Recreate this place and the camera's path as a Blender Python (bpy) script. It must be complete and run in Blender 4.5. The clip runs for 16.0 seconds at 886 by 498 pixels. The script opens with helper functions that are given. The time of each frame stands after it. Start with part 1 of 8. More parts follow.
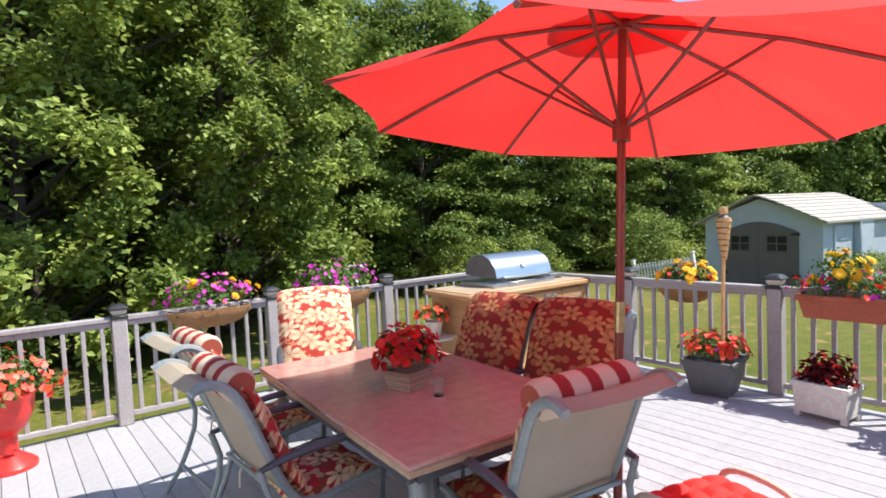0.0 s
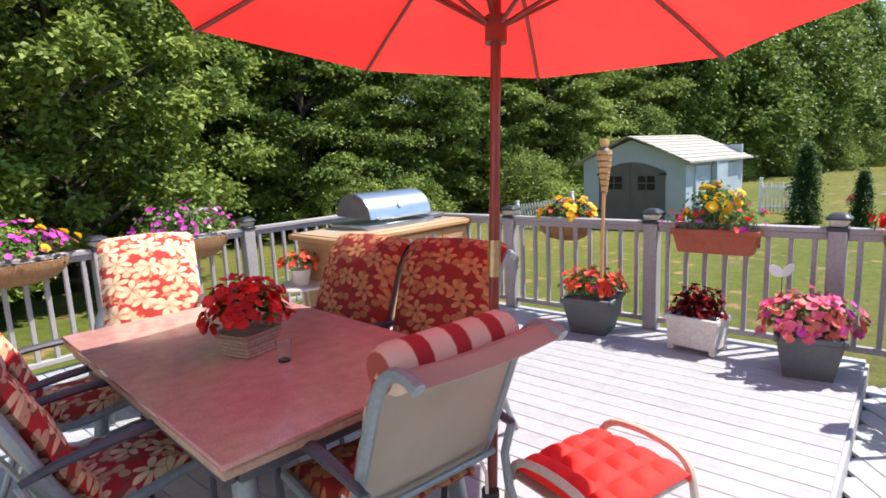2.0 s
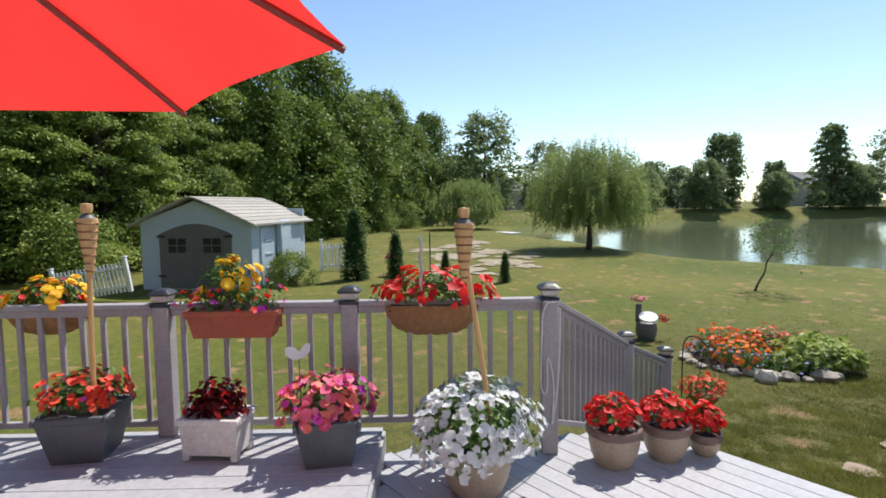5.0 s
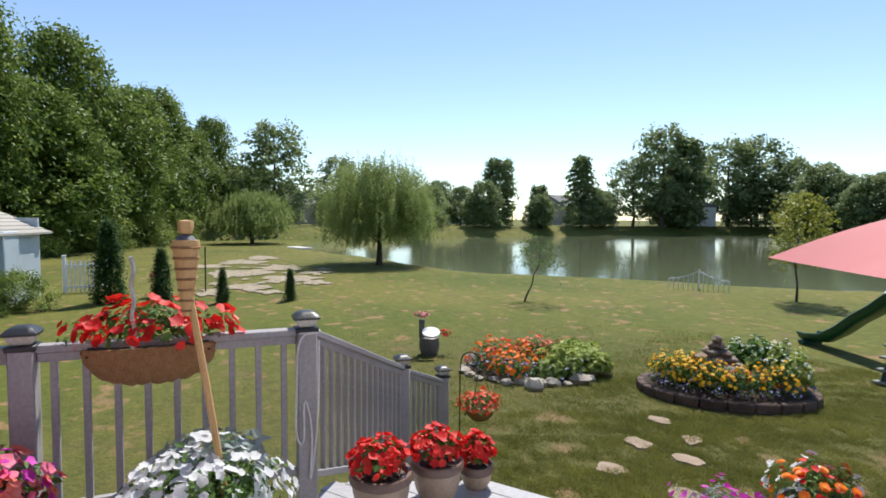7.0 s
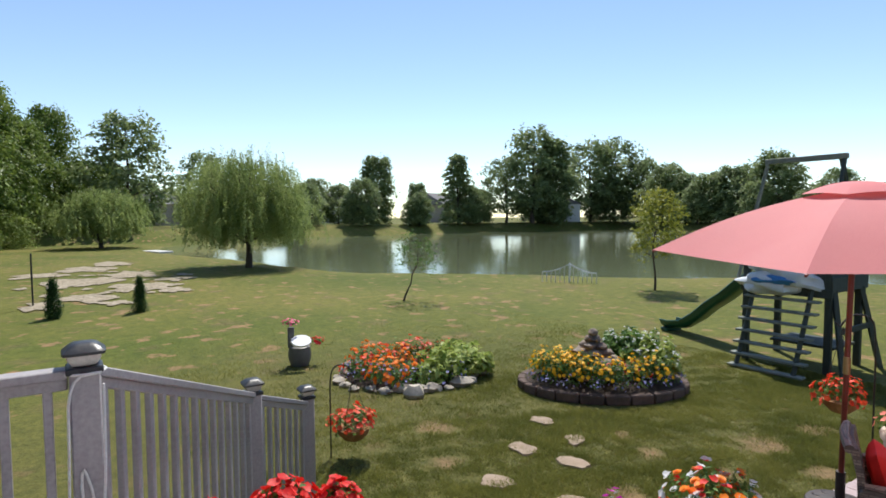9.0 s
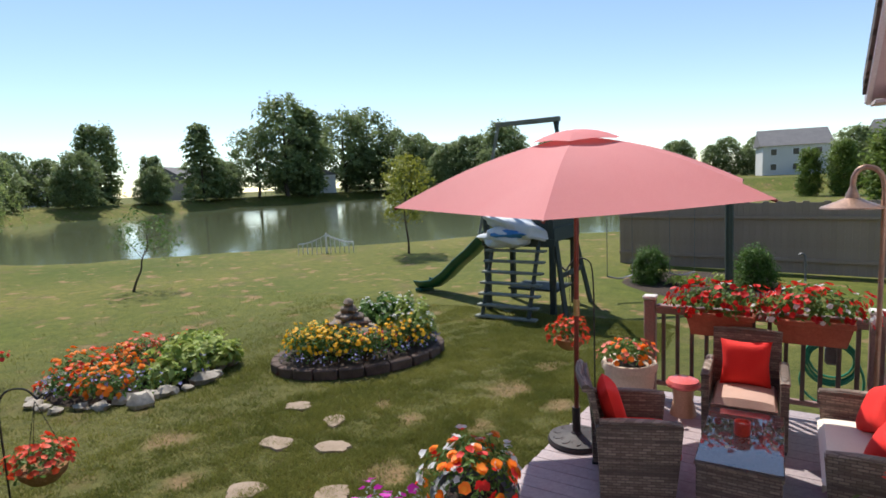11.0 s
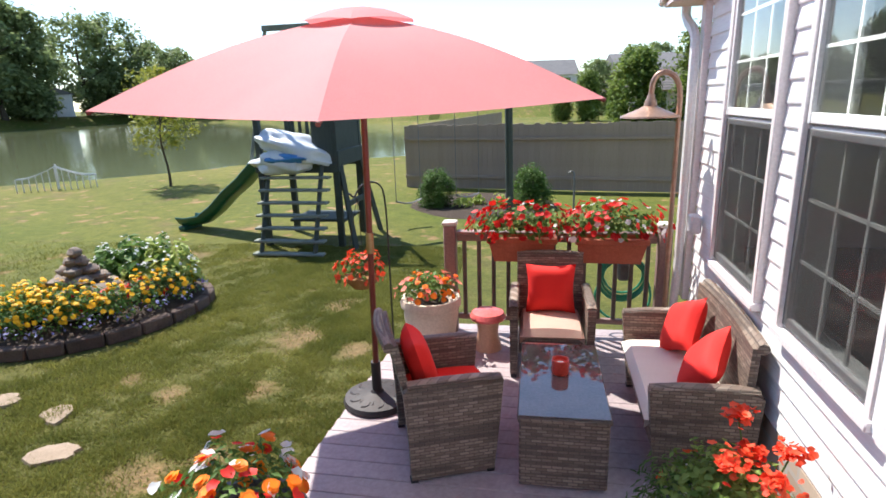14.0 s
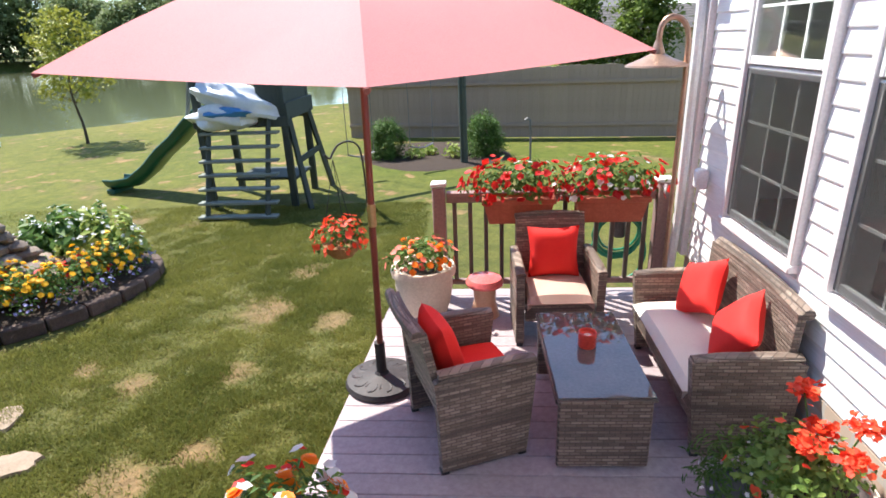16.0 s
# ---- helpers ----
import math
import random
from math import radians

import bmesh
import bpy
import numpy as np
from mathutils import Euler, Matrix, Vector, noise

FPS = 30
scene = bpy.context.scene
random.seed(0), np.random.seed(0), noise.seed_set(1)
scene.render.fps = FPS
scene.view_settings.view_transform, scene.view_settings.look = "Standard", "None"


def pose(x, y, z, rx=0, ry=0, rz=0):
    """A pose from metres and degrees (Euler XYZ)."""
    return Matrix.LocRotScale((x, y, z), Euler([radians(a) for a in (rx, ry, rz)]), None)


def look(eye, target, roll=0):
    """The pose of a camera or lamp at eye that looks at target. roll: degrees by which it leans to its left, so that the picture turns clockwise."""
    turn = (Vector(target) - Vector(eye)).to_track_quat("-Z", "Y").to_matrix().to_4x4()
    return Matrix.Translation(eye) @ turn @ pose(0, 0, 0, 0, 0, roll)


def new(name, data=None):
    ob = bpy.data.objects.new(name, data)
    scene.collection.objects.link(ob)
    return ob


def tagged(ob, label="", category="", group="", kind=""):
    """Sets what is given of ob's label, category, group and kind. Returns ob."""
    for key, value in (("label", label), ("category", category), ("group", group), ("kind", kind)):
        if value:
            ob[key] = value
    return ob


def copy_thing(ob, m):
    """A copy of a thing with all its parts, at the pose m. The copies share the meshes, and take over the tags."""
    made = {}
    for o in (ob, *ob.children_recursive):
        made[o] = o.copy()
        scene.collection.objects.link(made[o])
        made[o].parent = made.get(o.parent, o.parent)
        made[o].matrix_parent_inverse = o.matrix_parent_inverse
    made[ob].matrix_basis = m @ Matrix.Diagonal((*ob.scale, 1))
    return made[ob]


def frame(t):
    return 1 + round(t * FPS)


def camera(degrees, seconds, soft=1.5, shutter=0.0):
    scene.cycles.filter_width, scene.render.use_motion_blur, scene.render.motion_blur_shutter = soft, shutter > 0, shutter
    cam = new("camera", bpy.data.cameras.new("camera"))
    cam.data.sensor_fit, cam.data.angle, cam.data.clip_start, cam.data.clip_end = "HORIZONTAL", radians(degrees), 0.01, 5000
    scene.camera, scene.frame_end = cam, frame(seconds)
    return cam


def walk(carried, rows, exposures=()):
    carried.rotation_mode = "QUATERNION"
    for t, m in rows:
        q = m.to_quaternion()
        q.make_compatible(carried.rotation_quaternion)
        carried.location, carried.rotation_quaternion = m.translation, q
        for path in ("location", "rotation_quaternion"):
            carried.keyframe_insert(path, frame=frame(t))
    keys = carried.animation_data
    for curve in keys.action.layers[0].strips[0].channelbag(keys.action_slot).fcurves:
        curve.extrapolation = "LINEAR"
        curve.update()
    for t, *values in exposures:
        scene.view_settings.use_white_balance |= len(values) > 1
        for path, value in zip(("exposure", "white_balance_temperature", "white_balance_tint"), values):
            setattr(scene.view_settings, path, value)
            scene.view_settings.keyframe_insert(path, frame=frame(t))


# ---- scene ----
cam = camera(76.6, 16.0, soft=1.7)

# seconds, eye, target, lean
PATH = [
    (0, (2.151, 2.32, 1.657), (3.393, 3.884, 1.551), -2.6),
    (0.5, (2.237, 2.445, 1.638), (3.516, 3.971, 1.448), -2.6),
    (1, (2.358, 2.534, 1.58), (3.68, 4.008, 1.298), -2.6),
    (1.5, (2.472, 2.576, 1.564), (3.866, 3.97, 1.227), -2.5),
    (2, (2.62, 2.587, 1.566), (4.118, 3.873, 1.244), -2.7),
    (2.5, (2.746, 2.588, 1.58), (4.376, 3.709, 1.286), -2.4),
    (3, (2.938, 2.6, 1.593), (4.7, 3.511, 1.335), -2.6),
    (3.5, (2.992, 2.56, 1.598), (4.852, 3.26, 1.377), -1.4),
    (4, (3.123, 2.522, 1.613), (5.059, 2.983, 1.416), -1.2),
    (4.5, (3.335, 2.434, 1.612), (5.314, 2.662, 1.435), -1.1),
    (5, (3.473, 2.385, 1.614), (5.466, 2.365, 1.456), -0.8),
    (5.2, (3.537, 2.357, 1.621), (5.528, 2.242, 1.467), -0.7),
    (7.5, (4.143, 1.978, 1.603), (5.957, 1.141, 1.504), -0.0),
    (8, (4.304, 1.908, 1.597), (6.075, 0.985, 1.501), -0.5),
    (8.2, (4.358, 1.878, 1.595), (6.114, 0.925, 1.498), -0.3),
    (10.3, (4.882, 1.192, 1.524), (6.228, -0.277, 1.353), -2.6),
    (10.5, (4.869, 1.161, 1.514), (6.142, -0.371, 1.332), -2.9),
    (10.7, (4.904, 1.115, 1.469), (6.097, -0.478, 1.272), -2.8),
    (11, (4.959, 1.011, 1.46), (6.019, -0.669, 1.225), -2.6),
    (11.5, (5.025, 0.851, 1.422), (5.851, -0.945, 1.123), -2.7),
    (12, (5.111, 0.729, 1.38), (5.714, -1.144, 1.02), -2.1),
    (12.5, (5.174, 0.573, 1.351), (5.644, -1.329, 0.948), -1.9),
    (13, (5.208, 0.378, 1.326), (5.621, -1.529, 0.884), -1.8),
    (13.5, (5.234, 0.2, 1.316), (5.632, -1.7, 0.834), -2.1),
    (14, (5.315, 0.065, 1.293), (5.676, -1.834, 0.778), -1.8),
    (14.5, (5.413, -0.037, 1.308), (5.727, -1.929, 0.74), -1.9),
    (15, (5.521, -0.151, 1.297), (5.783, -2.033, 0.675), -2.2),
    (15.5, (5.657, -0.186, 1.327), (5.86, -2.06, 0.658), -2.4),
    (16, (5.803, -0.224, 1.354), (5.939, -2.091, 0.652), -2.3),
]
walk(cam, [(t, look(eye, target, lean)) for t, eye, target, lean in PATH],
     [(0, 0.78), (1.5, 0.82), (2.5, 0.72), (3.5, 0.48), (5, 0.27), (7.5, 0.24), (10.5, 0.14), (11.5, 0.18), (12.5, 0.22), (13.5, 0.62), (14.5, 0.98), (16, 1.08)])

# world and sun: a high summer sun that stands over the far end of the seating deck
world = bpy.data.worlds.new("sky")
scene.world = world
world.use_nodes = True
wn, wl = world.node_tree.nodes, world.node_tree.links
wn.clear()
sky = wn.new("ShaderNodeTexSky")
sky.sky_type = "NISHITA"
sky.sun_disc = False
SUN_DIR = Vector((0.50, -0.42, 1.0)).normalized()
sky.sun_elevation = math.asin(SUN_DIR.z)
sky.sun_rotation = math.atan2(SUN_DIR.x, SUN_DIR.y)
sky.air_density, sky.dust_density, sky.ozone_density, sky.altitude = 1.0, 0.04, 1.0, 900
bg = wn.new("ShaderNodeBackground")
bg.inputs["Strength"].default_value = 0.15
wo = wn.new("ShaderNodeOutputWorld")
wl.new(sky.outputs[0], bg.inputs["Color"])
wl.new(bg.outputs[0], wo.inputs["Surface"])
sun = new("sun", bpy.data.lights.new("sun", "SUN"))
sun.data.energy, sun.data.angle, sun.data.color = 4.9, radians(0.5), (1.0, 0.955, 0.88)
sun.matrix_world = look(SUN_DIR * 50, (0, 0, 0))

# ---- materials ----
def _nodes(name):
    m = bpy.data.materials.new(name)
    m.use_nodes = True
    nt = m.node_tree
    return m, nt, nt.nodes, nt.links, nt.nodes["Principled BSDF"]


def ramp(nt, fac, stops, interp="LINEAR"):
    r = nt.nodes.new("ShaderNodeValToRGB")
    r.color_ramp.interpolation = interp
    el = r.color_ramp.elements
    el[0].position, el[0].color = stops[0][0], (*stops[0][1], 1)
    el[1].position, el[1].color = stops[-1][0], (*stops[-1][1], 1)
    for p, c in stops[1:-1]:
        e = el.new(p)
        e.color = (*c, 1)
    nt.links.new(fac, r.inputs[0])
    return r.outputs[0]


def tex(nt, kind, scale, detail=4.0, stretch=None, coord="Object", rough=0.55):
    tc = nt.nodes.new("ShaderNodeTexCoord")
    src = tc.outputs[coord]
    if coord == "World":
        src = tc.outputs["Object"]
    if stretch:
        mp = nt.nodes.new("ShaderNodeMapping")
        mp.inputs["Scale"].default_value = stretch
        nt.links.new(src, mp.inputs[0])
        src = mp.outputs[0]
    t = nt.nodes.new("ShaderNodeTex" + kind)
    t.inputs["Scale"].default_value = scale
    if kind == "Noise":
        t.inputs["Detail"].default_value = detail
        t.inputs["Roughness"].default_value = rough
    nt.links.new(src, t.inputs["Vector"])
    return t


def mix(nt, fac, a, b, mode="MIX"):
    m = nt.nodes.new("ShaderNodeMix")
    m.data_type, m.blend_type = "RGBA", mode
    for sock, v in ((m.inputs[0], fac), (m.inputs[6], a), (m.inputs[7], b)):
        if isinstance(v, (int, float)):
            sock.default_value = v
        elif isinstance(v, tuple):
            sock.default_value = (*v, 1)
        else:
            nt.links.new(v, sock)
    return m.outputs[2]


def bump(nt, b, height, strength=0.3, dist=0.01):
    bn = nt.nodes.new("ShaderNodeBump")
    bn.inputs["Strength"].default_value, bn.inputs["Distance"].default_value = strength, dist
    nt.links.new(height, bn.inputs["Height"])
    nt.links.new(bn.outputs[0], b.inputs["Normal"])


def surf(name, c1, c2, scale=6.0, rough=0.6, metal=0.0, bump_s=0.25, bump_d=0.004, fine=60.0, stretch=None, vary=0.0, island=False, spec=None, coat=0.0, trans=0.0):
    """A surface of two colours at two scales, with fine relief; vary: how far pieces differ in value."""
    m, nt, n, l, b = _nodes(name)
    big = tex(nt, "Noise", scale, 5, stretch)
    small = tex(nt, "Noise", fine, 3, stretch)
    col = ramp(nt, big.outputs[0], [(0.3, c1), (0.7, c2)])
    col = mix(nt, 0.35, col, ramp(nt, small.outputs[0], [(0.3, tuple(v * 0.75 for v in c1)), (0.7, tuple(min(1, v * 1.15) for v in c2))]))
    if vary:
        if island:
            rnd = n.new("ShaderNodeNewGeometry").outputs["Random Per Island"]
        else:
            rnd = n.new("ShaderNodeObjectInfo").outputs["Random"]
        hv = n.new("ShaderNodeHueSaturation")
        mr = n.new("ShaderNodeMapRange")
        mr.inputs[3].default_value, mr.inputs[4].default_value = 1 - vary, 1 + vary
        l.new(rnd, mr.inputs[0])
        l.new(mr.outputs[0], hv.inputs["Value"])
        l.new(col, hv.inputs["Color"])
        col = hv.outputs[0]
    l.new(col, b.inputs["Base Color"])
    b.inputs["Roughness"].default_value, b.inputs["Metallic"].default_value = rough, metal
    if spec is not None:
        b.inputs["Specular IOR Level"].default_value = spec
    b.inputs["Coat Weight"].default_value = coat
    if bump_s:
        bump(nt, b, small.outputs[0], bump_s, bump_d)
    if trans:
        _through(nt, b, col, trans)
    return m


def _through(nt, b, col, amount):
    """Thin things let light through: leaves, petals, cloth."""
    n, l = nt.nodes, nt.links
    tr = n.new("ShaderNodeBsdfTranslucent")
    l.new(col, tr.inputs["Color"])
    mx = n.new("ShaderNodeMixShader")
    mx.inputs[0].default_value = amount
    out = n["Material Output"]
    l.new(b.outputs[0], mx.inputs[1])
    l.new(tr.outputs[0], mx.inputs[2])
    l.new(mx.outputs[0], out.inputs["Surface"])


def leafy(name, dark, light, rough=0.5, trans=0.35, scale=0.6):
    """Leaves: each differs, and whole boughs differ."""
    m, nt, n, l, b = _nodes(name)
    rnd = n.new("ShaderNodeNewGeometry").outputs["Random Per Island"]
    col = ramp(nt, rnd, [(0.0, dark), (0.6, tuple((a + c) / 2 for a, c in zip(dark, light))), (1.0, light)])
    big = tex(nt, "Noise", scale, 2)
    col = mix(nt, 0.45, col, ramp(nt, big.outputs[0], [(0.35, dark), (0.65, light)]))
    l.new(col, b.inputs["Base Color"])
    b.inputs["Roughness"].default_value = rough
    b.inputs["Specular IOR Level"].default_value = 0.2
    _through(nt, b, col, trans)
    return m


def petals(name, c1, c2, trans=0.3):
    m, nt, n, l, b = _nodes(name)
    rnd = n.new("ShaderNodeNewGeometry").outputs["Random Per Island"]
    col = ramp(nt, rnd, [(0.0, c1), (1.0, c2)])
    l.new(col, b.inputs["Base Color"])
    b.inputs["Roughness"].default_value = 0.6
    _through(nt, b, col, trans)
    return m


def floral(name, ground_c, cream, rust, scale=6.5, size=1.0):
    """Printed cloth: pale star-petalled blossoms and slim leaves on a coloured ground."""
    m, nt, n, l, b = _nodes(name)

    def math_(op, a, v=None, clamp=False):
        k = n.new("ShaderNodeMath")
        k.operation, k.use_clamp = op, clamp
        for i, s in enumerate((a, v)):
            if s is None:
                continue
            if isinstance(s, (int, float)):
                k.inputs[i].default_value = s
            else:
                l.new(s, k.inputs[i])
        return k.outputs[0]
    tc = n.new("ShaderNodeTexCoord")
    sp = n.new("ShaderNodeSeparateXYZ")
    l.new(tc.outputs["Object"], sp.inputs[0])
    flat = n.new("ShaderNodeCombineXYZ")
    l.new(sp.outputs[0], flat.inputs[0])
    l.new(math_("SUBTRACT", sp.outputs[2], sp.outputs[1]), flat.inputs[1])

    def stars(sc, points, core, reach, rnd):
        v = n.new("ShaderNodeTexVoronoi")
        v.voronoi_dimensions = "2D"
        v.inputs["Scale"].default_value = sc
        v.inputs["Randomness"].default_value = rnd
        l.new(flat.outputs[0], v.inputs["Vector"])
        d = n.new("ShaderNodeVectorMath")
        d.operation = "SUBTRACT"
        l.new(flat.outputs[0], d.inputs[0])
        l.new(v.outputs["Position"], d.inputs[1])
        q = n.new("ShaderNodeSeparateXYZ")
        l.new(d.outputs[0], q.inputs[0])
        cr = n.new("ShaderNodeSeparateColor")
        l.new(v.outputs["Color"], cr.inputs[0])
        a = math_("ADD", math_("ARCTAN2", q.outputs[1], q.outputs[0]), math_("MULTIPLY", cr.outputs[0], 6.3))
        petal = math_("ABSOLUTE", math_("COSINE", math_("MULTIPLY", a, points / 2)))
        rad = math_("ADD", math_("MULTIPLY", petal, reach), core)
        inside = math_("MULTIPLY", math_("SUBTRACT", rad, v.outputs["Distance"]), 26.0, True)
        gaps = math_("MULTIPLY", math_("SUBTRACT", math_("ADD", petal, math_("MULTIPLY", v.outputs["Distance"], 0.3)), 0.16), 9.0, True)
        return math_("MULTIPLY", inside, gaps), v.outputs["Distance"]
    leaf, _ = stars(scale * 1.55, 2, 0.05, 0.42, 1.0)
    leaf2, _ = stars(scale * 2.1, 4, 0.02, 0.40, 1.0)
    flower, dist = stars(scale, 6, 0.12 * size, 0.36 * size, 0.75)
    eye = math_("MULTIPLY", math_("SUBTRACT", dist, 0.06), 30.0, True)
    mid = tuple((p + q) / 2 for p, q in zip(cream, rust))
    col = mix(nt, leaf2, ground_c, rust)
    col = mix(nt, leaf, col, mid)
    tone = ramp(nt, dist, [(0.1, tuple(0.72 * v for v in cream)), (0.4, cream)])
    col = mix(nt, flower, col, mix(nt, eye, rust, tone))
    l.new(col, b.inputs["Base Color"])
    b.inputs["Roughness"].default_value = 0.85
    weave = tex(nt, "Noise", 400, 1)
    bump(nt, b, weave.outputs[0], 0.3, 0.001)
    return m


def striped(name, c1, c2, axis, width):
    m, nt, n, l, b = _nodes(name)
    tc = n.new("ShaderNodeTexCoord")
    sp = n.new("ShaderNodeSeparateXYZ")
    l.new(tc.outputs["Object"], sp.inputs[0])
    mo = n.new("ShaderNodeMath")
    mo.operation = "PINGPONG"
    mo.inputs[1].default_value = width
    l.new(sp.outputs[axis], mo.inputs[0])
    sc = n.new("ShaderNodeMath")
    sc.operation = "DIVIDE"
    sc.inputs[1].default_value = width
    l.new(mo.outputs[0], sc.inputs[0])
    l.new(ramp(nt, sc.outputs[0], [(0.0, c1), (0.38, c1), (0.42, (0.45, 0.25, 0.12)), (0.47, c2), (1.0, c2)]), b.inputs["Base Color"])
    b.inputs["Roughness"].default_value = 0.85
    return m


def wicker(name, c1, c2, c3):
    """Woven flat strips: short dashes in rows, each row shifted."""
    m, nt, n, l, b = _nodes(name)
    tc = n.new("ShaderNodeTexCoord")
    sp = n.new("ShaderNodeSeparateXYZ")
    l.new(tc.outputs["Object"], sp.inputs[0])
    ad = n.new("ShaderNodeMath")
    l.new(sp.outputs[0], ad.inputs[0])
    l.new(sp.outputs[1], ad.inputs[1])
    cb = n.new("ShaderNodeCombineXYZ")
    l.new(ad.outputs[0], cb.inputs[0])
    l.new(sp.outputs[2], cb.inputs[1])
    br = n.new("ShaderNodeTexBrick")
    br.inputs["Scale"].default_value = 1.0
    br.inputs["Brick Width"].default_value, br.inputs["Row Height"].default_value = 0.055, 0.019
    br.inputs["Mortar Size"].default_value, br.inputs["Mortar Smooth"].default_value = 0.0042, 1.0
    br.inputs["Color1"].default_value, br.inputs["Color2"].default_value = (*c1, 1), (*c2, 1)
    br.inputs["Mortar"].default_value = (*c3, 1)
    l.new(cb.outputs[0], br.inputs["Vector"])
    bands = tex(nt, "Noise", 9.0, 1, (0.15, 0.15, 4.0))
    col = mix(nt, ramp(nt, bands.outputs[0], [(0.45, (0, 0, 0)), (0.60, (0.7, 0.7, 0.7))]), br.outputs["Color"], c3)
    l.new(col, b.inputs["Base Color"])
    b.inputs["Roughness"].default_value = 0.5
    inv = n.new("ShaderNodeMath")
    inv.operation = "SUBTRACT"
    inv.inputs[0].default_value = 1.0
    l.new(br.outputs["Fac"], inv.inputs[1])
    bump(nt, b, inv.outputs[0], 0.6, 0.006)
    return m


def brickish(name, c1, c2, mortar, w, h):
    m, nt, n, l, b = _nodes(name)
    tc = n.new("ShaderNodeTexCoord")
    sp = n.new("ShaderNodeSeparateXYZ")
    l.new(tc.outputs["Object"], sp.inputs[0])
    ad = n.new("ShaderNodeMath")
    l.new(sp.outputs[0], ad.inputs[0])
    l.new(sp.outputs[1], ad.inputs[1])
    cb = n.new("ShaderNodeCombineXYZ")
    l.new(ad.outputs[0], cb.inputs[0])
    l.new(sp.outputs[2], cb.inputs[1])
    br = n.new("ShaderNodeTexBrick")
    br.inputs["Scale"].default_value = 1.0
    br.inputs["Brick Width"].default_value, br.inputs["Row Height"].default_value, br.inputs["Mortar Size"].default_value = w, h, h * 0.12
    br.inputs["Color1"].default_value, br.inputs["Color2"].default_value, br.inputs["Mortar"].default_value = (*c1, 1), (*c2, 1), (*mortar, 1)
    l.new(cb.outputs[0], br.inputs["Vector"])
    l.new(br.outputs["Color"], b.inputs["Base Color"])
    b.inputs["Roughness"].default_value = 0.9
    return m


M_BOARD = surf("deck_paint", (0.345, 0.342, 0.362), (0.42, 0.416, 0.432), 1.6, 0.55, bump_s=0.25, bump_d=0.002, fine=35, stretch=(1, 1, 1), vary=0.05)
M_BOARD2 = surf("lounge_boards", (0.32, 0.255, 0.27), (0.43, 0.36, 0.365), 1.2, 0.6, bump_s=0.25, bump_d=0.002, fine=40, vary=0.06)
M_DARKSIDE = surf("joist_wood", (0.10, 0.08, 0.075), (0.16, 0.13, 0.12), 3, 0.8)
M_RAIL = surf("weathered_rail_paint", (0.30, 0.278, 0.285), (0.41, 0.385, 0.385), 2.5, 0.6, bump_s=0.3, bump_d=0.002, fine=50)
M_RAIL2 = surf("brown_rail_paint", (0.22, 0.13, 0.12), (0.33, 0.21, 0.19), 3.0, 0.6, bump_s=0.3, fine=50)
M_BALBROWN = surf("dark_baluster", (0.09, 0.07, 0.06), (0.15, 0.11, 0.10), 3.0, 0.6)
M_BLACK = surf("black_plastic", (0.018, 0.018, 0.02), (0.035, 0.035, 0.038), 8, 0.4)
M_CAPGLASS = surf("frosted_lantern_glass", (0.45, 0.43, 0.38), (0.6, 0.58, 0.52), 12, 0.25)
M_CORD = surf("white_cord", (0.6, 0.6, 0.58), (0.75, 0.75, 0.72), 20, 0.8)
M_WHITE = surf("white_vinyl", (0.74, 0.74, 0.75), (0.82, 0.82, 0.82), 2, 0.4, bump_s=0.1, bump_d=0.001)
M_SIDING = surf("vinyl_siding", (0.84, 0.825, 0.83), (0.89, 0.875, 0.875), 1.5, 0.45, bump_s=0.15, bump_d=0.001, fine=30, stretch=(1, 0.2, 3))
M_TRIM = surf("pale_trim", (0.76, 0.70, 0.70), (0.83, 0.78, 0.775), 3, 0.45, bump_s=0.1, bump_d=0.001)
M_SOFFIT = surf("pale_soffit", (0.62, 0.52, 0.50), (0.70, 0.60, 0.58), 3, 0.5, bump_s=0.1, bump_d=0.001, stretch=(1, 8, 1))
M_STONE = brickish("foundation_stone", (0.52, 0.42, 0.33), (0.38, 0.29, 0.22), (0.40, 0.37, 0.33), 0.22, 0.10)
M_SHINGLE = brickish("roof_shingle", (0.16, 0.14, 0.13), (0.10, 0.09, 0.085), (0.05, 0.045, 0.04), 0.3, 0.14)
M_ROOM = surf("room_shade_paint", (0.035, 0.03, 0.026), (0.06, 0.05, 0.044), 2, 0.9)
M_REDCLOTH = surf("red_canopy_cloth", (0.86, 0.035, 0.03), (0.92, 0.055, 0.045), 2.0, 0.8, bump_s=0.2, bump_d=0.001, fine=250, trans=0.50)
M_CORALCLOTH = surf("faded_red_canopy_cloth", (0.91, 0.31, 0.315), (0.95, 0.37, 0.37), 1.5, 0.8, bump_s=0.2, bump_d=0.001, fine=250, trans=0.3)
M_POLE = surf("stained_pole_wood", (0.14, 0.025, 0.018), (0.24, 0.055, 0.035), 4, 0.35, stretch=(6, 6, 1), bump_s=0.1)
M_BRASS = surf("worn_brass", (0.42, 0.30, 0.14), (0.55, 0.42, 0.22), 14, 0.35, metal=0.8)
M_COPPER = surf("aged_copper", (0.33, 0.20, 0.14), (0.46, 0.30, 0.22), 10, 0.4, metal=0.6)
M_TABLE = surf("red_granite_top", (0.43, 0.20, 0.175), (0.60, 0.32, 0.28), 14, 0.14, bump_s=0.0, fine=140, coat=0.3)
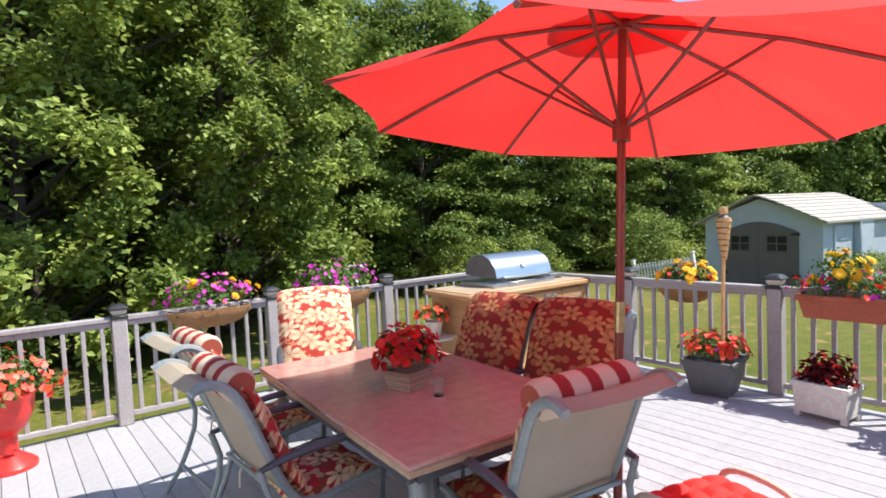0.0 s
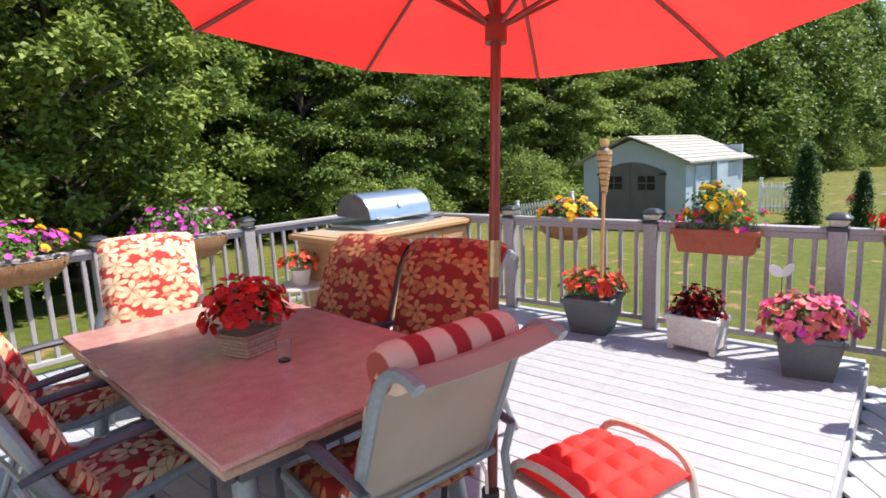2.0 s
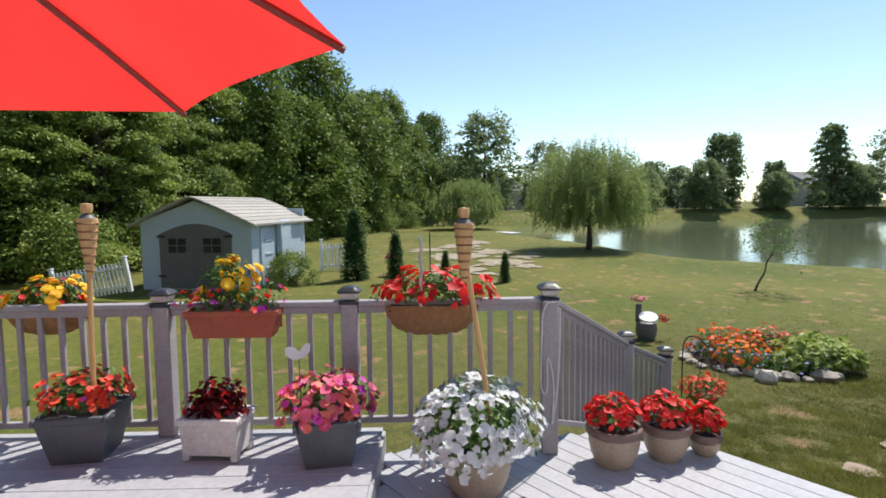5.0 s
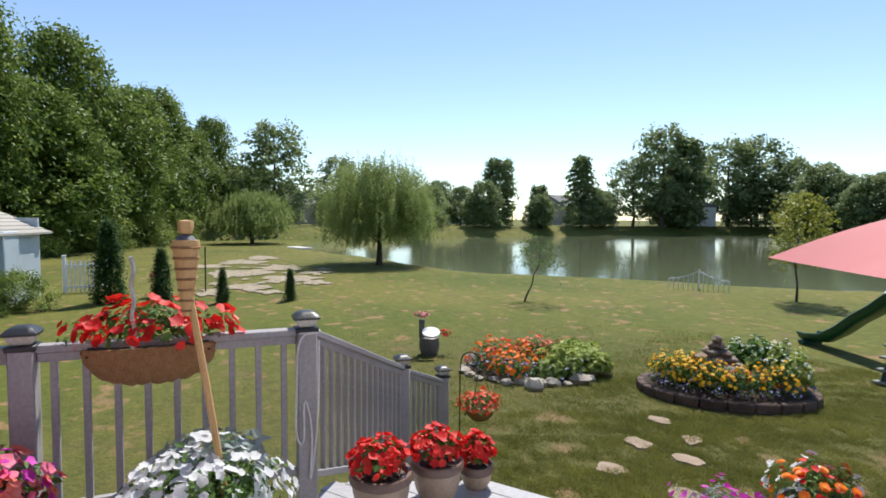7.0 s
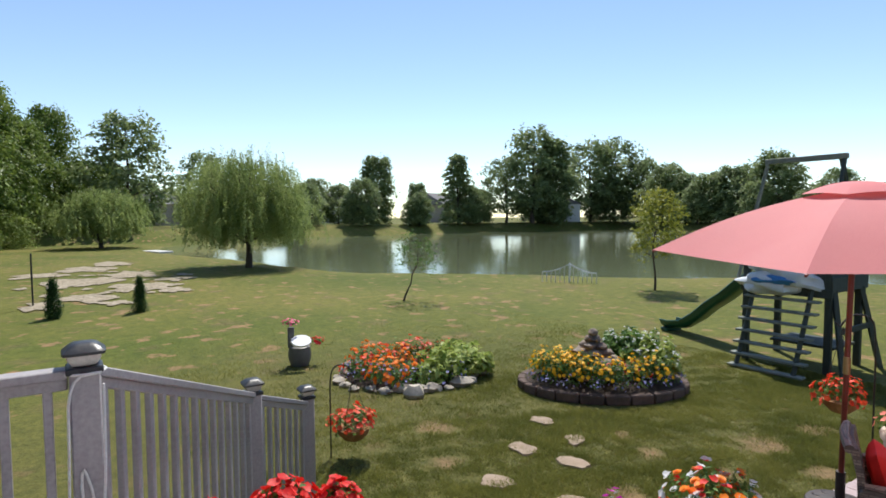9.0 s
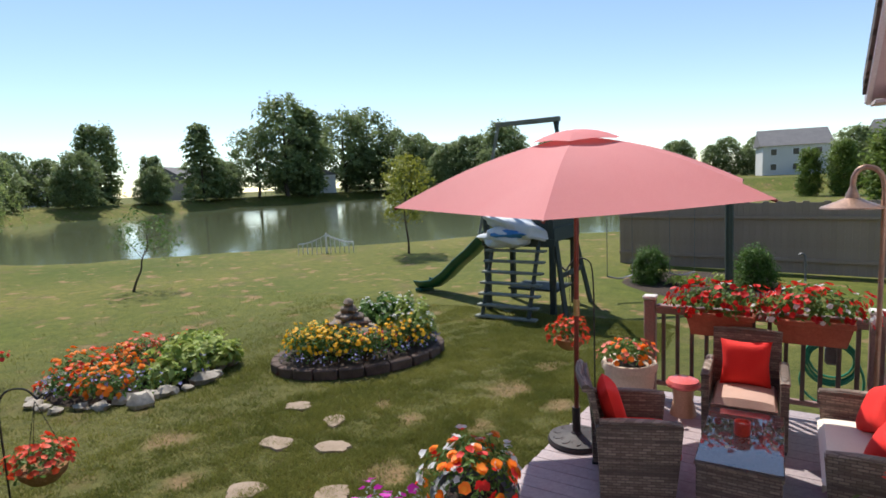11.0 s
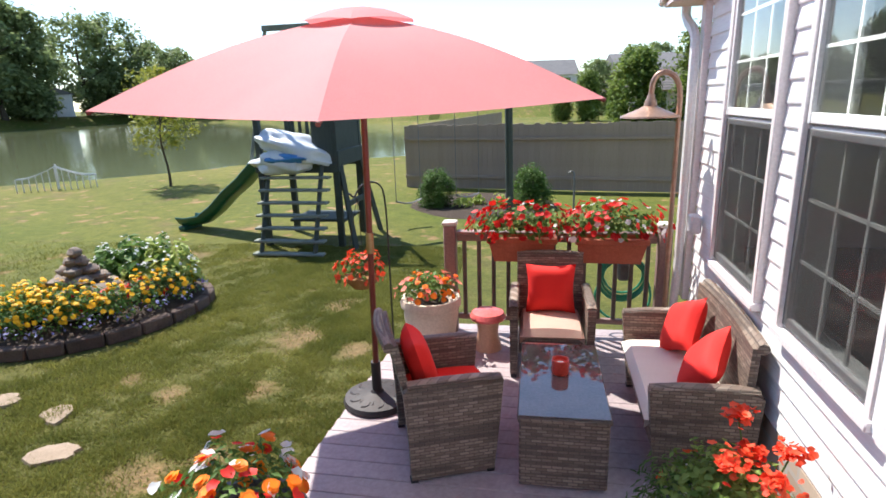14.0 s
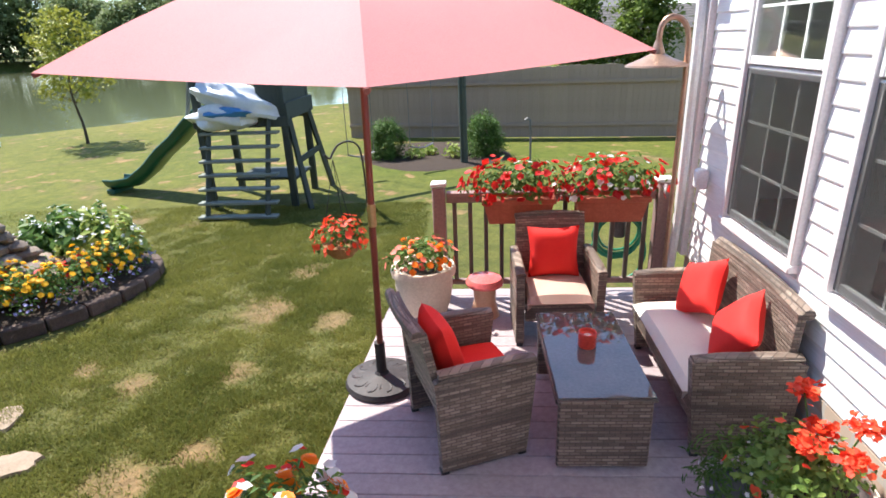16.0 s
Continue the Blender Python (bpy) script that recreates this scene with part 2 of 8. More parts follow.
M_TABLEEDGE = surf("cut_stone_edge", (0.36, 0.25, 0.17), (0.50, 0.36, 0.25), 18, 0.6, bump_s=0.5, bump_d=0.004)
M_ALU = surf("grey_green_aluminium", (0.20, 0.245, 0.26), (0.28, 0.325, 0.335), 6, 0.4, metal=0.15, bump_s=0.1)
M_ALUDARK = surf("dark_aluminium", (0.05, 0.055, 0.07), (0.08, 0.085, 0.10), 6, 0.4, bump_s=0.1)
M_SLING = surf("beige_sling_mesh", (0.36, 0.31, 0.235), (0.45, 0.39, 0.305), 3, 0.7, bump_s=0.5, bump_d=0.001, fine=500, trans=0.15)
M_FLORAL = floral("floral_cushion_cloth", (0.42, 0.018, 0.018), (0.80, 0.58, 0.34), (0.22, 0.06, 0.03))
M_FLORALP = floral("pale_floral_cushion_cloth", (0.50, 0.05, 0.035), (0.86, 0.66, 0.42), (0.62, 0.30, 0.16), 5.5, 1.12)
# floral cloth again, with shade put into its ground, leaf and petal colours
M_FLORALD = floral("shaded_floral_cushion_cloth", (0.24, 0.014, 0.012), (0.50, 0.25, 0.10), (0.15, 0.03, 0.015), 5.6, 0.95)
M_STRIPE = striped("striped_cushion_cloth", (0.30, 0.016, 0.02), (0.60, 0.47, 0.36), 0, 0.072)
M_REDCUSH = surf("red_cushion_cloth", (0.75, 0.012, 0.01), (0.85, 0.03, 0.02), 4, 0.8, bump_s=0.25, bump_d=0.002, fine=220)
M_OTTO = surf("cream_metal", (0.52, 0.45, 0.37), (0.62, 0.55, 0.46), 5, 0.4)
M_WICKER = wicker("grey_brown_wicker", (0.19, 0.14, 0.108), (0.36, 0.29, 0.232), (0.085, 0.062, 0.05))
M_CREAM = surf("cream_seat_cloth", (0.72, 0.66, 0.55), (0.82, 0.77, 0.67), 3, 0.85, bump_s=0.2, bump_d=0.002, fine=200)
M_TANCUSH = surf("tan_seat_cloth", (0.48, 0.30, 0.24), (0.58, 0.40, 0.32), 3, 0.85, bump_s=0.2, bump_d=0.002, fine=200)
M_GLASSTOP = surf("glass_top", (0.10, 0.085, 0.08), (0.15, 0.13, 0.12), 6, 0.03, bump_s=0, coat=1.0)
M_CEDAR = surf("cedar_panel", (0.42, 0.22, 0.09), (0.58, 0.34, 0.16), 3, 0.5, stretch=(1, 1, 7), bump_s=0.15)
M_COUNTER = surf("tiled_counter", (0.40, 0.29, 0.19), (0.55, 0.42, 0.29), 5, 0.4)
M_STEEL = surf("brushed_steel", (0.50, 0.53, 0.56), (0.62, 0.65, 0.68), 3, 0.28, metal=0.95, stretch=(1, 8, 8), bump_s=0.05)
M_CAST = surf("cast_grey_metal", (0.10, 0.10, 0.105), (0.16, 0.16, 0.165), 9, 0.5)
M_TERRA = surf("terracotta", (0.36, 0.085, 0.045), (0.47, 0.14, 0.075), 5, 0.75, bump_s=0.2)
M_POTGREY = surf("grey_plastic_pot", (0.075, 0.085, 0.095), (0.11, 0.12, 0.13), 5, 0.5)
M_POTTAN = surf("tan_glazed_pot", (0.33, 0.25, 0.18), (0.45, 0.36, 0.27), 4, 0.45)
M_POTRIM = surf("brown_glazed_rim", (0.14, 0.09, 0.07), (0.21, 0.14, 0.11), 6, 0.35)
M_POTCREAM = surf("cream_clay_pot", (0.58, 0.47, 0.37), (0.70, 0.60, 0.49), 3, 0.8)
M_WHITEBOX = surf("whitewashed_wood", (0.55, 0.52, 0.49), (0.74, 0.72, 0.69), 12, 0.7, bump_s=0.4)
M_SOIL = surf("potting_soil", (0.02, 0.014, 0.01), (0.05, 0.035, 0.025), 40, 0.95, bump_s=0.9, bump_d=0.01)
M_COCO = surf("coco_liner", (0.26, 0.13, 0.05), (0.40, 0.22, 0.10), 25, 0.95, bump_s=1.0, bump_d=0.012, fine=90)
M_BAMBOO = surf("bamboo_cane", (0.56, 0.32, 0.12), (0.72, 0.46, 0.20), 8, 0.5, stretch=(5, 5, 1))
M_REDPED = surf("red_glazed_pedestal", (0.62, 0.02, 0.02), (0.72, 0.05, 0.04), 4, 0.3)
M_PINKCAP = surf("coral_glazed_top", (0.70, 0.12, 0.12), (0.80, 0.20, 0.18), 9, 0.25)
M_STOOLLEG = surf("tan_glazed_stem", (0.58, 0.32, 0.20), (0.68, 0.42, 0.28), 5, 0.4)
M_PLAYWOOD = surf("dark_green_stained_wood", (0.030, 0.042, 0.036), (0.055, 0.07, 0.06), 4, 0.7, stretch=(4, 4, 1))
M_TREAD = surf("weathered_green_tread", (0.15, 0.17, 0.14), (0.27, 0.29, 0.25), 5, 0.75)
M_SLIDE = surf("green_slide_plastic", (0.010, 0.075, 0.055), (0.018, 0.11, 0.08), 4, 0.3)
M_TARP = surf("white_blue_tarp", (0.55, 0.62, 0.70), (0.78, 0.80, 0.82), 2.5, 0.5)
M_TARPBLUE = surf("blue_tarp", (0.03, 0.16, 0.42), (0.05, 0.24, 0.55), 3, 0.5)
M_FENCE = surf("grey_brown_fence_board", (0.295, 0.222, 0.172), (0.36, 0.278, 0.218), 2, 0.8, vary=0.05)
M_BRONZE = surf("dark_bronze_cast", (0.022, 0.018, 0.019), (0.05, 0.04, 0.04), 9, 0.6)
M_SHEDWALL = surf("pale_blue_shed_panel", (0.40, 0.47, 0.52), (0.50, 0.57, 0.62), 2, 0.5, bump_s=0.15)
M_DARKPANE = surf("dark_glass_pane", (0.012, 0.013, 0.015), (0.02, 0.02, 0.024), 4, 0.25, bump_s=0)
M_SHEDDOOR = surf("taupe_shed_door", (0.12, 0.11, 0.10), (0.17, 0.155, 0.14), 2, 0.6)
M_SHEDROOF = surf("tan_shed_shingle", (0.33, 0.30, 0.26), (0.45, 0.415, 0.36), 5, 0.8, vary=0.08)
M_PICKET = surf("white_picket", (0.70, 0.70, 0.70), (0.80, 0.80, 0.80), 3, 0.5)
M_ROCK = surf("garden_stone", (0.28, 0.24, 0.19), (0.52, 0.46, 0.38), 3, 0.85, bump_s=0.6, bump_d=0.01, fine=25, vary=0.2)
M_ROCKD = surf("stacked_fountain_stone", (0.13, 0.095, 0.075), (0.36, 0.28, 0.22), 5, 0.8, bump_s=0.6, bump_d=0.01, vary=0.3)
M_EDGER = surf("garden_edging_block", (0.06, 0.040, 0.032), (0.15, 0.10, 0.08), 5, 0.9, bump_s=0.6, bump_d=0.006, vary=0.2)
M_STEP = surf("stepping_stone", (0.26, 0.19, 0.13), (0.38, 0.29, 0.21), 4, 0.9, bump_s=0.5, bump_d=0.006)
M_MULCH = surf("dark_mulch", (0.03, 0.02, 0.015), (0.07, 0.045, 0.03), 30, 0.95, bump_s=1, bump_d=0.02)
M_BARK = surf("tree_bark", (0.05, 0.038, 0.03), (0.11, 0.085, 0.065), 5, 0.95, stretch=(3, 3, 0.6), bump_s=0.8, bump_d=0.02, fine=20)
M_HOSE = surf("green_hose", (0.01, 0.22, 0.13), (0.02, 0.32, 0.19), 5, 0.4)
M_CANDLE = surf("red_candle_glass", (0.60, 0.05, 0.03), (0.75, 0.10, 0.06), 5, 0.3)
M_FARROOF = surf("far_roof", (0.15, 0.145, 0.15), (0.21, 0.20, 0.20), 1, 0.9)
M_FARWALL = surf("far_house_wall", (0.62, 0.62, 0.62), (0.72, 0.71, 0.70), 0.5, 0.8)
M_TANWALL = surf("tan_house_wall", (0.38, 0.32, 0.27), (0.45, 0.39, 0.33), 1, 0.8)
M_LEAF = leafy("maple_leaf", (0.055, 0.11, 0.018), (0.44, 0.52, 0.125), trans=0.32)
M_LEAFD = leafy("dark_wood_leaf", (0.045, 0.100, 0.018), (0.30, 0.38, 0.085), trans=0.36)
# paler, greyer greens: distance haze put into the far trees' leaf colour
M_LEAFF = leafy("hazed_far_leaf", (0.15, 0.21, 0.09), (0.34, 0.40, 0.17), scale=0.3, trans=0.45)
M_WILLOW = leafy("willow_leaf", (0.21, 0.29, 0.08), (0.46, 0.52, 0.20), scale=0.4, trans=0.5)
M_YOUNG = leafy("yellow_green_leaf", (0.18, 0.22, 0.035), (0.48, 0.47, 0.09), scale=1.5)
M_CONIFER = leafy("arborvitae_leaf", (0.022, 0.062, 0.016), (0.075, 0.15, 0.04), scale=3)
M_BUSH = leafy("round_bush_leaf", (0.045, 0.10, 0.02), (0.15, 0.25, 0.055), scale=3)
M_PLANT = leafy("garden_plant_leaf", (0.05, 0.12, 0.025), (0.18, 0.30, 0.075), scale=6)
M_HERB = leafy("fresh_herb_leaf", (0.09, 0.17, 0.03), (0.30, 0.40, 0.10), scale=6)
M_HOSTA = leafy("variegated_leaf", (0.17, 0.27, 0.03), (0.56, 0.60, 0.20), scale=6)
M_GREYLEAF = leafy("silver_leaf", (0.25, 0.31, 0.30), (0.45, 0.50, 0.48), scale=6)
M_REDLEAF = leafy("wine_red_leaf", (0.06, 0.006, 0.008), (0.22, 0.02, 0.02), scale=8)
M_BLADE = leafy("grass_blade", (0.105, 0.130, 0.026), (0.33, 0.32, 0.085), trans=0.45, scale=1.1)
F_RED = petals("red_petal", (0.65, 0.010, 0.010), (0.85, 0.04, 0.025))
F_DEEP = petals("deep_red_petal", (0.42, 0.004, 0.008), (0.62, 0.012, 0.012))
F_ORRED = petals("orange_red_petal", (0.82, 0.05, 0.02), (0.92, 0.14, 0.05))
F_PINK = petals("pink_petal", (0.80, 0.10, 0.22), (0.90, 0.25, 0.36))
F_MAG = petals("magenta_petal", (0.55, 0.03, 0.40), (0.75, 0.08, 0.55))
F_CORAL = petals("coral_petal", (0.85, 0.17, 0.12), (0.92, 0.32, 0.24))
F_YEL = petals("yellow_petal", (0.90, 0.50, 0.012), (0.95, 0.66, 0.03))
F_ORANGE = petals("orange_petal", (0.90, 0.20, 0.008), (0.94, 0.33, 0.015))
F_WHITE = petals("white_petal", (0.80, 0.81, 0.83), (0.88, 0.88, 0.88), 0.45)
F_BLUE = petals("pale_violet_petal", (0.30, 0.28, 0.62), (0.50, 0.48, 0.78))


def glass_mat():
    m, nt, n, l, b = _nodes("window_glass")
    b.inputs["Base Color"].default_value = (0.9, 0.95, 0.95, 1)
    b.inputs["Roughness"].default_value = 0.0
    b.inputs["Transmission Weight"].default_value = 1.0
    b.inputs["IOR"].default_value = 1.5
    return m


def water_mat():
    m, nt, n, l, b = _nodes("pond_water")
    b.inputs["Base Color"].default_value = (0.13, 0.15, 0.085, 1)
    b.inputs["Roughness"].default_value = 0.06
    b.inputs["IOR"].default_value = 1.33
    w = tex(nt, "Noise", 1.1, 3, (1, 1, 1))
    bump(nt, b, w.outputs[0], 0.30, 0.05)
    return m


# worn dry spots in the lawn: x, y, radius
DRY_SPOTS = [(8.74, -4.06, 0.17), (7.93, -4.27, 0.17), (8.05, -5.42, 0.38), (8.22, -2.95, 0.26), (7.80, -3.25, 0.20), (9.3, -4.3, 0.15), (8.9, -1.3, 0.16), (11.6, -8.6, 0.4), (9.9, -1.9, 0.18), (10.9, -2.4, 0.25), (7.6, -2.35, 0.22), (7.9, -6.5, 0.3), (7.3, -5.2, 0.22)]


def ground_mat():
    """Lawn: green and straw patches, bare earth here and there, and mown unevenly."""
    m, nt, n, l, b = _nodes("lawn_ground")
    big = tex(nt, "Noise", 0.12, 4)
    mid = tex(nt, "Noise", 0.9, 5)
    fin = tex(nt, "Noise", 14.0, 4, rough=0.7)
    col = ramp(nt, big.outputs[0], [(0.35, (0.088, 0.112, 0.017)), (0.65, (0.165, 0.155, 0.036))])
    col = mix(nt, ramp(nt, mid.outputs[0], [(0.56, (0, 0, 0)), (0.70, (0.8, 0.8, 0.8))]), col, (0.16, 0.125, 0.055))
    bare = tex(nt, "Noise", 1.7, 3)
    col = mix(nt, ramp(nt, bare.outputs[0], [(0.60, (0, 0, 0)), (0.66, (0.9, 0.9, 0.9))]), col, (0.30, 0.185, 0.10))
    # lawn colour turns darker and browner round one point, fading out with distance
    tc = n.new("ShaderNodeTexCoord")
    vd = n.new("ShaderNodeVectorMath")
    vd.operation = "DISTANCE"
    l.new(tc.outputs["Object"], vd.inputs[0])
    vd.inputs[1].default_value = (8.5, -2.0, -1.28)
    darker_dist = n.new("ShaderNodeMath")
    darker_dist.operation = "MULTIPLY"
    darker_dist.inputs[1].default_value = 0.1
    l.new(vd.outputs["Value"], darker_dist.inputs[0])
    col = mix(nt, ramp(nt, darker_dist.outputs[0], [(0.45, (0.8, 0.8, 0.8)), (1.0, (0, 0, 0))]), col, (0.095, 0.090, 0.028))
    frayed = tex(nt, "Noise", 5.0, 5, rough=0.75)
    for sx, sy, sr in DRY_SPOTS:
        gap = n.new("ShaderNodeVectorMath")
        gap.operation = "DISTANCE"
        l.new(tc.outputs["Object"], gap.inputs[0])
        gap.inputs[1].default_value = (sx, sy, -1.28)
        edge = n.new("ShaderNodeMath")
        edge.operation = "MULTIPLY_ADD"
        edge.inputs[1].default_value, edge.inputs[2].default_value = 1.5 * sr, -0.75 * sr
        l.new(frayed.outputs[0], edge.inputs[0])
        reach = n.new("ShaderNodeMath")
        l.new(gap.outputs["Value"], reach.inputs[0])
        l.new(edge.outputs[0], reach.inputs[1])
        scaled = n.new("ShaderNodeMath")
        scaled.operation = "DIVIDE"
        scaled.inputs[1].default_value = sr * 1.5
        l.new(reach.outputs[0], scaled.inputs[0])
        col = mix(nt, ramp(nt, scaled.outputs[0], [(0.25, (0.8, 0.8, 0.8)), (0.85, (0, 0, 0))]), col, (0.225, 0.145, 0.08))
    tufts = tex(nt, "Noise", 3.2, 6, rough=0.8)
    col = mix(nt, 0.55, col, ramp(nt, tufts.outputs[0], [(0.38, (0.50, 0.62, 0.5)), (0.62, (1.35, 1.25, 1.2))]), "MULTIPLY")
    col = mix(nt, 0.5, col, ramp(nt, fin.outputs[0], [(0.35, (0.55, 0.6, 0.5)), (0.65, (1.3, 1.3, 1.2))]), "MULTIPLY")
    l.new(col, b.inputs["Base Color"])
    b.inputs["Roughness"].default_value = 0.9
    b.inputs["Specular IOR Level"].default_value = 0.2
    bump(nt, b, fin.outputs[0], 0.9, 0.03)
    return m


M_GLASS = glass_mat()
M_WATER = water_mat()
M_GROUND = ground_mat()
M_SAND = surf("bare_sand", (0.15, 0.125, 0.065), (0.47, 0.39, 0.29), 4.5, 0.95, bump_s=0.8, bump_d=0.04, fine=9)


def screen_mat():
    m, nt, n, l, b = _nodes("insect_screen")
    b.inputs["Base Color"].default_value = (0.014, 0.012, 0.012, 1)
    b.inputs["Roughness"].default_value = 0.8
    b.inputs["Alpha"].default_value = 0.42
    return m


M_SCREEN = screen_mat()


# ---- mesh helpers ----
class Geo:
    """Gathers vertices and faces of one mesh."""

    def __init__(self):
        self.v, self.f = [], []

    def add(self, verts, faces):
        n = len(self.v)
        self.v += [tuple(p) for p in verts]
        self.f += [tuple(i + n for i in f) for f in faces]
        return self

    def box(self, c, s, rz=0.0, bevel=0.0, m=None):
        """A box of centre c and size s, its edges bevelled."""
        x, y, z = (k / 2 for k in s)
        m = (m or Matrix.Translation(c) @ Matrix.Rotation(radians(rz), 4, "Z"))
        if bevel <= 0:
            vs = [Vector((a * x, b * y, d * z)) for a in (-1, 1) for b in (-1, 1) for d in (-1, 1)]
            fs = [(0, 1, 3, 2), (4, 6, 7, 5), (0, 4, 5, 1), (2, 3, 7, 6), (0, 2, 6, 4), (1, 5, 7, 3)]
            return self.add([m @ v for v in vs], fs)
        e = min(bevel, x * 0.45, y * 0.45, z * 0.45)
        vs, ids = [], {}
        for a in (-1, 1):
            for b in (-1, 1):
                for d in (-1, 1):
                    for k, p in enumerate(((x, y - e, z - e), (x - e, y, z - e), (x - e, y - e, z))):
                        ids[a, b, d, k] = len(vs)
                        vs.append(Vector((a * p[0], b * p[1], d * p[2])))
        fs = []
        for s1 in (-1, 1):
            ring = ((-1, -1), (1, -1), (1, 1), (-1, 1))
            fs.append(tuple(ids[s1, p, q, 0] for p, q in ring))
            fs.append(tuple(ids[p, s1, q, 1] for p, q in ring))
            fs.append(tuple(ids[p, q, s1, 2] for p, q in ring))
        for p in (-1, 1):
            for q in (-1, 1):
                fs.append((ids[-1, p, q, 1], ids[1, p, q, 1], ids[1, p, q, 2], ids[-1, p, q, 2]))
                fs.append((ids[p, -1, q, 0], ids[p, 1, q, 0], ids[p, 1, q, 2], ids[p, -1, q, 2]))
                fs.append((ids[p, q, -1, 0], ids[p, q, 1, 0], ids[p, q, 1, 1], ids[p, q, -1, 1]))
                for d in (-1, 1):
                    fs.append((ids[p, q, d, 0], ids[p, q, d, 1], ids[p, q, d, 2]))
        return self.add([m @ v for v in vs], sorted(set(fs)))

    def tube(self, pts, r, seg=8, smooth=0, caps=True, flat=1.0, closed=False):
        """A tube along points; r: one radius or one a point; flat: how far it is pressed."""
        pts = [Vector(p) for p in pts]
        rs = list(r) if isinstance(r, (list, tuple)) else [r] * len(pts)
        for _ in range(smooth):
            np_, nr = [pts[0]], [rs[0]]
            for i in range(len(pts) - 1):
                np_ += [pts[i] * 0.75 + pts[i + 1] * 0.25, pts[i] * 0.25 + pts[i + 1] * 0.75]
                nr += [rs[i] * 0.75 + rs[i + 1] * 0.25, rs[i] * 0.25 + rs[i + 1] * 0.75]
            pts, rs = np_ + [pts[-1]], nr + [rs[-1]]
        up, vs, n = None, [], len(pts)
        for i, p in enumerate(pts):
            if closed:
                d = (pts[(i + 1) % n] - pts[i - 1]).normalized()
            else:
                d = (pts[min(i + 1, n - 1)] - pts[max(i - 1, 0)]).normalized()
            if up is None:
                up = Vector((0, 0, 1)) if abs(d.z) < 0.9 else Vector((0, 1, 0))
            side = d.cross(up).normalized()
            up = side.cross(d).normalized()
            vs += [p + rs[i] * (math.cos(a) * side + flat * math.sin(a) * up) for a in (2 * math.pi * k / seg for k in range(seg))]
        fs = [(i * seg + k, i * seg + (k + 1) % seg, (i + 1) * seg + (k + 1) % seg, (i + 1) * seg + k) for i in range(n - 1) for k in range(seg)]
        if closed:
            fs += [((n - 1) * seg + k, (n - 1) * seg + (k + 1) % seg, (k + 1) % seg, k) for k in range(seg)]
        elif caps:
            fs += [tuple(range(seg))[::-1], tuple((n - 1) * seg + k for k in range(seg))]
        return self.add(vs, fs)

    def lathe(self, c, prof, seg=24, sq=0, wob=0.0):
        """Turns a profile of (radius, height) about a line through c; sq = 4: a square body."""
        vs = []
        for r, z in prof:
            for k in range(seg):
                a = 2 * math.pi * k / seg
                q = 1.0
                if sq:
                    q = 1 / max(abs(math.cos(a)), abs(math.sin(a)))
                    q = min(q, 1.32)
                if wob:
                    q *= 1 + wob * math.sin(a * 5 + z * 20)
                vs.append((c[0] + r * q * math.cos(a), c[1] + r * q * math.sin(a), c[2] + z))
        n = len(prof)
        fs = [(i * seg + k, i * seg + (k + 1) % seg, (i + 1) * seg + (k + 1) % seg, (i + 1) * seg + k) for i in range(n - 1) for k in range(seg)]
        fs += [tuple(range(seg))[::-1], tuple((n - 1) * seg + k for k in range(seg))]
        return self.add(vs, fs)

    def sheet(self, fn, nu, nv, thick=0.0):
        """A surface fn(u, v); with a thickness it is closed."""
        top = [[Vector(fn(i / nu, j / nv)) for j in range(nv + 1)] for i in range(nu + 1)]
        vs = [p for row in top for p in row]
        idx = lambda i, j: i * (nv + 1) + j
        fs = [(idx(i, j), idx(i + 1, j), idx(i + 1, j + 1), idx(i, j + 1)) for i in range(nu) for j in range(nv)]
        if thick:
            off = len(vs)
            for i in range(nu + 1):
                for j in range(nv + 1):
                    du = top[min(i + 1, nu)][j] - top[max(i - 1, 0)][j]
                    dv = top[i][min(j + 1, nv)] - top[i][max(j - 1, 0)]
                    nn = du.cross(dv)
                    nn = nn.normalized() if nn.length > 1e-9 else Vector((0, 0, 1))
                    vs.append(top[i][j] - nn * thick)
            fs += [tuple(off + k for k in f)[::-1] for f in list(fs)]
            for i in range(nu):
                for j0 in (0, nv):
                    a, b = idx(i, j0), idx(i + 1, j0)
                    fs.append((a, b, b + off, a + off))
            for j in range(nv):
                for i0 in (0, nu):
                    a, b = idx(i0, j), idx(i0, j + 1)
                    fs.append((a, b, b + off, a + off))
        return self.add(vs, fs)

    def blob(self, c, r, seg=10, rings=7, rough=0.15, seed=0, m=None):
        """A stone-like lump."""
        vs = []
        for i in range(rings + 1):
            t = math.pi * i / rings
            for k in range(seg):
                a = 2 * math.pi * k / seg
                p = Vector((math.sin(t) * math.cos(a), math.sin(t) * math.sin(a), math.cos(t)))
                q = 1 + rough * 2 * noise.noise(p * 1.7 + Vector((seed * 7.3, seed * 3.1, 0)))
                w = Vector((p.x * r[0] * q, p.y * r[1] * q, p.z * r[2] * q))
                vs.append((m @ w if m else w) + Vector(c))
        fs = [(i * seg + k, (i + 1) * seg + k, (i + 1) * seg + (k + 1) % seg, i * seg + (k + 1) % seg) for i in range(rings) for k in range(seg)]
        return self.add(vs, fs)

    def mesh(self, name, mat, smooth=False):
        me = bpy.data.meshes.new(name)
        me.from_pydata(self.v, [], self.f)
        bm = bmesh.new()
        bm.from_mesh(me)
        if len(bm.faces) < 60000:
            bmesh.ops.recalc_face_normals(bm, faces=bm.faces)
        bm.to_mesh(me)
        bm.free()
        me.materials.append(mat)
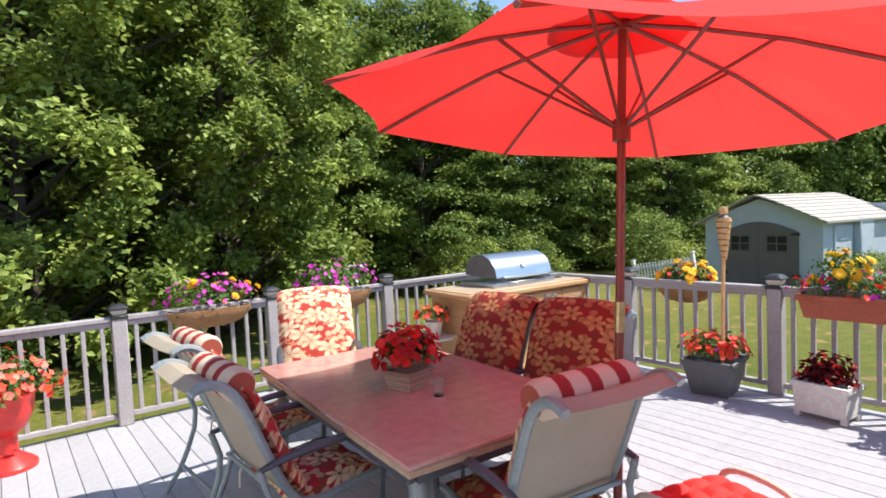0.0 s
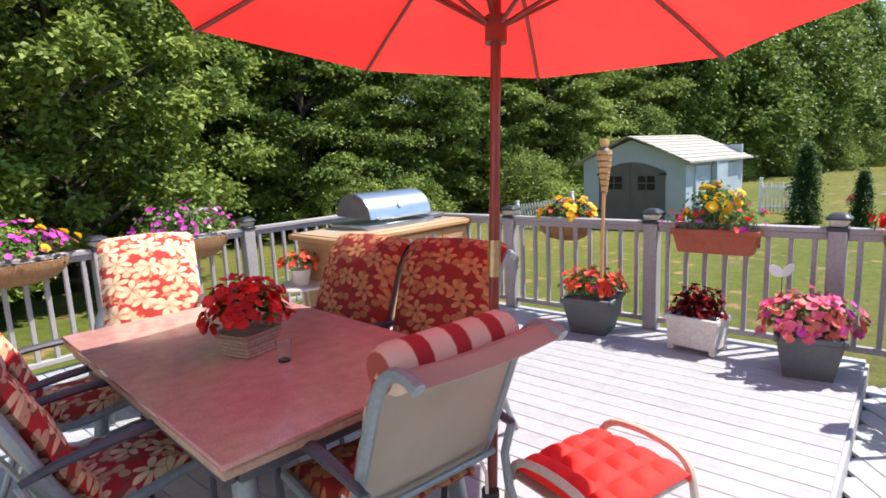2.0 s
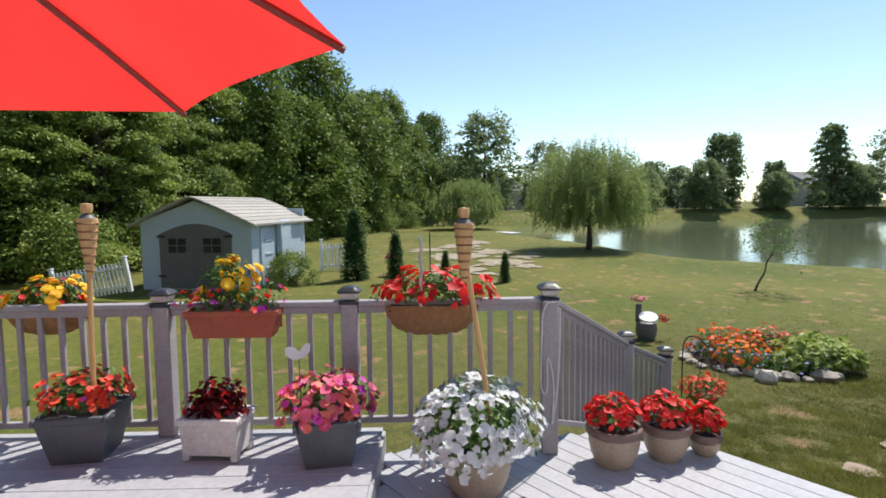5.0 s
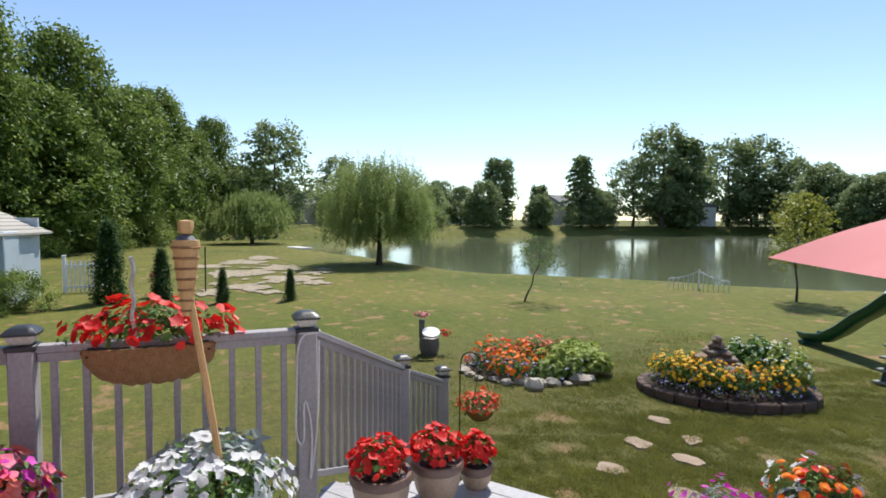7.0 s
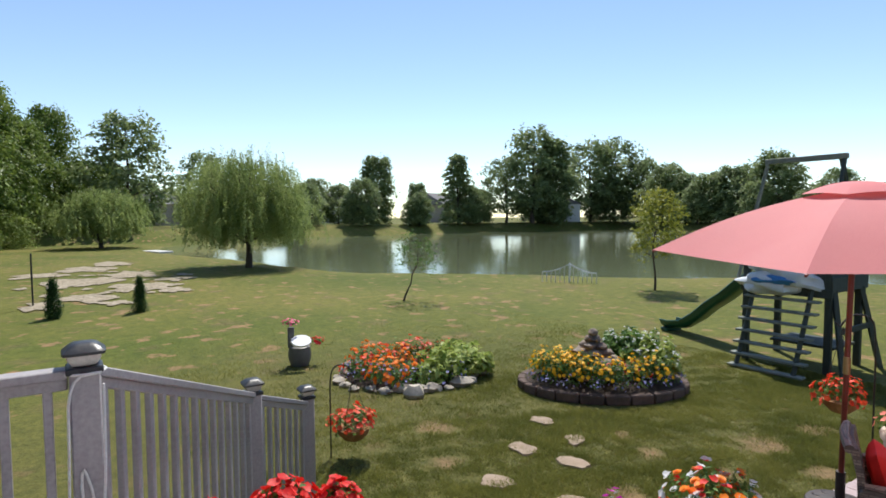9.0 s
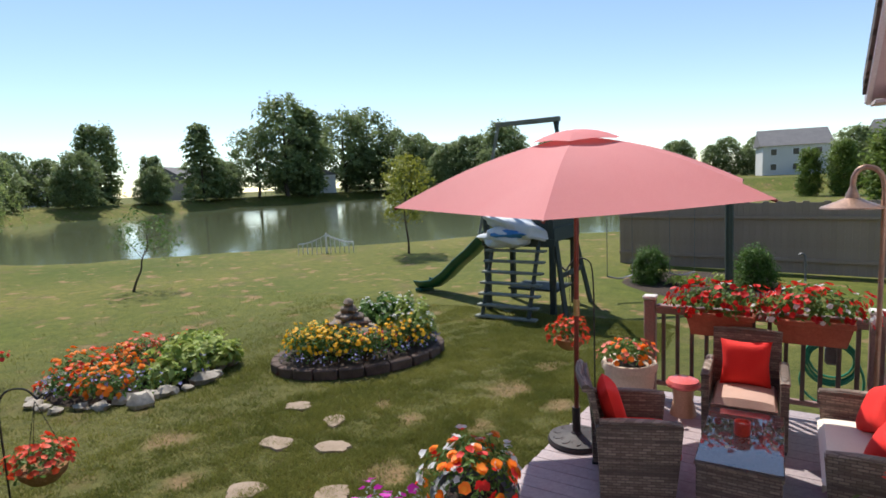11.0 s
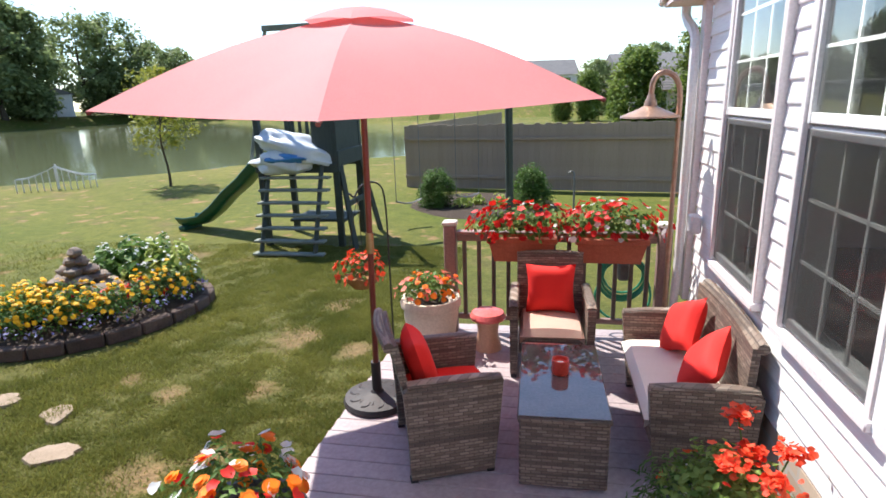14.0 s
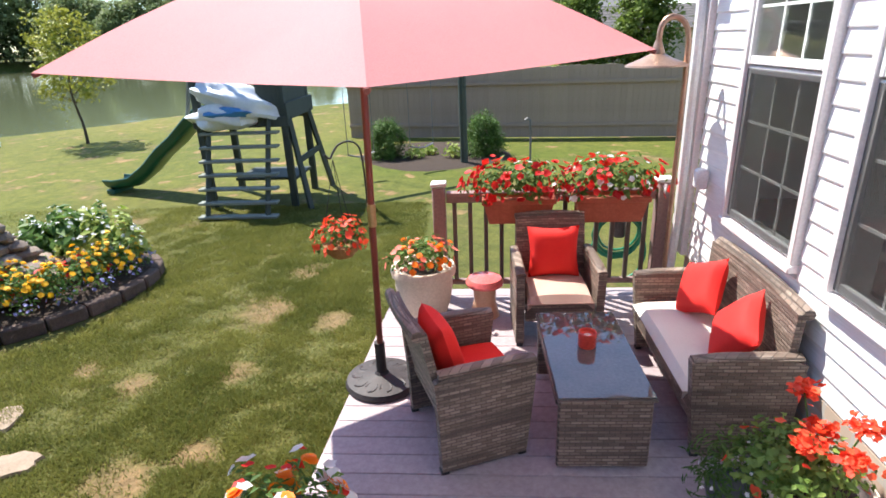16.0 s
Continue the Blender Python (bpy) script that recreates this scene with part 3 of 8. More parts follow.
        if smooth:
            me.shade_smooth()
            if hasattr(me, "set_sharp_from_angle"):
                me.set_sharp_from_angle(angle=radians(38))
        return me


def part(name, g, mat, parent=None, label="", smooth=True, kind=""):
    me = g.mesh(name, mat, smooth) if isinstance(g, Geo) else g
    ob = new(name, me)
    if parent is not None:
        ob.parent = parent
    return tagged(ob, label, kind=kind)


def thing(name, at=(0, 0, 0), rz=0.0, label="", category="", group="", kind=""):
    ob = new(name)
    ob.empty_display_size = 0.1
    ob.matrix_basis = pose(*at, 0, 0, rz)
    return tagged(ob, label, category, group, kind)


def leaf_mesh(name, centres, normals, sizes, mat, rng, aspect=0.55, fold=0.25):
    """Many leaves, each a folded diamond of two triangles-pairs."""
    n = len(centres)
    nn = normals / (np.linalg.norm(normals, axis=1, keepdims=True) + 1e-9)
    rnd = rng.normal(size=(n, 3))
    u = np.cross(nn, rnd)
    u /= np.linalg.norm(u, axis=1, keepdims=True) + 1e-9
    w = np.cross(nn, u)
    s = sizes[:, None]
    p0 = centres - u * s * 0.5
    p1 = centres + w * s * aspect * 0.5 + nn * s * fold * 0.3
    p2 = centres + u * s * 0.5 - nn * s * fold * 0.5
    p3 = centres - w * s * aspect * 0.5 + nn * s * fold * 0.3
    verts = np.stack([p0, p1, p2, p3], 1).reshape(-1, 3)
    me = bpy.data.meshes.new(name)
    tri = np.array([0, 1, 2, 0, 2, 3])
    idx = (np.arange(n)[:, None] * 4 + tri).ravel()
    me.vertices.add(4 * n)
    me.vertices.foreach_set("co", verts.ravel().astype(np.float32))
    me.loops.add(len(idx))
    me.loops.foreach_set("vertex_index", idx.astype(np.int32))
    me.polygons.add(2 * n)
    me.polygons.foreach_set("loop_start", np.arange(0, 6 * n, 3, dtype=np.int32))
    me.polygons.foreach_set("loop_total", np.full(2 * n, 3, dtype=np.int32))
    me.update(calc_edges=True)
    me.validate()
    me.materials.append(mat)
    return me


def bloom_mesh(name, centres, normals, sizes, mat, rng, petals_n=5, cup=0.35):
    """Many blossoms, each a shallow cup of petals with notched rim."""
    n, k = len(centres), petals_n * 2
    nn = normals / (np.linalg.norm(normals, axis=1, keepdims=True) + 1e-9)
    u = np.cross(nn, rng.normal(size=(n, 3)))
    u /= np.linalg.norm(u, axis=1, keepdims=True) + 1e-9
    w = np.cross(nn, u)
    vs = [centres]
    for j in range(k):
        a = 2 * math.pi * j / k
        r = (0.5 if j % 2 == 0 else (0.41 if petals_n < 7 else 0.46)) * sizes[:, None] * rng.uniform(0.85, 1.15, (n, 1))
        h = cup * sizes[:, None] * rng.uniform(0.2, 0.6, (n, 1))
        vs.append(centres + r * (math.cos(a) * u + math.sin(a) * w) + nn * h)
    verts = np.stack(vs, 1).reshape(-1, 3)
    tri = np.array([[0, 1 + j, 1 + (j + 1) % k] for j in range(k)]).ravel()
    idx = (np.arange(n)[:, None] * (k + 1) + tri).ravel()
    me = bpy.data.meshes.new(name)
    me.vertices.add(len(verts))
    me.vertices.foreach_set("co", verts.ravel().astype(np.float32))
    me.loops.add(len(idx))
    me.loops.foreach_set("vertex_index", idx.astype(np.int32))
    me.polygons.add(n * k)
    me.polygons.foreach_set("loop_start", np.arange(0, 3 * n * k, 3, dtype=np.int32))
    me.polygons.foreach_set("loop_total", np.full(n * k, 3, dtype=np.int32))
    me.update(calc_edges=True)
    me.validate()
    me.materials.append(mat)
    return me


def dome_points(rng, n, c, r, lo=-0.2, shell=0.5):
    """Points in the upper part of an ellipsoid, more of them near its skin, and their outward ways."""
    d = rng.normal(size=(n * 3, 3))
    d /= np.linalg.norm(d, axis=1, keepdims=True)
    d = d[d[:, 2] > lo][:n]
    rad = rng.uniform(shell, 1.0, (len(d), 1)) ** 0.7
    lump = 1 + 0.18 * np.sin(d[:, :1] * 7 + d[:, 1:2] * 5 + c[0] * 9)
    return np.array(c) + d * rad * lump * np.array(r), d


def plant(parent, c, r, seed, leaves=260, leaf=0.05, leafmat=None, blooms=(), lo=-0.15, aspect=0.55):
    """A mound of leaves with blossoms; blooms: (material, how many, size, name)."""
    rng = np.random.default_rng(seed)
    p, d = dome_points(rng, leaves, c, r, lo, 0.25)
    part("foliage", leaf_mesh("foliage", p, d + rng.normal(size=d.shape) * 0.6 + (0, 0, 0.5), leaf * rng.uniform(0.6, 1.3, len(p)), leafmat or M_PLANT, rng, aspect), None, parent, kind="stuff")
    for mat, num, size, nm in blooms:
        p, d = dome_points(rng, num, c, tuple(k * 1.03 for k in r), lo, 0.86)
        if mat in (F_YEL, F_ORANGE):
            # full, doubled heads
            p, d = np.concatenate([p, p + d * size * 0.16, p + d * size * 0.28]), np.concatenate([d, d, d])
            q = size * np.concatenate([np.full(len(p) // 3, k) for k in (1.0, 0.82, 0.52)])
            part(nm, bloom_mesh(nm, p, d + rng.normal(size=d.shape) * 0.12 + (0, -0.1, 0.3), q, mat, rng, 9, 0.15), None, parent, kind="stuff")
            continue
        part(nm, bloom_mesh(nm, p, d + rng.normal(size=d.shape) * 0.35 + (0, -0.2, 0.4), size * rng.uniform(0.7, 1.25, len(p)), mat, rng), None, parent, kind="stuff")

# kind, x, y and height of the tall trees beyond the pond
FARTREES = [("o", 89, -5, 15), ("o", 102, -17, 12), ("r", 109, -38, 9), ("r", 109, -43, 8), ("p", 104, -49, 13), ("p", 102, -57, 8), ("c", 99, -65, 14), ("r", 100, -71, 7), ("o", 98, -77, 14), ("o", 94, -81, 20), ("p", 91, -84, 17), ("o", 87, -91, 17), ("o", 83, -94, 17), ("r", 80, -99, 13), ("r", 76, -102, 12), ("r", 73, -104, 10), ("r", 69, -106, 10), ("r", 65, -106, 11), ("r", 63, -107, 11), ("o", 56, -104, 13), ("r", 56, -106, 12), ("r", 68, -100, 8), ("r", 72, -97, 9), ("p", -5, -74, 8), ("r", -10, -88, 8), ("r", 11, -119, 7), ("r", -1, -79, 7), ("r", 25, -115, 7)]
FARTREES += [("r", 110 - 5.5 * k - 0.06 * k * k, -8 - 7.0 * k, 4.6 + 1.4 * math.sin(k * 2.3)) for k in range(14)]
FARTREES += [("r", 46 - 5.6 * k, -112 - 0.5 * k, 6.0 + 1.2 * math.sin(k * 1.9)) for k in range(11)]

FARTREES += [("r", 121 - 5.2 * k - 0.12 * k * k, -2 - 7.6 * k, 6.6 + 1.6 * math.sin(k * 1.7)) for k in range(17)]


# ---- ground, pond ----
GZ = -1.28   # lawn
LZ = -0.74   # seating deck
LOW = -0.18  # lower landing
POND = [(12, -28), (19.5, -25), (21.5, -21.5), (25, -18.8), (28, -16.5), (32, -11.5), (38, -10.4), (45, -9), (60, -4.8), (74, -7), (86, -20), (90, -36), (98, -78), (95, -112), (54, -92), (34, -80), (14, -60), (9, -38)]


def pond_depth(x, y):
    """How far a place lies inside the pond's shore; below nought outside."""
    inside, best = False, 1e9
    for i in range(len(POND)):
        (x1, y1), (x2, y2) = POND[i - 1], POND[i]
        if (y1 > y) != (y2 > y) and x < (x2 - x1) * (y - y1) / (y2 - y1) + x1:
            inside = not inside
        t = max(0, min(1, ((x - x1) * (x2 - x1) + (y - y1) * (y2 - y1)) / ((x2 - x1) ** 2 + (y2 - y1) ** 2)))
        best = min(best, math.hypot(x - x1 - t * (x2 - x1), y - y1 - t * (y2 - y1)))
    return best if inside else -best


def land(x, y):
    d = pond_depth(x, y)
    z = GZ + 0.05 * noise.noise(Vector((x * 0.12, y * 0.12, 0))) * min(1, max(0, (math.hypot(x - 7, y) - 6) / 10))
    if d > -1.2:
        z -= 1.0 * min(1, (d + 1.2) / 3.0)
    if 80 < math.hypot(x, y) < 400 and d < -1.3:
        z += min(1.5, (-d - 1.3) * 0.4) * (1 if x > 60 or y < -70 else 0)
    return z


def axis_steps(lo, hi, centre, fine):
    out, p, step = [centre], centre, fine
    while p < hi:
        p += step
        step = step * 1.035 if abs(p - centre) > 25 else step
        out.append(p)
    p, step = centre, fine
    while p > lo:
        p -= step
        step = step * 1.035 if abs(p - centre) > 25 else step
        out.insert(0, p)
    return out


gx, gy = axis_steps(-1500, 1800, 12, 0.9), axis_steps(-1800, 1500, -4, 0.9)
g = Geo()
g.v = [(x, y, land(x, y)) for x in gx for y in gy]
W = len(gy)
g.f = [(i * W + j, (i + 1) * W + j, (i + 1) * W + j + 1, i * W + j + 1) for i in range(len(gx) - 1) for j in range(W - 1)]
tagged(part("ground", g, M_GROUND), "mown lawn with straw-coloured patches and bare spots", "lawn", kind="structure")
g = Geo()
g.add([(x, y, -1.62) for x, y in POND], [tuple(range(len(POND)))])
for k in (1.03,):
    g.v = [(55 + (x - 55) * k, -45 + (y + 45) * k, z) for x, y, z in g.v]
tagged(part("pond_water", g, M_WATER), "still green-brown pond behind the lawn", "pond", kind="structure")

# sandy bare patch on the lawn
rng = np.random.default_rng(5)
for k, (sx, sy, sr) in enumerate(((28.5, 1.0, 1.5), (31, -0.8, 1.7), (29, -1.6, 1.0), (34.5, 1.5, 2.2), (37, -0.8, 1.8), (41.5, 1.0, 2.2), (33.5, -2.4, 1.0), (27, 2.6, 0.9), (39, 3.0, 1.6), (45, -0.5, 1.8)) + tuple((33.5 + 9.0 * math.cos(i * 2.4) * (0.3 + i / 34), 0.3 + 3.6 * math.sin(i * 2.4) * (0.3 + i / 34), 0.30 + 0.07 * (i * 7 % 6)) for i in range(24))):
    g = Geo()
    ring = [(sx + sr * 0.95 * (1 + 1.0 * noise.noise(Vector((math.cos(a) * 1.6, math.sin(a) * 1.6, k)))) * math.cos(a), sy + sr * 0.6 * (1 + 1.0 * noise.noise(Vector((math.cos(a) * 1.6, math.sin(a) * 1.6, k + 9)))) * math.sin(a)) for a in (2 * math.pi * i / 36 for i in range(36))]
    g.add([(sx, sy, land(sx, sy) + 0.07)] + [(x, y, land(x, y) + 0.035) for x, y in ring], [(0, 1 + i, 1 + (i + 1) % 36) for i in range(36)])
    tagged(part("sand_patch", g, M_SAND), "pale patch of bare sand in the lawn", "sand", kind="structure")

# ---- houses that close the place ----
WX = 4.2      # wall of the seating deck
WIN = ((-3.83, -2.99), (-2.67, -1.86), (-1.74, -0.93))
WZ0, WZ1 = 0.21, 2.03
LAPS0, LAP = -0.315, 0.110
HY0, HY1, HTOP = -4.47, 0.62, 2.12
RIDGE_Y, RIDGE_Z = -1.60, 3.92


def gable_z(y):
    """Height of the gable's sloping top edge above the wall."""
    return RIDGE_Z - (0.62 if y < RIDGE_Y else 0.55) * abs(y - RIDGE_Y)



wall = thing("wall_house", label="house wall of white lapped vinyl siding beside the seating deck", category="wall", kind="structure")
g = Geo()
ys = [HY0 + 0.02] + [v for w in WIN for v in (w[0] - 0.03, w[1] + 0.03)] + [HY1]
for i in range(0, len(ys), 2):
    g.box((WX - 0.11, (ys[i] + ys[i + 1]) / 2, (HTOP + LAPS0) / 2), (0.18, ys[i + 1] - ys[i], HTOP - LAPS0))
for w in WIN:
    g.box((WX - 0.11, (w[0] + w[1]) / 2, (WZ0 + LAPS0) / 2 - 0.02), (0.18, w[1] - w[0] + 0.06, WZ0 - LAPS0 - 0.04))
    g.box((WX - 0.11, (w[0] + w[1]) / 2, (HTOP + WZ1) / 2 + 0.02), (0.18, w[1] - w[0] + 0.06, HTOP - WZ1 - 0.04))
gy = [(HY0, HTOP), (HY1, HTOP), (HY1, gable_z(HY1)), (RIDGE_Y, RIDGE_Z), (HY0, gable_z(HY0))]
g.add([(WX - 0.20, y, z) for y, z in gy] + [(WX - 0.02, y, z) for y, z in gy], [tuple(range(5)), tuple(range(5, 10))[::-1]] + [(i, (i + 1) % 5, 5 + (i + 1) % 5, 5 + i) for i in range(5)])
part("wall_core", g, M_WHITE, wall, smooth=False)
g = Geo().box((WX - 0.10, (HY0 + HY1) / 2, (GZ + LAPS0) / 2 - 0.05), (0.19, HY1 - HY0, LAPS0 - GZ + 0.08))
part("stone_foundation", g, M_STONE, wall, "tan stone foundation", smooth=False)
g = Geo()
g.box((0.6, HY0 - 0.0, (HTOP + GZ) / 2), (7.0, 0.16, HTOP - GZ)).box((-2.9, -1.9, 0.42), (0.16, 5.1, 3.4)).box((0.6, HY1, (HTOP + GZ) / 2), (7.0, 0.16, HTOP - GZ))
part("outer_wall", g, M_SIDING, wall, smooth=False)
g = Geo()
for a, b in ((HY0 - 0.10, HY0 + 0.02),):
    g.box((WX + 0.012, (a + b) / 2 + 0.01, (HTOP + LAPS0) / 2), (0.05, 0.11, HTOP - LAPS0), bevel=0.004)
part("corner_trim", g, M_TRIM, wall, "pale corner board")

# YB: the unseen +y eave, drawn out so its shadow reaches the upper deck
XE, YA, YB = WX + 0.28, HY0 - 0.26, 1.15
roof_line = [(YA, gable_z(YA)), (RIDGE_Y, RIDGE_Z), (YB, gable_z(YB))]
g = Geo()
for (y0, z0), (y1, z1) in zip(roof_line, roof_line[1:]):
    g.add([(-3.2, y0, z0), (XE - 0.02, y0, z0), (XE - 0.02, y1, z1), (-3.2, y1, z1), (-3.2, y0, z0 - 0.03), (XE - 0.02, y0, z0 - 0.03), (XE - 0.02, y1, z1 - 0.03), (-3.2, y1, z1 - 0.03)], [(0, 1, 2, 3), (7, 6, 5, 4), (0, 4, 5, 1), (1, 5, 6, 2), (2, 6, 7, 3), (3, 7, 4, 0)])
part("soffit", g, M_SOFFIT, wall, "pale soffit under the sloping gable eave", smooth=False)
g = Geo()
for (y0, z0), (y1, z1) in zip(roof_line, roof_line[1:]):
    g.add([(x, y, z) for x in (XE - 0.02, XE + 0.015) for y, z in ((y0, z0 - 0.04), (y1, z1 - 0.04), (y1, z1 + 0.13), (y0, z0 + 0.13))], [(0, 1, 2, 3), (7, 6, 5, 4), (0, 4, 5, 1), (1, 5, 6, 2), (2, 6, 7, 3), (3, 7, 4, 0)])
part("rake_board", g, M_WHITE, wall, "white rake board along the gable", smooth=False)
g = Geo().box((XE / 2 - 1.6, YA + 0.16, gable_z(YA) - 0.055), (XE + 3.2 - 0.03, 0.30, 0.03), bevel=0.003)
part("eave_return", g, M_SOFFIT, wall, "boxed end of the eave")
g = Geo().box((XE / 2 - 1.58, YA - 0.05, gable_z(YA) + 0.01), (XE + 3.2, 0.11, 0.12), bevel=0.02)
part("gutter", g, M_WHITE, wall, "white eaves gutter")
DS = gable_z(YA) - 0.05
g = Geo().tube([(WX + 0.10, YA - 0.03, DS), (WX + 0.10, YA - 0.03, DS - 0.10), (WX + 0.08, HY0 - 0.05, DS - 0.22), (WX + 0.078, HY0 - 0.02, DS - 0.32), (WX + 0.078, HY0 - 0.02, -0.6), (WX + 0.16, HY0 - 0.03, -0.68)], 0.034, 8, smooth=1, flat=1.2)
part("downspout", g, M_WHITE, wall, "white downspout")
g = Geo()
for (y0, z0), (y1, z1) in zip(roof_line, roof_line[1:]):
    g.add([(x, y, z + h) for x in (-3.2, XE + 0.04) for y, z, h in ((y0, z0, 0.03), (y1, z1, 0.03), (y1, z1, 0.16), (y0, z0, 0.16))], [(0, 1, 2, 3), (7, 6, 5, 4), (0, 4, 5, 1), (1, 5, 6, 2), (2, 6, 7, 3), (3, 7, 4, 0)])
part("roof", g, M_SHINGLE, wall, "dark shingled gable roof", smooth=False)
# the room behind the windows; near-black surfaces stand in for its lack of light
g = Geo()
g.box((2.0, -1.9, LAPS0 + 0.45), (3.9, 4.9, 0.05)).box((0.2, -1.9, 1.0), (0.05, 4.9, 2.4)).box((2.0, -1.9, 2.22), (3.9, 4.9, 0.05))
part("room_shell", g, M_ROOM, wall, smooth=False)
# small meter box
g = Geo().box((WX + 0.05, -4.20, 0.36), (0.08, 0.10, 0.14), bevel=0.015)
part("outlet_box", g, M_WHITE, wall, "small white outlet cover")

for i, (y0, y1) in enumerate(WIN, 1):
    win = thing(f"window_{i}", label="white double-hung window with grilles and a screened lower sash", category="window", kind="structure")
    yc, w, zm = (y0 + y1) / 2, y1 - y0, 1.14
    g = Geo()
    for yy in (y0, y1):
        g.box((WX + 0.004, yy, (WZ0 + WZ1) / 2), (0.060, 0.044, WZ1 - WZ0 + 0.11), bevel=0.005)
    g.box((WX + 0.004, yc, WZ1 + 0.02), (0.058, w - 0.044, 0.07), bevel=0.005)
    g.box((WX + 0.009, yc, WZ1 + 0.068), (0.066, w + 0.05, 0.025), bevel=0.004)
    part("window_frame", g, M_TRIM, win)
    part("window_sill", Geo().box((WX + 0.010, yc, WZ0 - 0.03), (0.075, w + 0.06, 0.045), bevel=0.006), M_TRIM, win)
    for s, (za, zb, xo) in enumerate(((WZ0, zm, 0.0), (zm, WZ1, 0.012))):
        sash = Geo()
        for yy in (y0 + 0.040, y1 - 0.040):
            sash.box((WX - 0.008 + xo, yy, (za + zb) / 2), (0.035, 0.03, zb - za - 0.01), bevel=0.004)
        for zz in (za + 0.03, zb - 0.025):
            sash.box((WX - 0.008 + xo, yc, zz), (0.033, w - 0.11, 0.045), bevel=0.004)
        part("sash", sash, M_WHITE, win, "white sash")
        p = part("pane", Geo().box((WX - 0.012 + xo, yc, (za + zb) / 2), (0.006, w - 0.11, zb - za - 0.08)), M_GLASS, win, smooth=False)
        p.visible_shadow = False
        if s == 0:
            part("insect_screen", Geo().box((WX + 0.0135, yc, (za + zb) / 2), (0.003, w - 0.06, zb - za - 0.03)), M_SCREEN, win, "dark insect screen", smooth=False)
        mun = Geo()
        for k in (1, 2):
            mun.box((WX - 0.022 + xo, y0 + 0.075 + (w - 0.11) * k / 3, (za + zb) / 2), (0.010, 0.016, zb - za - 0.09))
        for k in (1, 2):
            mun.box((WX - 0.0215 + xo, yc, za + 0.05 + (zb - za - 0.09) * k / 3), (0.009, w - 0.11, 0.016))
        part("muntins", mun, M_WHITE, win, smooth=False)

part("mullion_cover", Geo().box((WX + 0.002, (WIN[1][1] + WIN[2][0]) / 2, (WZ0 + WZ1) / 2), (0.05, WIN[2][0] - WIN[1][1] - 0.046, WZ1 - WZ0 + 0.12), bevel=0.003), M_WHITE, wall, "white board between two windows")

# tall main block of the house, behind the walk
house = thing("main_house", label="two-storey house body with white siding behind the deck", category="house", kind="structure")
part("wall", Geo().box((-2.4, 1.6, 1.6), (5.0, 9.0, 5.8)), M_SIDING, house, smooth=False)
part("roof", Geo().add([(0.5, -3.3, 4.5), (0.5, 6.5, 4.5), (-5.3, 6.5, 4.5), (-5.3, -3.3, 4.5), (-2.4, -0.5, 6.6), (-2.4, 3.7, 6.6)], [(0, 1, 5, 4), (1, 2, 5), (2, 3, 4, 5), (3, 0, 4), (0, 3, 2, 1)]), M_SHINGLE, house, smooth=False)


# ---- decks ----
def clip_line(poly, p, d):
    """Where the line p + t d runs inside a convex-ish polygon: the least and greatest t."""
    ts = []
    for i in range(len(poly)):
        a, b = Vector(poly[i - 1]), Vector(poly[i])
        e = b - a
        den = d.x * e.y - d.y * e.x
        if abs(den) < 1e-9:
            continue
        t = ((a.x - p.x) * e.y - (a.y - p.y) * e.x) / den
        s = ((a.x - p.x) * d.y - (a.y - p.y) * d.x) / den
        if -1e-6 <= s <= 1 + 1e-6:
            ts.append(t)
    return (min(ts), max(ts)) if len(ts) > 1 else None


def boards(parent, poly, z, ang, width, mat, cut=3.6, seed=0):
    """Deck boards of that width across a polygon, each one a part, with gaps and rounded edges."""
    rnd = random.Random(seed)
    d, nrm = Vector((math.cos(ang), math.sin(ang))), Vector((-math.sin(ang), math.cos(ang)))
    offs = [Vector(p).dot(nrm) for p in poly]
    o = min(offs) + width / 2
    while o < max(offs):
        r = clip_line(poly, nrm * o, d)
        if r and r[1] - r[0] > 0.05:
            t0, ends = r[0], []
            while r[1] - t0 > cut * 1.15:
                ends.append((t0, t0 + cut))
                t0 += cut
            ends.append((t0, r[1]))
            for a, b in ends:
                L = b - a - 0.004
                key = (round(L, 3), mat.name)
                if key not in BOARD_MESHES:
                    BOARD_MESHES[key] = Geo().box((0, 0, 0), (L, width - 0.004, 0.028), bevel=0.0035).mesh("deck_board", mat)
                ob = new("deck_board", BOARD_MESHES[key])
                c = nrm * o + d * ((a + b) / 2)
                ob.matrix_basis = Matrix.Translation((c.x, c.y, z - 0.014 - rnd.random() * 0.0012)) @ Matrix.Rotation(ang, 4, "Z")
                ob.parent = parent
        o += width


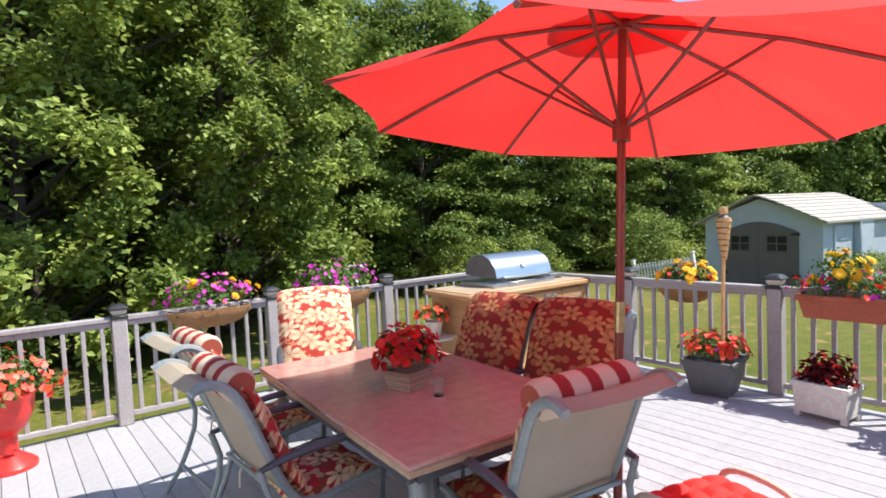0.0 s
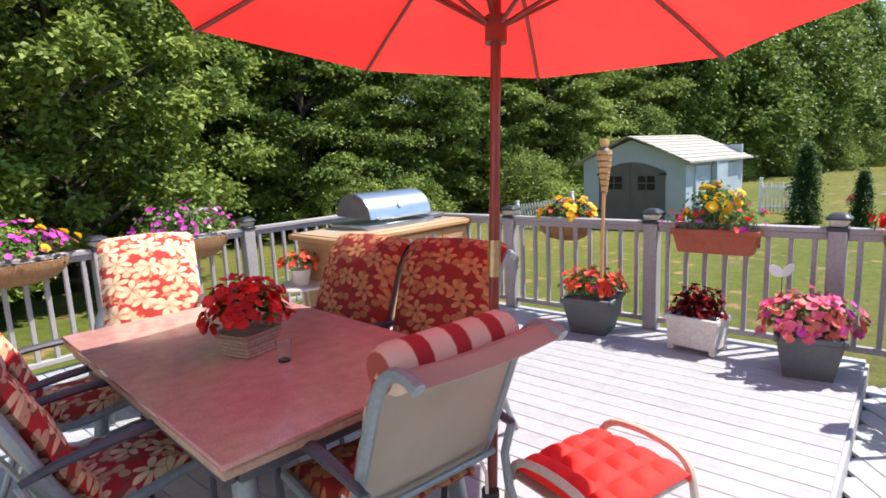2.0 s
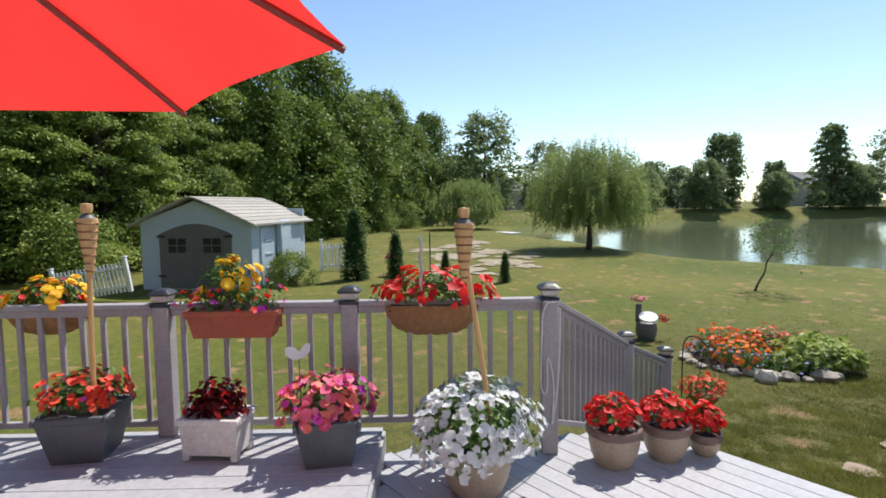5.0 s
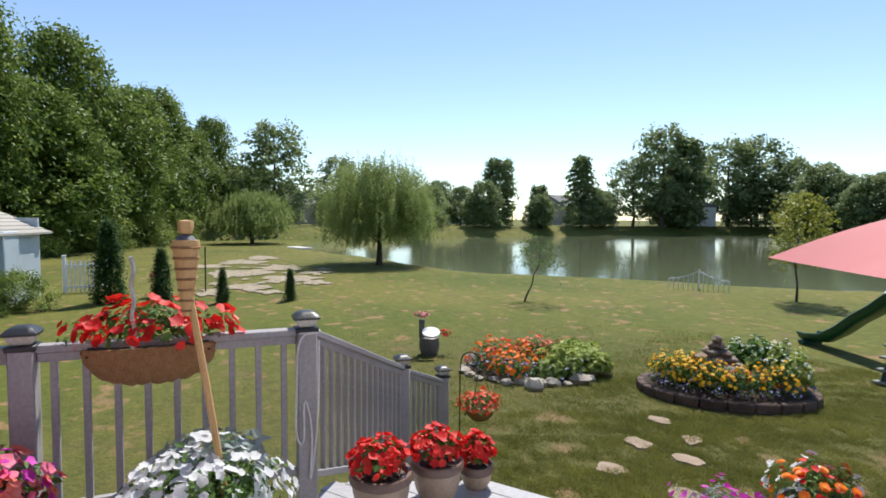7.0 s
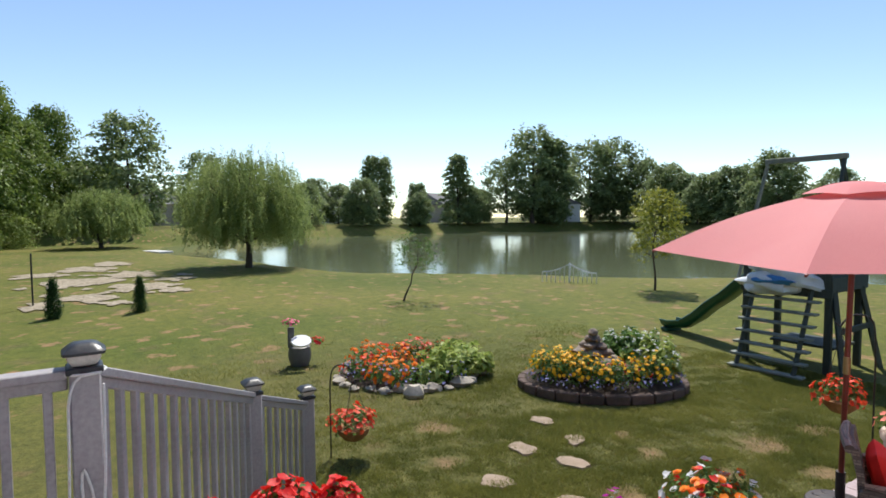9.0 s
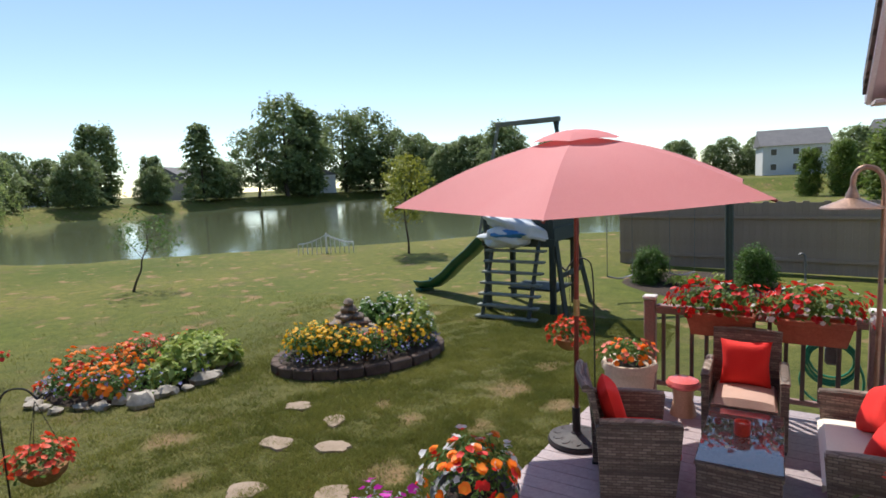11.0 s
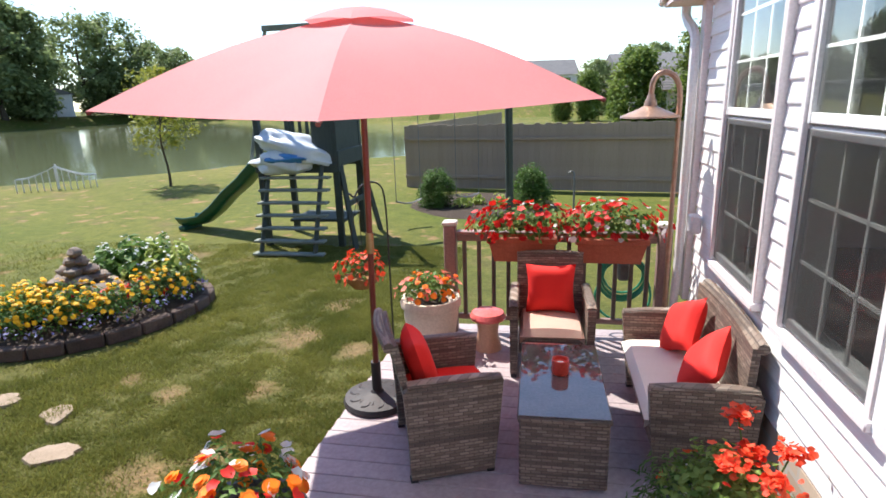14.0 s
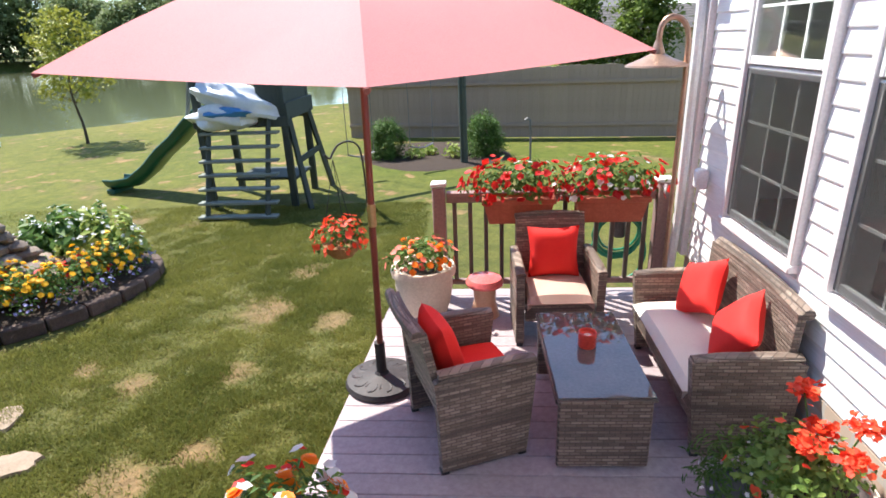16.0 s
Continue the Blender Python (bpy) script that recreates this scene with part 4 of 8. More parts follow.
BOARD_MESHES = {}
MAIN = [(0.6, 1.25), (5.0, 1.25), (5.0, 2.8), (7.46, 2.8), (7.46, 7.92), (0.6, 7.92)]
LANDING = [(4.22, 0.72), (4.22, 2.8), (7.46, 2.8), (7.46, 1.62), (7.76, 1.38), (7.42, 0.42), (6.2, -0.5), (4.5, -0.5)]
LOUNGE = [(4.25, -4.78), (6.56, -4.78), (6.78, -1.0), (6.2, -0.5), (4.25, -0.5)]
for nm, poly, z, lab in (("deck_main", MAIN, 0, "upper deck of pale grey painted boards"), ("deck_landing", LANDING, LOW, "lower landing of pale grey boards"), ("deck_lounge", LOUNGE, LZ, "low seating deck of plum-brown boards")):
    dk = thing(nm, label=lab, category="deck", kind="structure")
    g = Geo()
    for i in range(len(poly)):
        a, b = Vector(poly[i - 1]), Vector(poly[i])
        mid, L = (a + b) / 2, (b - a).length
        an = math.degrees(math.atan2((b - a).y, (b - a).x))
        g.box((mid.x, mid.y, z - 0.03 - 0.10), (L, 0.035, 0.20), rz=an, bevel=0.004)
    part("rim_joist", g, M_BOARD if z > -0.5 else M_BOARD2, dk)
    g = Geo()
    n = len(poly)
    g.add([(x, y, z - 0.045) for x, y in poly] + [(x, y, z - 0.09) for x, y in poly], [tuple(range(n)), tuple(range(n, 2 * n))[::-1]] + [(i, (i + 1) % n, n + (i + 1) % n, n + i) for i in range(n)])
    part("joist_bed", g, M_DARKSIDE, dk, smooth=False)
    g = Geo()
    for i in range(len(poly)):
        a, b = Vector(poly[i - 1]), Vector(poly[i])
        m = (a + b) / 2
        inward = (Vector((sum(p[0] for p in poly) / n, sum(p[1] for p in poly) / n)) - m).normalized() * 0.12
        for q in (a * 0.85 + b * 0.15, b * 0.85 + a * 0.15):
            q = q + inward
            g.box((q.x, q.y, (z - 0.1 + GZ) / 2 - 0.05), (0.09, 0.09, z - 0.1 - GZ + 0.1))
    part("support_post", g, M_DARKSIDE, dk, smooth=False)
# skirt of dark slats that closes the underside of the upper deck
g = Geo()
for a, b, z in (((7.44, 2.85), (7.44, 7.9), 0), ((0.7, 7.9), (7.44, 7.9), 0)):
    L = math.hypot(b[0] - a[0], b[1] - a[1])
    for k in range(int(L / 0.16)):
        t = (k + 0.5) * 0.16 / L
        g.box((a[0] + (b[0] - a[0]) * t, a[1] + (b[1] - a[1]) * t, (z - 0.24 + GZ) / 2), (0.02, 0.13, z - 0.24 - GZ) if a[0] == b[0] else (0.13, 0.02, z - 0.24 - GZ))
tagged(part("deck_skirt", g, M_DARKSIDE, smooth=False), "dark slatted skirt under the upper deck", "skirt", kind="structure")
# steps down to the lawn from the landing's far edge
steps = thing("lawn_steps", label="grey wooden steps down to the lawn", category="steps", kind="structure")
for k in range(3):
    z = LOW - 0.27 * (k + 1)
    d = Vector((0.79, -0.61)) * (0.30 * k + 0.17)
    part("tread", Geo().box((7.60 + d.x + 0.12, 0.86 + d.y + 0.05, z), (0.30, 1.05, 0.04), rz=-20, bevel=0.005), M_BOARD, steps)
    part("riser", Geo().box((7.60 + d.x - 0.02, 0.86 + d.y + 0.12, z - 0.14), (0.02, 1.02, 0.23), rz=-20), M_DARKSIDE, steps, smooth=False)


# ---- railings ----
def make_post(h, lantern=True):
    t = thing("railing_post", label="weathered grey railing post with a dark solar cap", category="post", group="railing posts")
    part("post", Geo().box((0, 0, h / 2 - 0.06), (0.115, 0.115, h - 0.12), bevel=0.008), M_RAIL, t)
    part("collar", Geo().box((0, 0, h - 0.118), (0.135, 0.135, 0.03), bevel=0.006), M_BLACK, t, "black collar")
    part("lantern_glass", Geo().lathe((0, 0, h - 0.10), [(0.045, 0), (0.062, 0.028), (0.064, 0.05)], 24, sq=4), M_CAPGLASS, t, "frosted lantern band")
    part("cap", Geo().lathe((0, 0, h - 0.052), [(0.078, 0), (0.080, 0.012), (0.055, 0.035), (0.035, 0.045), (0.0, 0.047)], 24, sq=4), M_BLACK, t, "black solar cap")
    return t


def railing(a, b, za, zb, top, low=0.085, gap=0.135, mat=None, label="grey railing section with square balusters", skip_low=0.0, tilt_z=None):
    """A railing between two places (x, y) that stand at the heights za, zb."""
    mat = mat or M_RAIL
    a, b = Vector(a), Vector(b)
    d = b - a
    L, an = d.length, math.degrees(math.atan2(d.y, d.x))
    t = thing("deck_railing", (a.x, a.y, za), an, label, "railing", "railing sections")
    s = math.atan2(zb - za, L)
    tiltm = Matrix.Rotation(-s, 4, "Y")

    def bar(z, h, w, name):
        g = Geo().box((0, 0, 0), (L / math.cos(s), w, h), bevel=0.006, m=Matrix.Translation((L / 2, 0, z + (zb - za) / 2)) @ tiltm)
        part(name, g, mat, t)
    bar(top - 0.02, 0.04, 0.085, "handrail")
    bar(top - 0.065, 0.05, 0.04, "top_rail")
    bar(low, 0.045, 0.045, "bottom_rail")
    n = max(1, int(L / gap))
    me = Geo().box((0, 0, (top - 0.09 + low + 0.02) / 2), (0.034, 0.034, top - 0.09 - low - 0.02 + 0.02), bevel=0.004).mesh("baluster", M_BALBROWN if mat == M_RAIL2 else mat)
    for k in range(n):
        ob = new("baluster", me)
        u = (k + 0.5) / n
        ob.matrix_basis = Matrix.Translation((L * u, 0, (zb - za) * u))
        ob.parent = t
    return t


POST = make_post(1.06)
POST.matrix_basis = pose(7.40, 7.85, 0)
RP = [(7.40, 5.76), (7.40, 4.32), (7.40, 3.01)]
for p in RP + [(7.40, 7.0), (5.67, 7.85), (4.29, 7.85), (2.93, 7.85), (1.55, 7.85), (0.7, 7.85)]:
    copy_thing(POST, pose(*p, 0))
p3 = make_post(1.24)
p3.matrix_basis = pose(7.40, 1.60, LOW)
ps = make_post(1.14)
ps.matrix_basis = pose(9.09, 0.47, 0.31 - 1.14)
copy_thing(ps, pose(9.76, -0.21, -0.03 - 1.14))
RR = [(7.40, 7.79), (7.40, 7.06), (7.40, 6.94), (7.40, 5.82), (7.40, 5.70), (7.40, 4.38), (7.40, 4.26), (7.40, 3.07), (7.40, 2.95), (7.40, 1.66)]
for i in range(0, 10, 2):
    railing(RR[i], RR[i + 1], 0, 0, 0.95)
LL = [(7.34, 7.85), (5.73, 7.85), (5.61, 7.85), (4.35, 7.85), (4.23, 7.85), (2.99, 7.85), (2.87, 7.85), (1.61, 7.85), (1.49, 7.85), (0.76, 7.85)]
for i in range(0, 10, 2):
    railing(LL[i], LL[i + 1], 0, 0, 0.95, label="grey railing section with square balusters along the wooded side")
railing((7.46, 1.57), (9.03, 0.50), 0.0, -0.72, 0.93, 0.02, 0.12, label="sloping stair railing with grey balusters")
railing((9.14, 0.42), (9.71, -0.17), -0.78, -1.10, 0.93, 0.02, 0.11, label="sloping stair railing with grey balusters")
# the railing at the end of the seating deck
for x, zt in ((6.14, 0.27), (4.36, 0.27)):
    t = thing("lounge_post", (x, -4.63, LZ), label="reddish brown post with a pale flat cap", category="post", group="seating deck posts")
    h = zt - LZ
    part("post", Geo().box((0, 0, h / 2 - 0.02), (0.105, 0.105, h - 0.03), bevel=0.008), M_RAIL2, t)
    part("cap", Geo().box((0, 0, h - 0.014), (0.125, 0.125, 0.035), bevel=0.012), M_WHITEBOX, t, "pale flat cap")
railing((4.42, -4.63), (6.08, -4.63), LZ, LZ, 0.93, 0.14, 0.125, mat=M_RAIL2, label="brown railing with dark balusters at the seating deck")


# ---- trees ----
def crown_leaves(rng, boughs, per, spread, size, droop=0.35, flat=0.38):
    """Leaves in flattened, drooping sprays about the bough ends given as (place, outward way, radius)."""
    cs, ns = [], []
    for c, d, r in boughs:
        q = rng.normal(size=(per, 3)) * (0.5, 0.5, 0.5 * flat)
        q = q * (r * spread)
        rr = np.linalg.norm(q[:, :2], axis=1)
        q[:, 2] -= droop * rr * rr / max(r, 0.1) + 0.0
        q[:, :2] += d[:2] * r * 0.3
        cs.append(c + q)
        ns.append(np.tile(d * 0.35, (per, 1)) + rng.normal(size=(per, 3)) * 0.55 + (0, 0, 0.8))
    c, n = np.concatenate(cs), np.concatenate(ns)
    return c, n, size * rng.uniform(0.6, 1.35, len(c))


def make_tree(name, seed, h, r, base, boughs, per, leaf, mat, label, category="tree", group="", profile="round", trunk=0.16, bough_r=0.75, spread=1.0, droop=0.35, flat=0.38, lean=0.0, aspect=0.6):
    """A tapered trunk with limbs, and a crown of leaf sprays with gaps between them. base: height of the crown's foot."""
    rng = np.random.default_rng(seed)
    t = thing(name, label=label, category=category, group=group)
    g = Geo()
    top = Vector((lean, 0, h * 0.86))
    pts = [Vector((lean * (k / 6) ** 2 + 0.06 * rng.normal() * (k > 0), 0.06 * rng.normal() * (k > 0), h * 0.86 * k / 6 - (0.15 if k == 0 else 0))) for k in range(7)]
    g.tube(pts, [trunk * (1.25 if k == 0 else 1 - 0.85 * k / 6) for k in range(7)], 8, smooth=1)
    bl = []
    for i in range(boughs):
        u = (i + 0.5) / boughs
        a = i * 2.39996 + rng.normal() * 0.3
        if profile == "round":
            z = base + (h - base) * (0.04 + 0.94 * u)
            w = math.sin(math.pi * min(0.98, 0.16 + 0.82 * (z - base) / (h - base))) ** 0.6
        elif profile == "poplar":
            z = base + (h - base) * u
            w = 0.35 + 0.65 * math.sin(math.pi * (0.1 + 0.85 * u))
        elif profile == "cone":
            z = base + (h - base) * u
            w = (1 - u) ** 0.75 + 0.06
        else:  # willow
            z = base + (h - base) * (0.35 + 0.62 * u)
            w = math.sqrt(max(0.03, 1 - (max(0, u - 0.15)) ** 2))
        rad = r * w * (1 + 0.30 * noise.noise(Vector((math.cos(a) * 1.3, math.sin(a) * 1.3, z * 0.45 + seed)))) * rng.uniform(0.62, 1.08)
        if i % 4 == 0:
            rad *= 0.55
        d = np.array([math.cos(a), math.sin(a), 0.15 + 0.5 * u])
        c = np.array([lean * (z / h) ** 2 + rad * math.cos(a), rad * math.sin(a), z])
        bl.append((c, d / np.linalg.norm(d), bough_r * rng.uniform(0.65, 1.25)))
        if i % 3 == 0 and rad > 0.3 * r:
            z0 = max(base * 0.8, z - rad * 0.55)
            f = min(0.98, z0 / (h * 0.86))
            g.tube([(lean * f * f, 0, z0), (c[0] * 0.5, c[1] * 0.5, z0 + (z - z0) * 0.55), (c[0] * 0.95, c[1] * 0.95, z)], [trunk * (1 - 0.8 * f) * 0.5, trunk * 0.2, trunk * 0.06], 5, smooth=1, caps=False)
    part("trunk", g, M_BARK, t, "rough dark bark")
    if profile == "willow":
        cs, ns = [], []
        for c, d, br in bl:
            for _ in range(9):
                s = c + rng.normal(size=3) * (br, br, br * 0.5)
                L = min(s[2] - 0.3, rng.uniform(0.2, 0.72) * (s[2] - base * 0.3))
                k = per // 9
                v = np.linspace(0, 1, k)[:, None] + rng.uniform(-0.02, 0.02, (k, 1))
                out = d * (1, 1, 0)
                cs.append(s + out * v * 0.35 + np.concatenate([rng.normal(size=(k, 2)) * 0.07, -v * L], 1))
                ns.append(rng.normal(size=(k, 3)))
        c, n = np.concatenate(cs), np.concatenate(ns)
        me = leaf_mesh("crown", c, n, leaf * rng.uniform(0.6, 1.4, len(c)), mat, rng, 0.28)
    else:
        c, n, s = crown_leaves(rng, bl, per, spread, leaf, droop, flat)
        me = leaf_mesh("crown", c, n, s, mat, rng, aspect)
    part("crown", me, None, t, kind="stuff")
    return t


def grove(proto, places, wide=1.0):
    for i, (x, y, s, a) in enumerate(places):
        m = Matrix.Translation((x, y, land(x, y))) @ Matrix.Rotation(radians(a), 4, "Z")
        o = proto if i == 0 else copy_thing(proto, m)
        o.matrix_basis = m
        q = 1 + (0.16 * math.sin(i * 2.7 + 1) if wide != 1 else 0)
        o.scale = (s * wide / q, s * wide / q, s * q)
    return proto


WOODS = "tall leafy trees of the wood's edge"
near_a = make_tree("maple_tree", 11, 12.5, 4.3, 0.2, 270, 420, 0.165, M_LEAF, "tall green maple with layered leafy boughs down to the grass", group=WOODS, trunk=0.2, bough_r=0.80, droop=0.10, flat=0.80, spread=0.60)
grove(near_a, [(2.6, 17.3, 1.0, 0), (7.2, 18.3, 0.96, 140), (-4.0, 18.3, 1.0, 250)])
near_b = make_tree("maple_tree", 23, 13.5, 3.9, 0.2, 200, 440, 0.17, M_LEAFD, "dark green leafy tree at the edge of the wood", group=WOODS, trunk=0.2, bough_r=1.15, droop=0.25, flat=0.26, spread=0.82)
grove(near_b, [(12.5, 24.5, 1.0, 0), (-0.5, 24, 1.1, 80), (5.5, 25, 1.3, 200), (17.5, 23.0, 0.95, 300), (22.5, 22.5, 0.9, 40), (11, 30, 1.15, 10)])
near_c = make_tree("leafy_tree", 37, 12.0, 3.4, 0.0, 170, 370, 0.19, M_LEAF, "bright green leafy tree behind the shed", group=WOODS, trunk=0.17, bough_r=1.15, droop=0.25, flat=0.3, spread=0.68)
grove(near_c, [(27.5, 21.0, 0.85, 0), (32.5, 19.5, 0.95, 90), (37.5, 21.5, 1.2, 200), (44, 20.5, 1.25, 300), (20, 27, 0.95, 130)])
# the rear rows among these are added to block sky light behind the edge
mid = make_tree("leafy_tree", 41, 12.5, 4.0, 0.0, 150, 150, 0.34, M_LEAFD, "dark leafy tree deep in the wood", group=WOODS, trunk=0.2, bough_r=1.3, flat=0.5)
grove(mid, [(25, 28, 1.1, 0), (9.5, 26.5, 1.4, 30), (3, 27.5, 1.35, 200), (32, 27, 1.1, 60), (40, 27, 1.1, 120), (50, 17.5, 1.2, 170), (55, 16.5, 1.25, 20), (60, 14.5, 1.3, 75), (66, 13, 1.32, 190), (73, 11.5, 1.3, 10), (80, 9.5, 1.28, 95), (87, 7, 1.18, 140), (93.5, 3.5, 1.1, 180), (100, -0.5, 0.92, 66), (104, -4, 0.7, 22), (76, 14, 1.2, 60), (88, 11, 1.1, 33), (50, 29, 1.1, 250), (-8, 24, 1.2, 10), (-11, 17, 1.1, 50), (17, 31, 1.2, 99), (60, 28, 1.0, 33), (-2, 31, 1.2, 44), (6, 32, 1.2, 12), (70, 25, .9, 88), (78, 19, .75, 8), (47, 17.2, 0.55, 8), (54, 17.0, 0.5, 60), (62, 15.5, 0.45, 100), (40, 17.0, 0.5, 200)], 0.85)
shrub = make_tree("shrub", 51, 2.4, 1.7, 0.0, 60, 170, 0.12, M_LEAF, "bushy green undergrowth below the trees", "shrub", "undergrowth shrubs", trunk=0.05, bough_r=0.55, flat=0.6)
grove(shrub, [(16.5, 19.2, 0.9, 120), (20.3, 19.5, 0.9, 33), (26.5, 17.5, 1.2, 200), (31.5, 15.8, 1.2, 250), (36.5, 16.5, 1.2, 20), (43.5, 15.6, 1.2, 75), (51.0, 14.8, 1.2, 140), (58, 11.8, 1.3, 90), (66, 9.6, 1.4, 10), (74, 7.2, 1.4, 70), (82, 4.5, 1.5, 120), (90, 1.0, 1.6, 20), (24.3, 7.9, 0.5, 10)])

willow = make_tree("willow_tree", 61, 7.9, 3.7, 0.8, 170, 540, 0.17, M_WILLOW, "weeping willow on the pond's near shore", trunk=0.22, bough_r=0.7, profile="willow")
grove(willow, [(38.0, -7.0, 0.84, 0)])
willow_b = make_tree("willow_tree", 63, 7.2, 4.2, 0.6, 120, 270, 0.34, M_WILLOW, "broad yellow-green willow beside the wood", trunk=0.25, bough_r=0.9, profile="willow")
grove(willow_b, [(68.6, -0.9, 0.78, 0)])

FARG = "trees beyond the pond"
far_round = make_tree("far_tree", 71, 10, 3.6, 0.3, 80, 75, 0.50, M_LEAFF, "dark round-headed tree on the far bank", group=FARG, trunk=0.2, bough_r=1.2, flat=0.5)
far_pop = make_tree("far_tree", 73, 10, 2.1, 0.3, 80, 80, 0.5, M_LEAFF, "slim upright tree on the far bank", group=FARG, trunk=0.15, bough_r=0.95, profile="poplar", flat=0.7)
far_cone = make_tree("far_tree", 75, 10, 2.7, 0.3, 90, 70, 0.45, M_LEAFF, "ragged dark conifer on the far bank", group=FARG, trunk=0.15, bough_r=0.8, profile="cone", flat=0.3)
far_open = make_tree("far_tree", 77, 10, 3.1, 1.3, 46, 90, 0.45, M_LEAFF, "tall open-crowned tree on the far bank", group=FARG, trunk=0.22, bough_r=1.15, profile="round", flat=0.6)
FAR = {"r": [], "p": [], "c": [], "o": []}
# kind, place, height, width factor as seen from the landing
for k, x, y, h in FARTREES:
    while pond_depth(x, y) > -4.5:
        x, y, h = 5 + (x - 5) * 1.03, 1 + (y - 1) * 1.03, h * 1.03
    FAR[k].append((x, y, h / 10, (x * 37 + y * 13) % 360))
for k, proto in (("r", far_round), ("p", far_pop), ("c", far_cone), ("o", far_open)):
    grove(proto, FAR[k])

# young trees, conifers and round bushes on the lawn
hedge_tree = make_tree("leafy_tree", 91, 5.0, 0.95, 0.2, 70, 130, 0.20, M_LEAFD, "dark leafy tree behind the board fence", group="trees behind the fence", trunk=0.10, bough_r=0.5, profile="poplar", flat=0.7)
grove(hedge_tree, [(1.9, -23.6, 0.82, 0), (-0.5, -23.6, 0.98, 80), (1.4, -59.9, 0.95, 10), (3.9, -60.5, 0.85, 100), (-1.6, -62, 0.8, 60), (-7.5, -52, 1.2, 30), (0.6, -27.5, 0.5, 50)])
young = make_tree("young_tree", 81, 3.9, 0.95, 1.35, 42, 60, 0.13, M_YOUNG, "young staked tree with yellow-green leaves near the pond", trunk=0.045, bough_r=0.35, flat=0.9, droop=0.1)
grove(young, [(17.9, -16.95, 0.98, 0)])
sap = make_tree("sapling_tree", 83, 2.3, 1.0, 1.2, 22, 22, 0.10, M_PLANT, "thin leaning sapling with sparse leaves", trunk=0.035, bough_r=0.35, flat=0.5, lean=0.0)
grove(sap, [(21.05, -7.7, 1.0, 0)])
sap.matrix_basis = Matrix.Translation((21.05, -7.7, land(21.05, -7.7))) @ pose(0, 0, 0, 0, 0, 60) @ pose(0, 0, 0, 0, -18, 0)
arb = make_tree("arborvitae", 85, 2.6, 0.42, 0.0, 60, 130, 0.09, M_CONIFER, "narrow dark green arborvitae on the lawn", "conifer", "arborvitae row", trunk=0.04, bough_r=0.22, profile="cone", flat=1.6)
grove(arb, [(25.4, 5.6, 1.0, 0), (24.4, 3.95, 0.68, 60), (24.2, 2.1, 0.43, 90), (24.0, -0.1, 0.4, 20)])
bush = make_tree("round_bush", 87, 1.15, 0.52, 0.0, 60, 170, 0.06, M_BUSH, "clipped round evergreen bush before the board fence", "bush", "round bushes", trunk=0.04, bough_r=0.22, flat=1.0)
grove(bush, [(8.0, -13.35, 0.72, 0), (5.7, -13.5, 0.78, 100)])


# ---- dining set on the upper deck ----
tbl = thing("dining_table", (3.98, 5.02, 0), -4.5, "long dining table with a red granite top and metal legs", "table")
part("tabletop", Geo().box((0, 0, 0.702), (1.16, 1.98, 0.022), bevel=0.006), M_TABLE, tbl, "polished red granite top")
part("top_edge", Geo().box((0, 0, 0.672), (1.15, 1.97, 0.034), bevel=0.008), M_TABLEEDGE, tbl, "rough cut stone edge")
g = Geo()
for sx in (-0.53, 0.53):
    g.box((sx, 0, 0.63), (0.04, 1.86, 0.05), bevel=0.006)
for sy in (-0.93, 0.93):
    g.box((0, sy, 0.63), (1.02, 0.04, 0.05), bevel=0.006)
part("apron", g, M_ALUDARK, tbl)
for sx in (-0.46, 0.46):
    for sy in (-0.86, 0.86):
        part("leg", Geo().tube([(sx, sy, 0.62), (sx * 1.02, sy * 1.02, 0.3), (sx * 1.08, sy * 1.04, 0.0)], [0.045, 0.034, 0.042], 10, smooth=1), M_ALU, tbl)


def sling_profile(k):
    """Side line of the chair from the seat's front to the rolled top of the back: (depth, height)."""
    pts = [(0.50, 0.40), (0.44, 0.425), (0.20, 0.385), (0.05, 0.40), (-0.04, 0.50), (-0.12, 0.72), (-0.20, 0.92), (-0.26, 1.01), (-0.34, 1.035), (-0.40, 1.005)]
    f = k * (len(pts) - 1)
    i = min(int(f), len(pts) - 2)
    t = f - i
    return tuple(pts[i][j] * (1 - t) + pts[i + 1][j] * t for j in (0, 1))


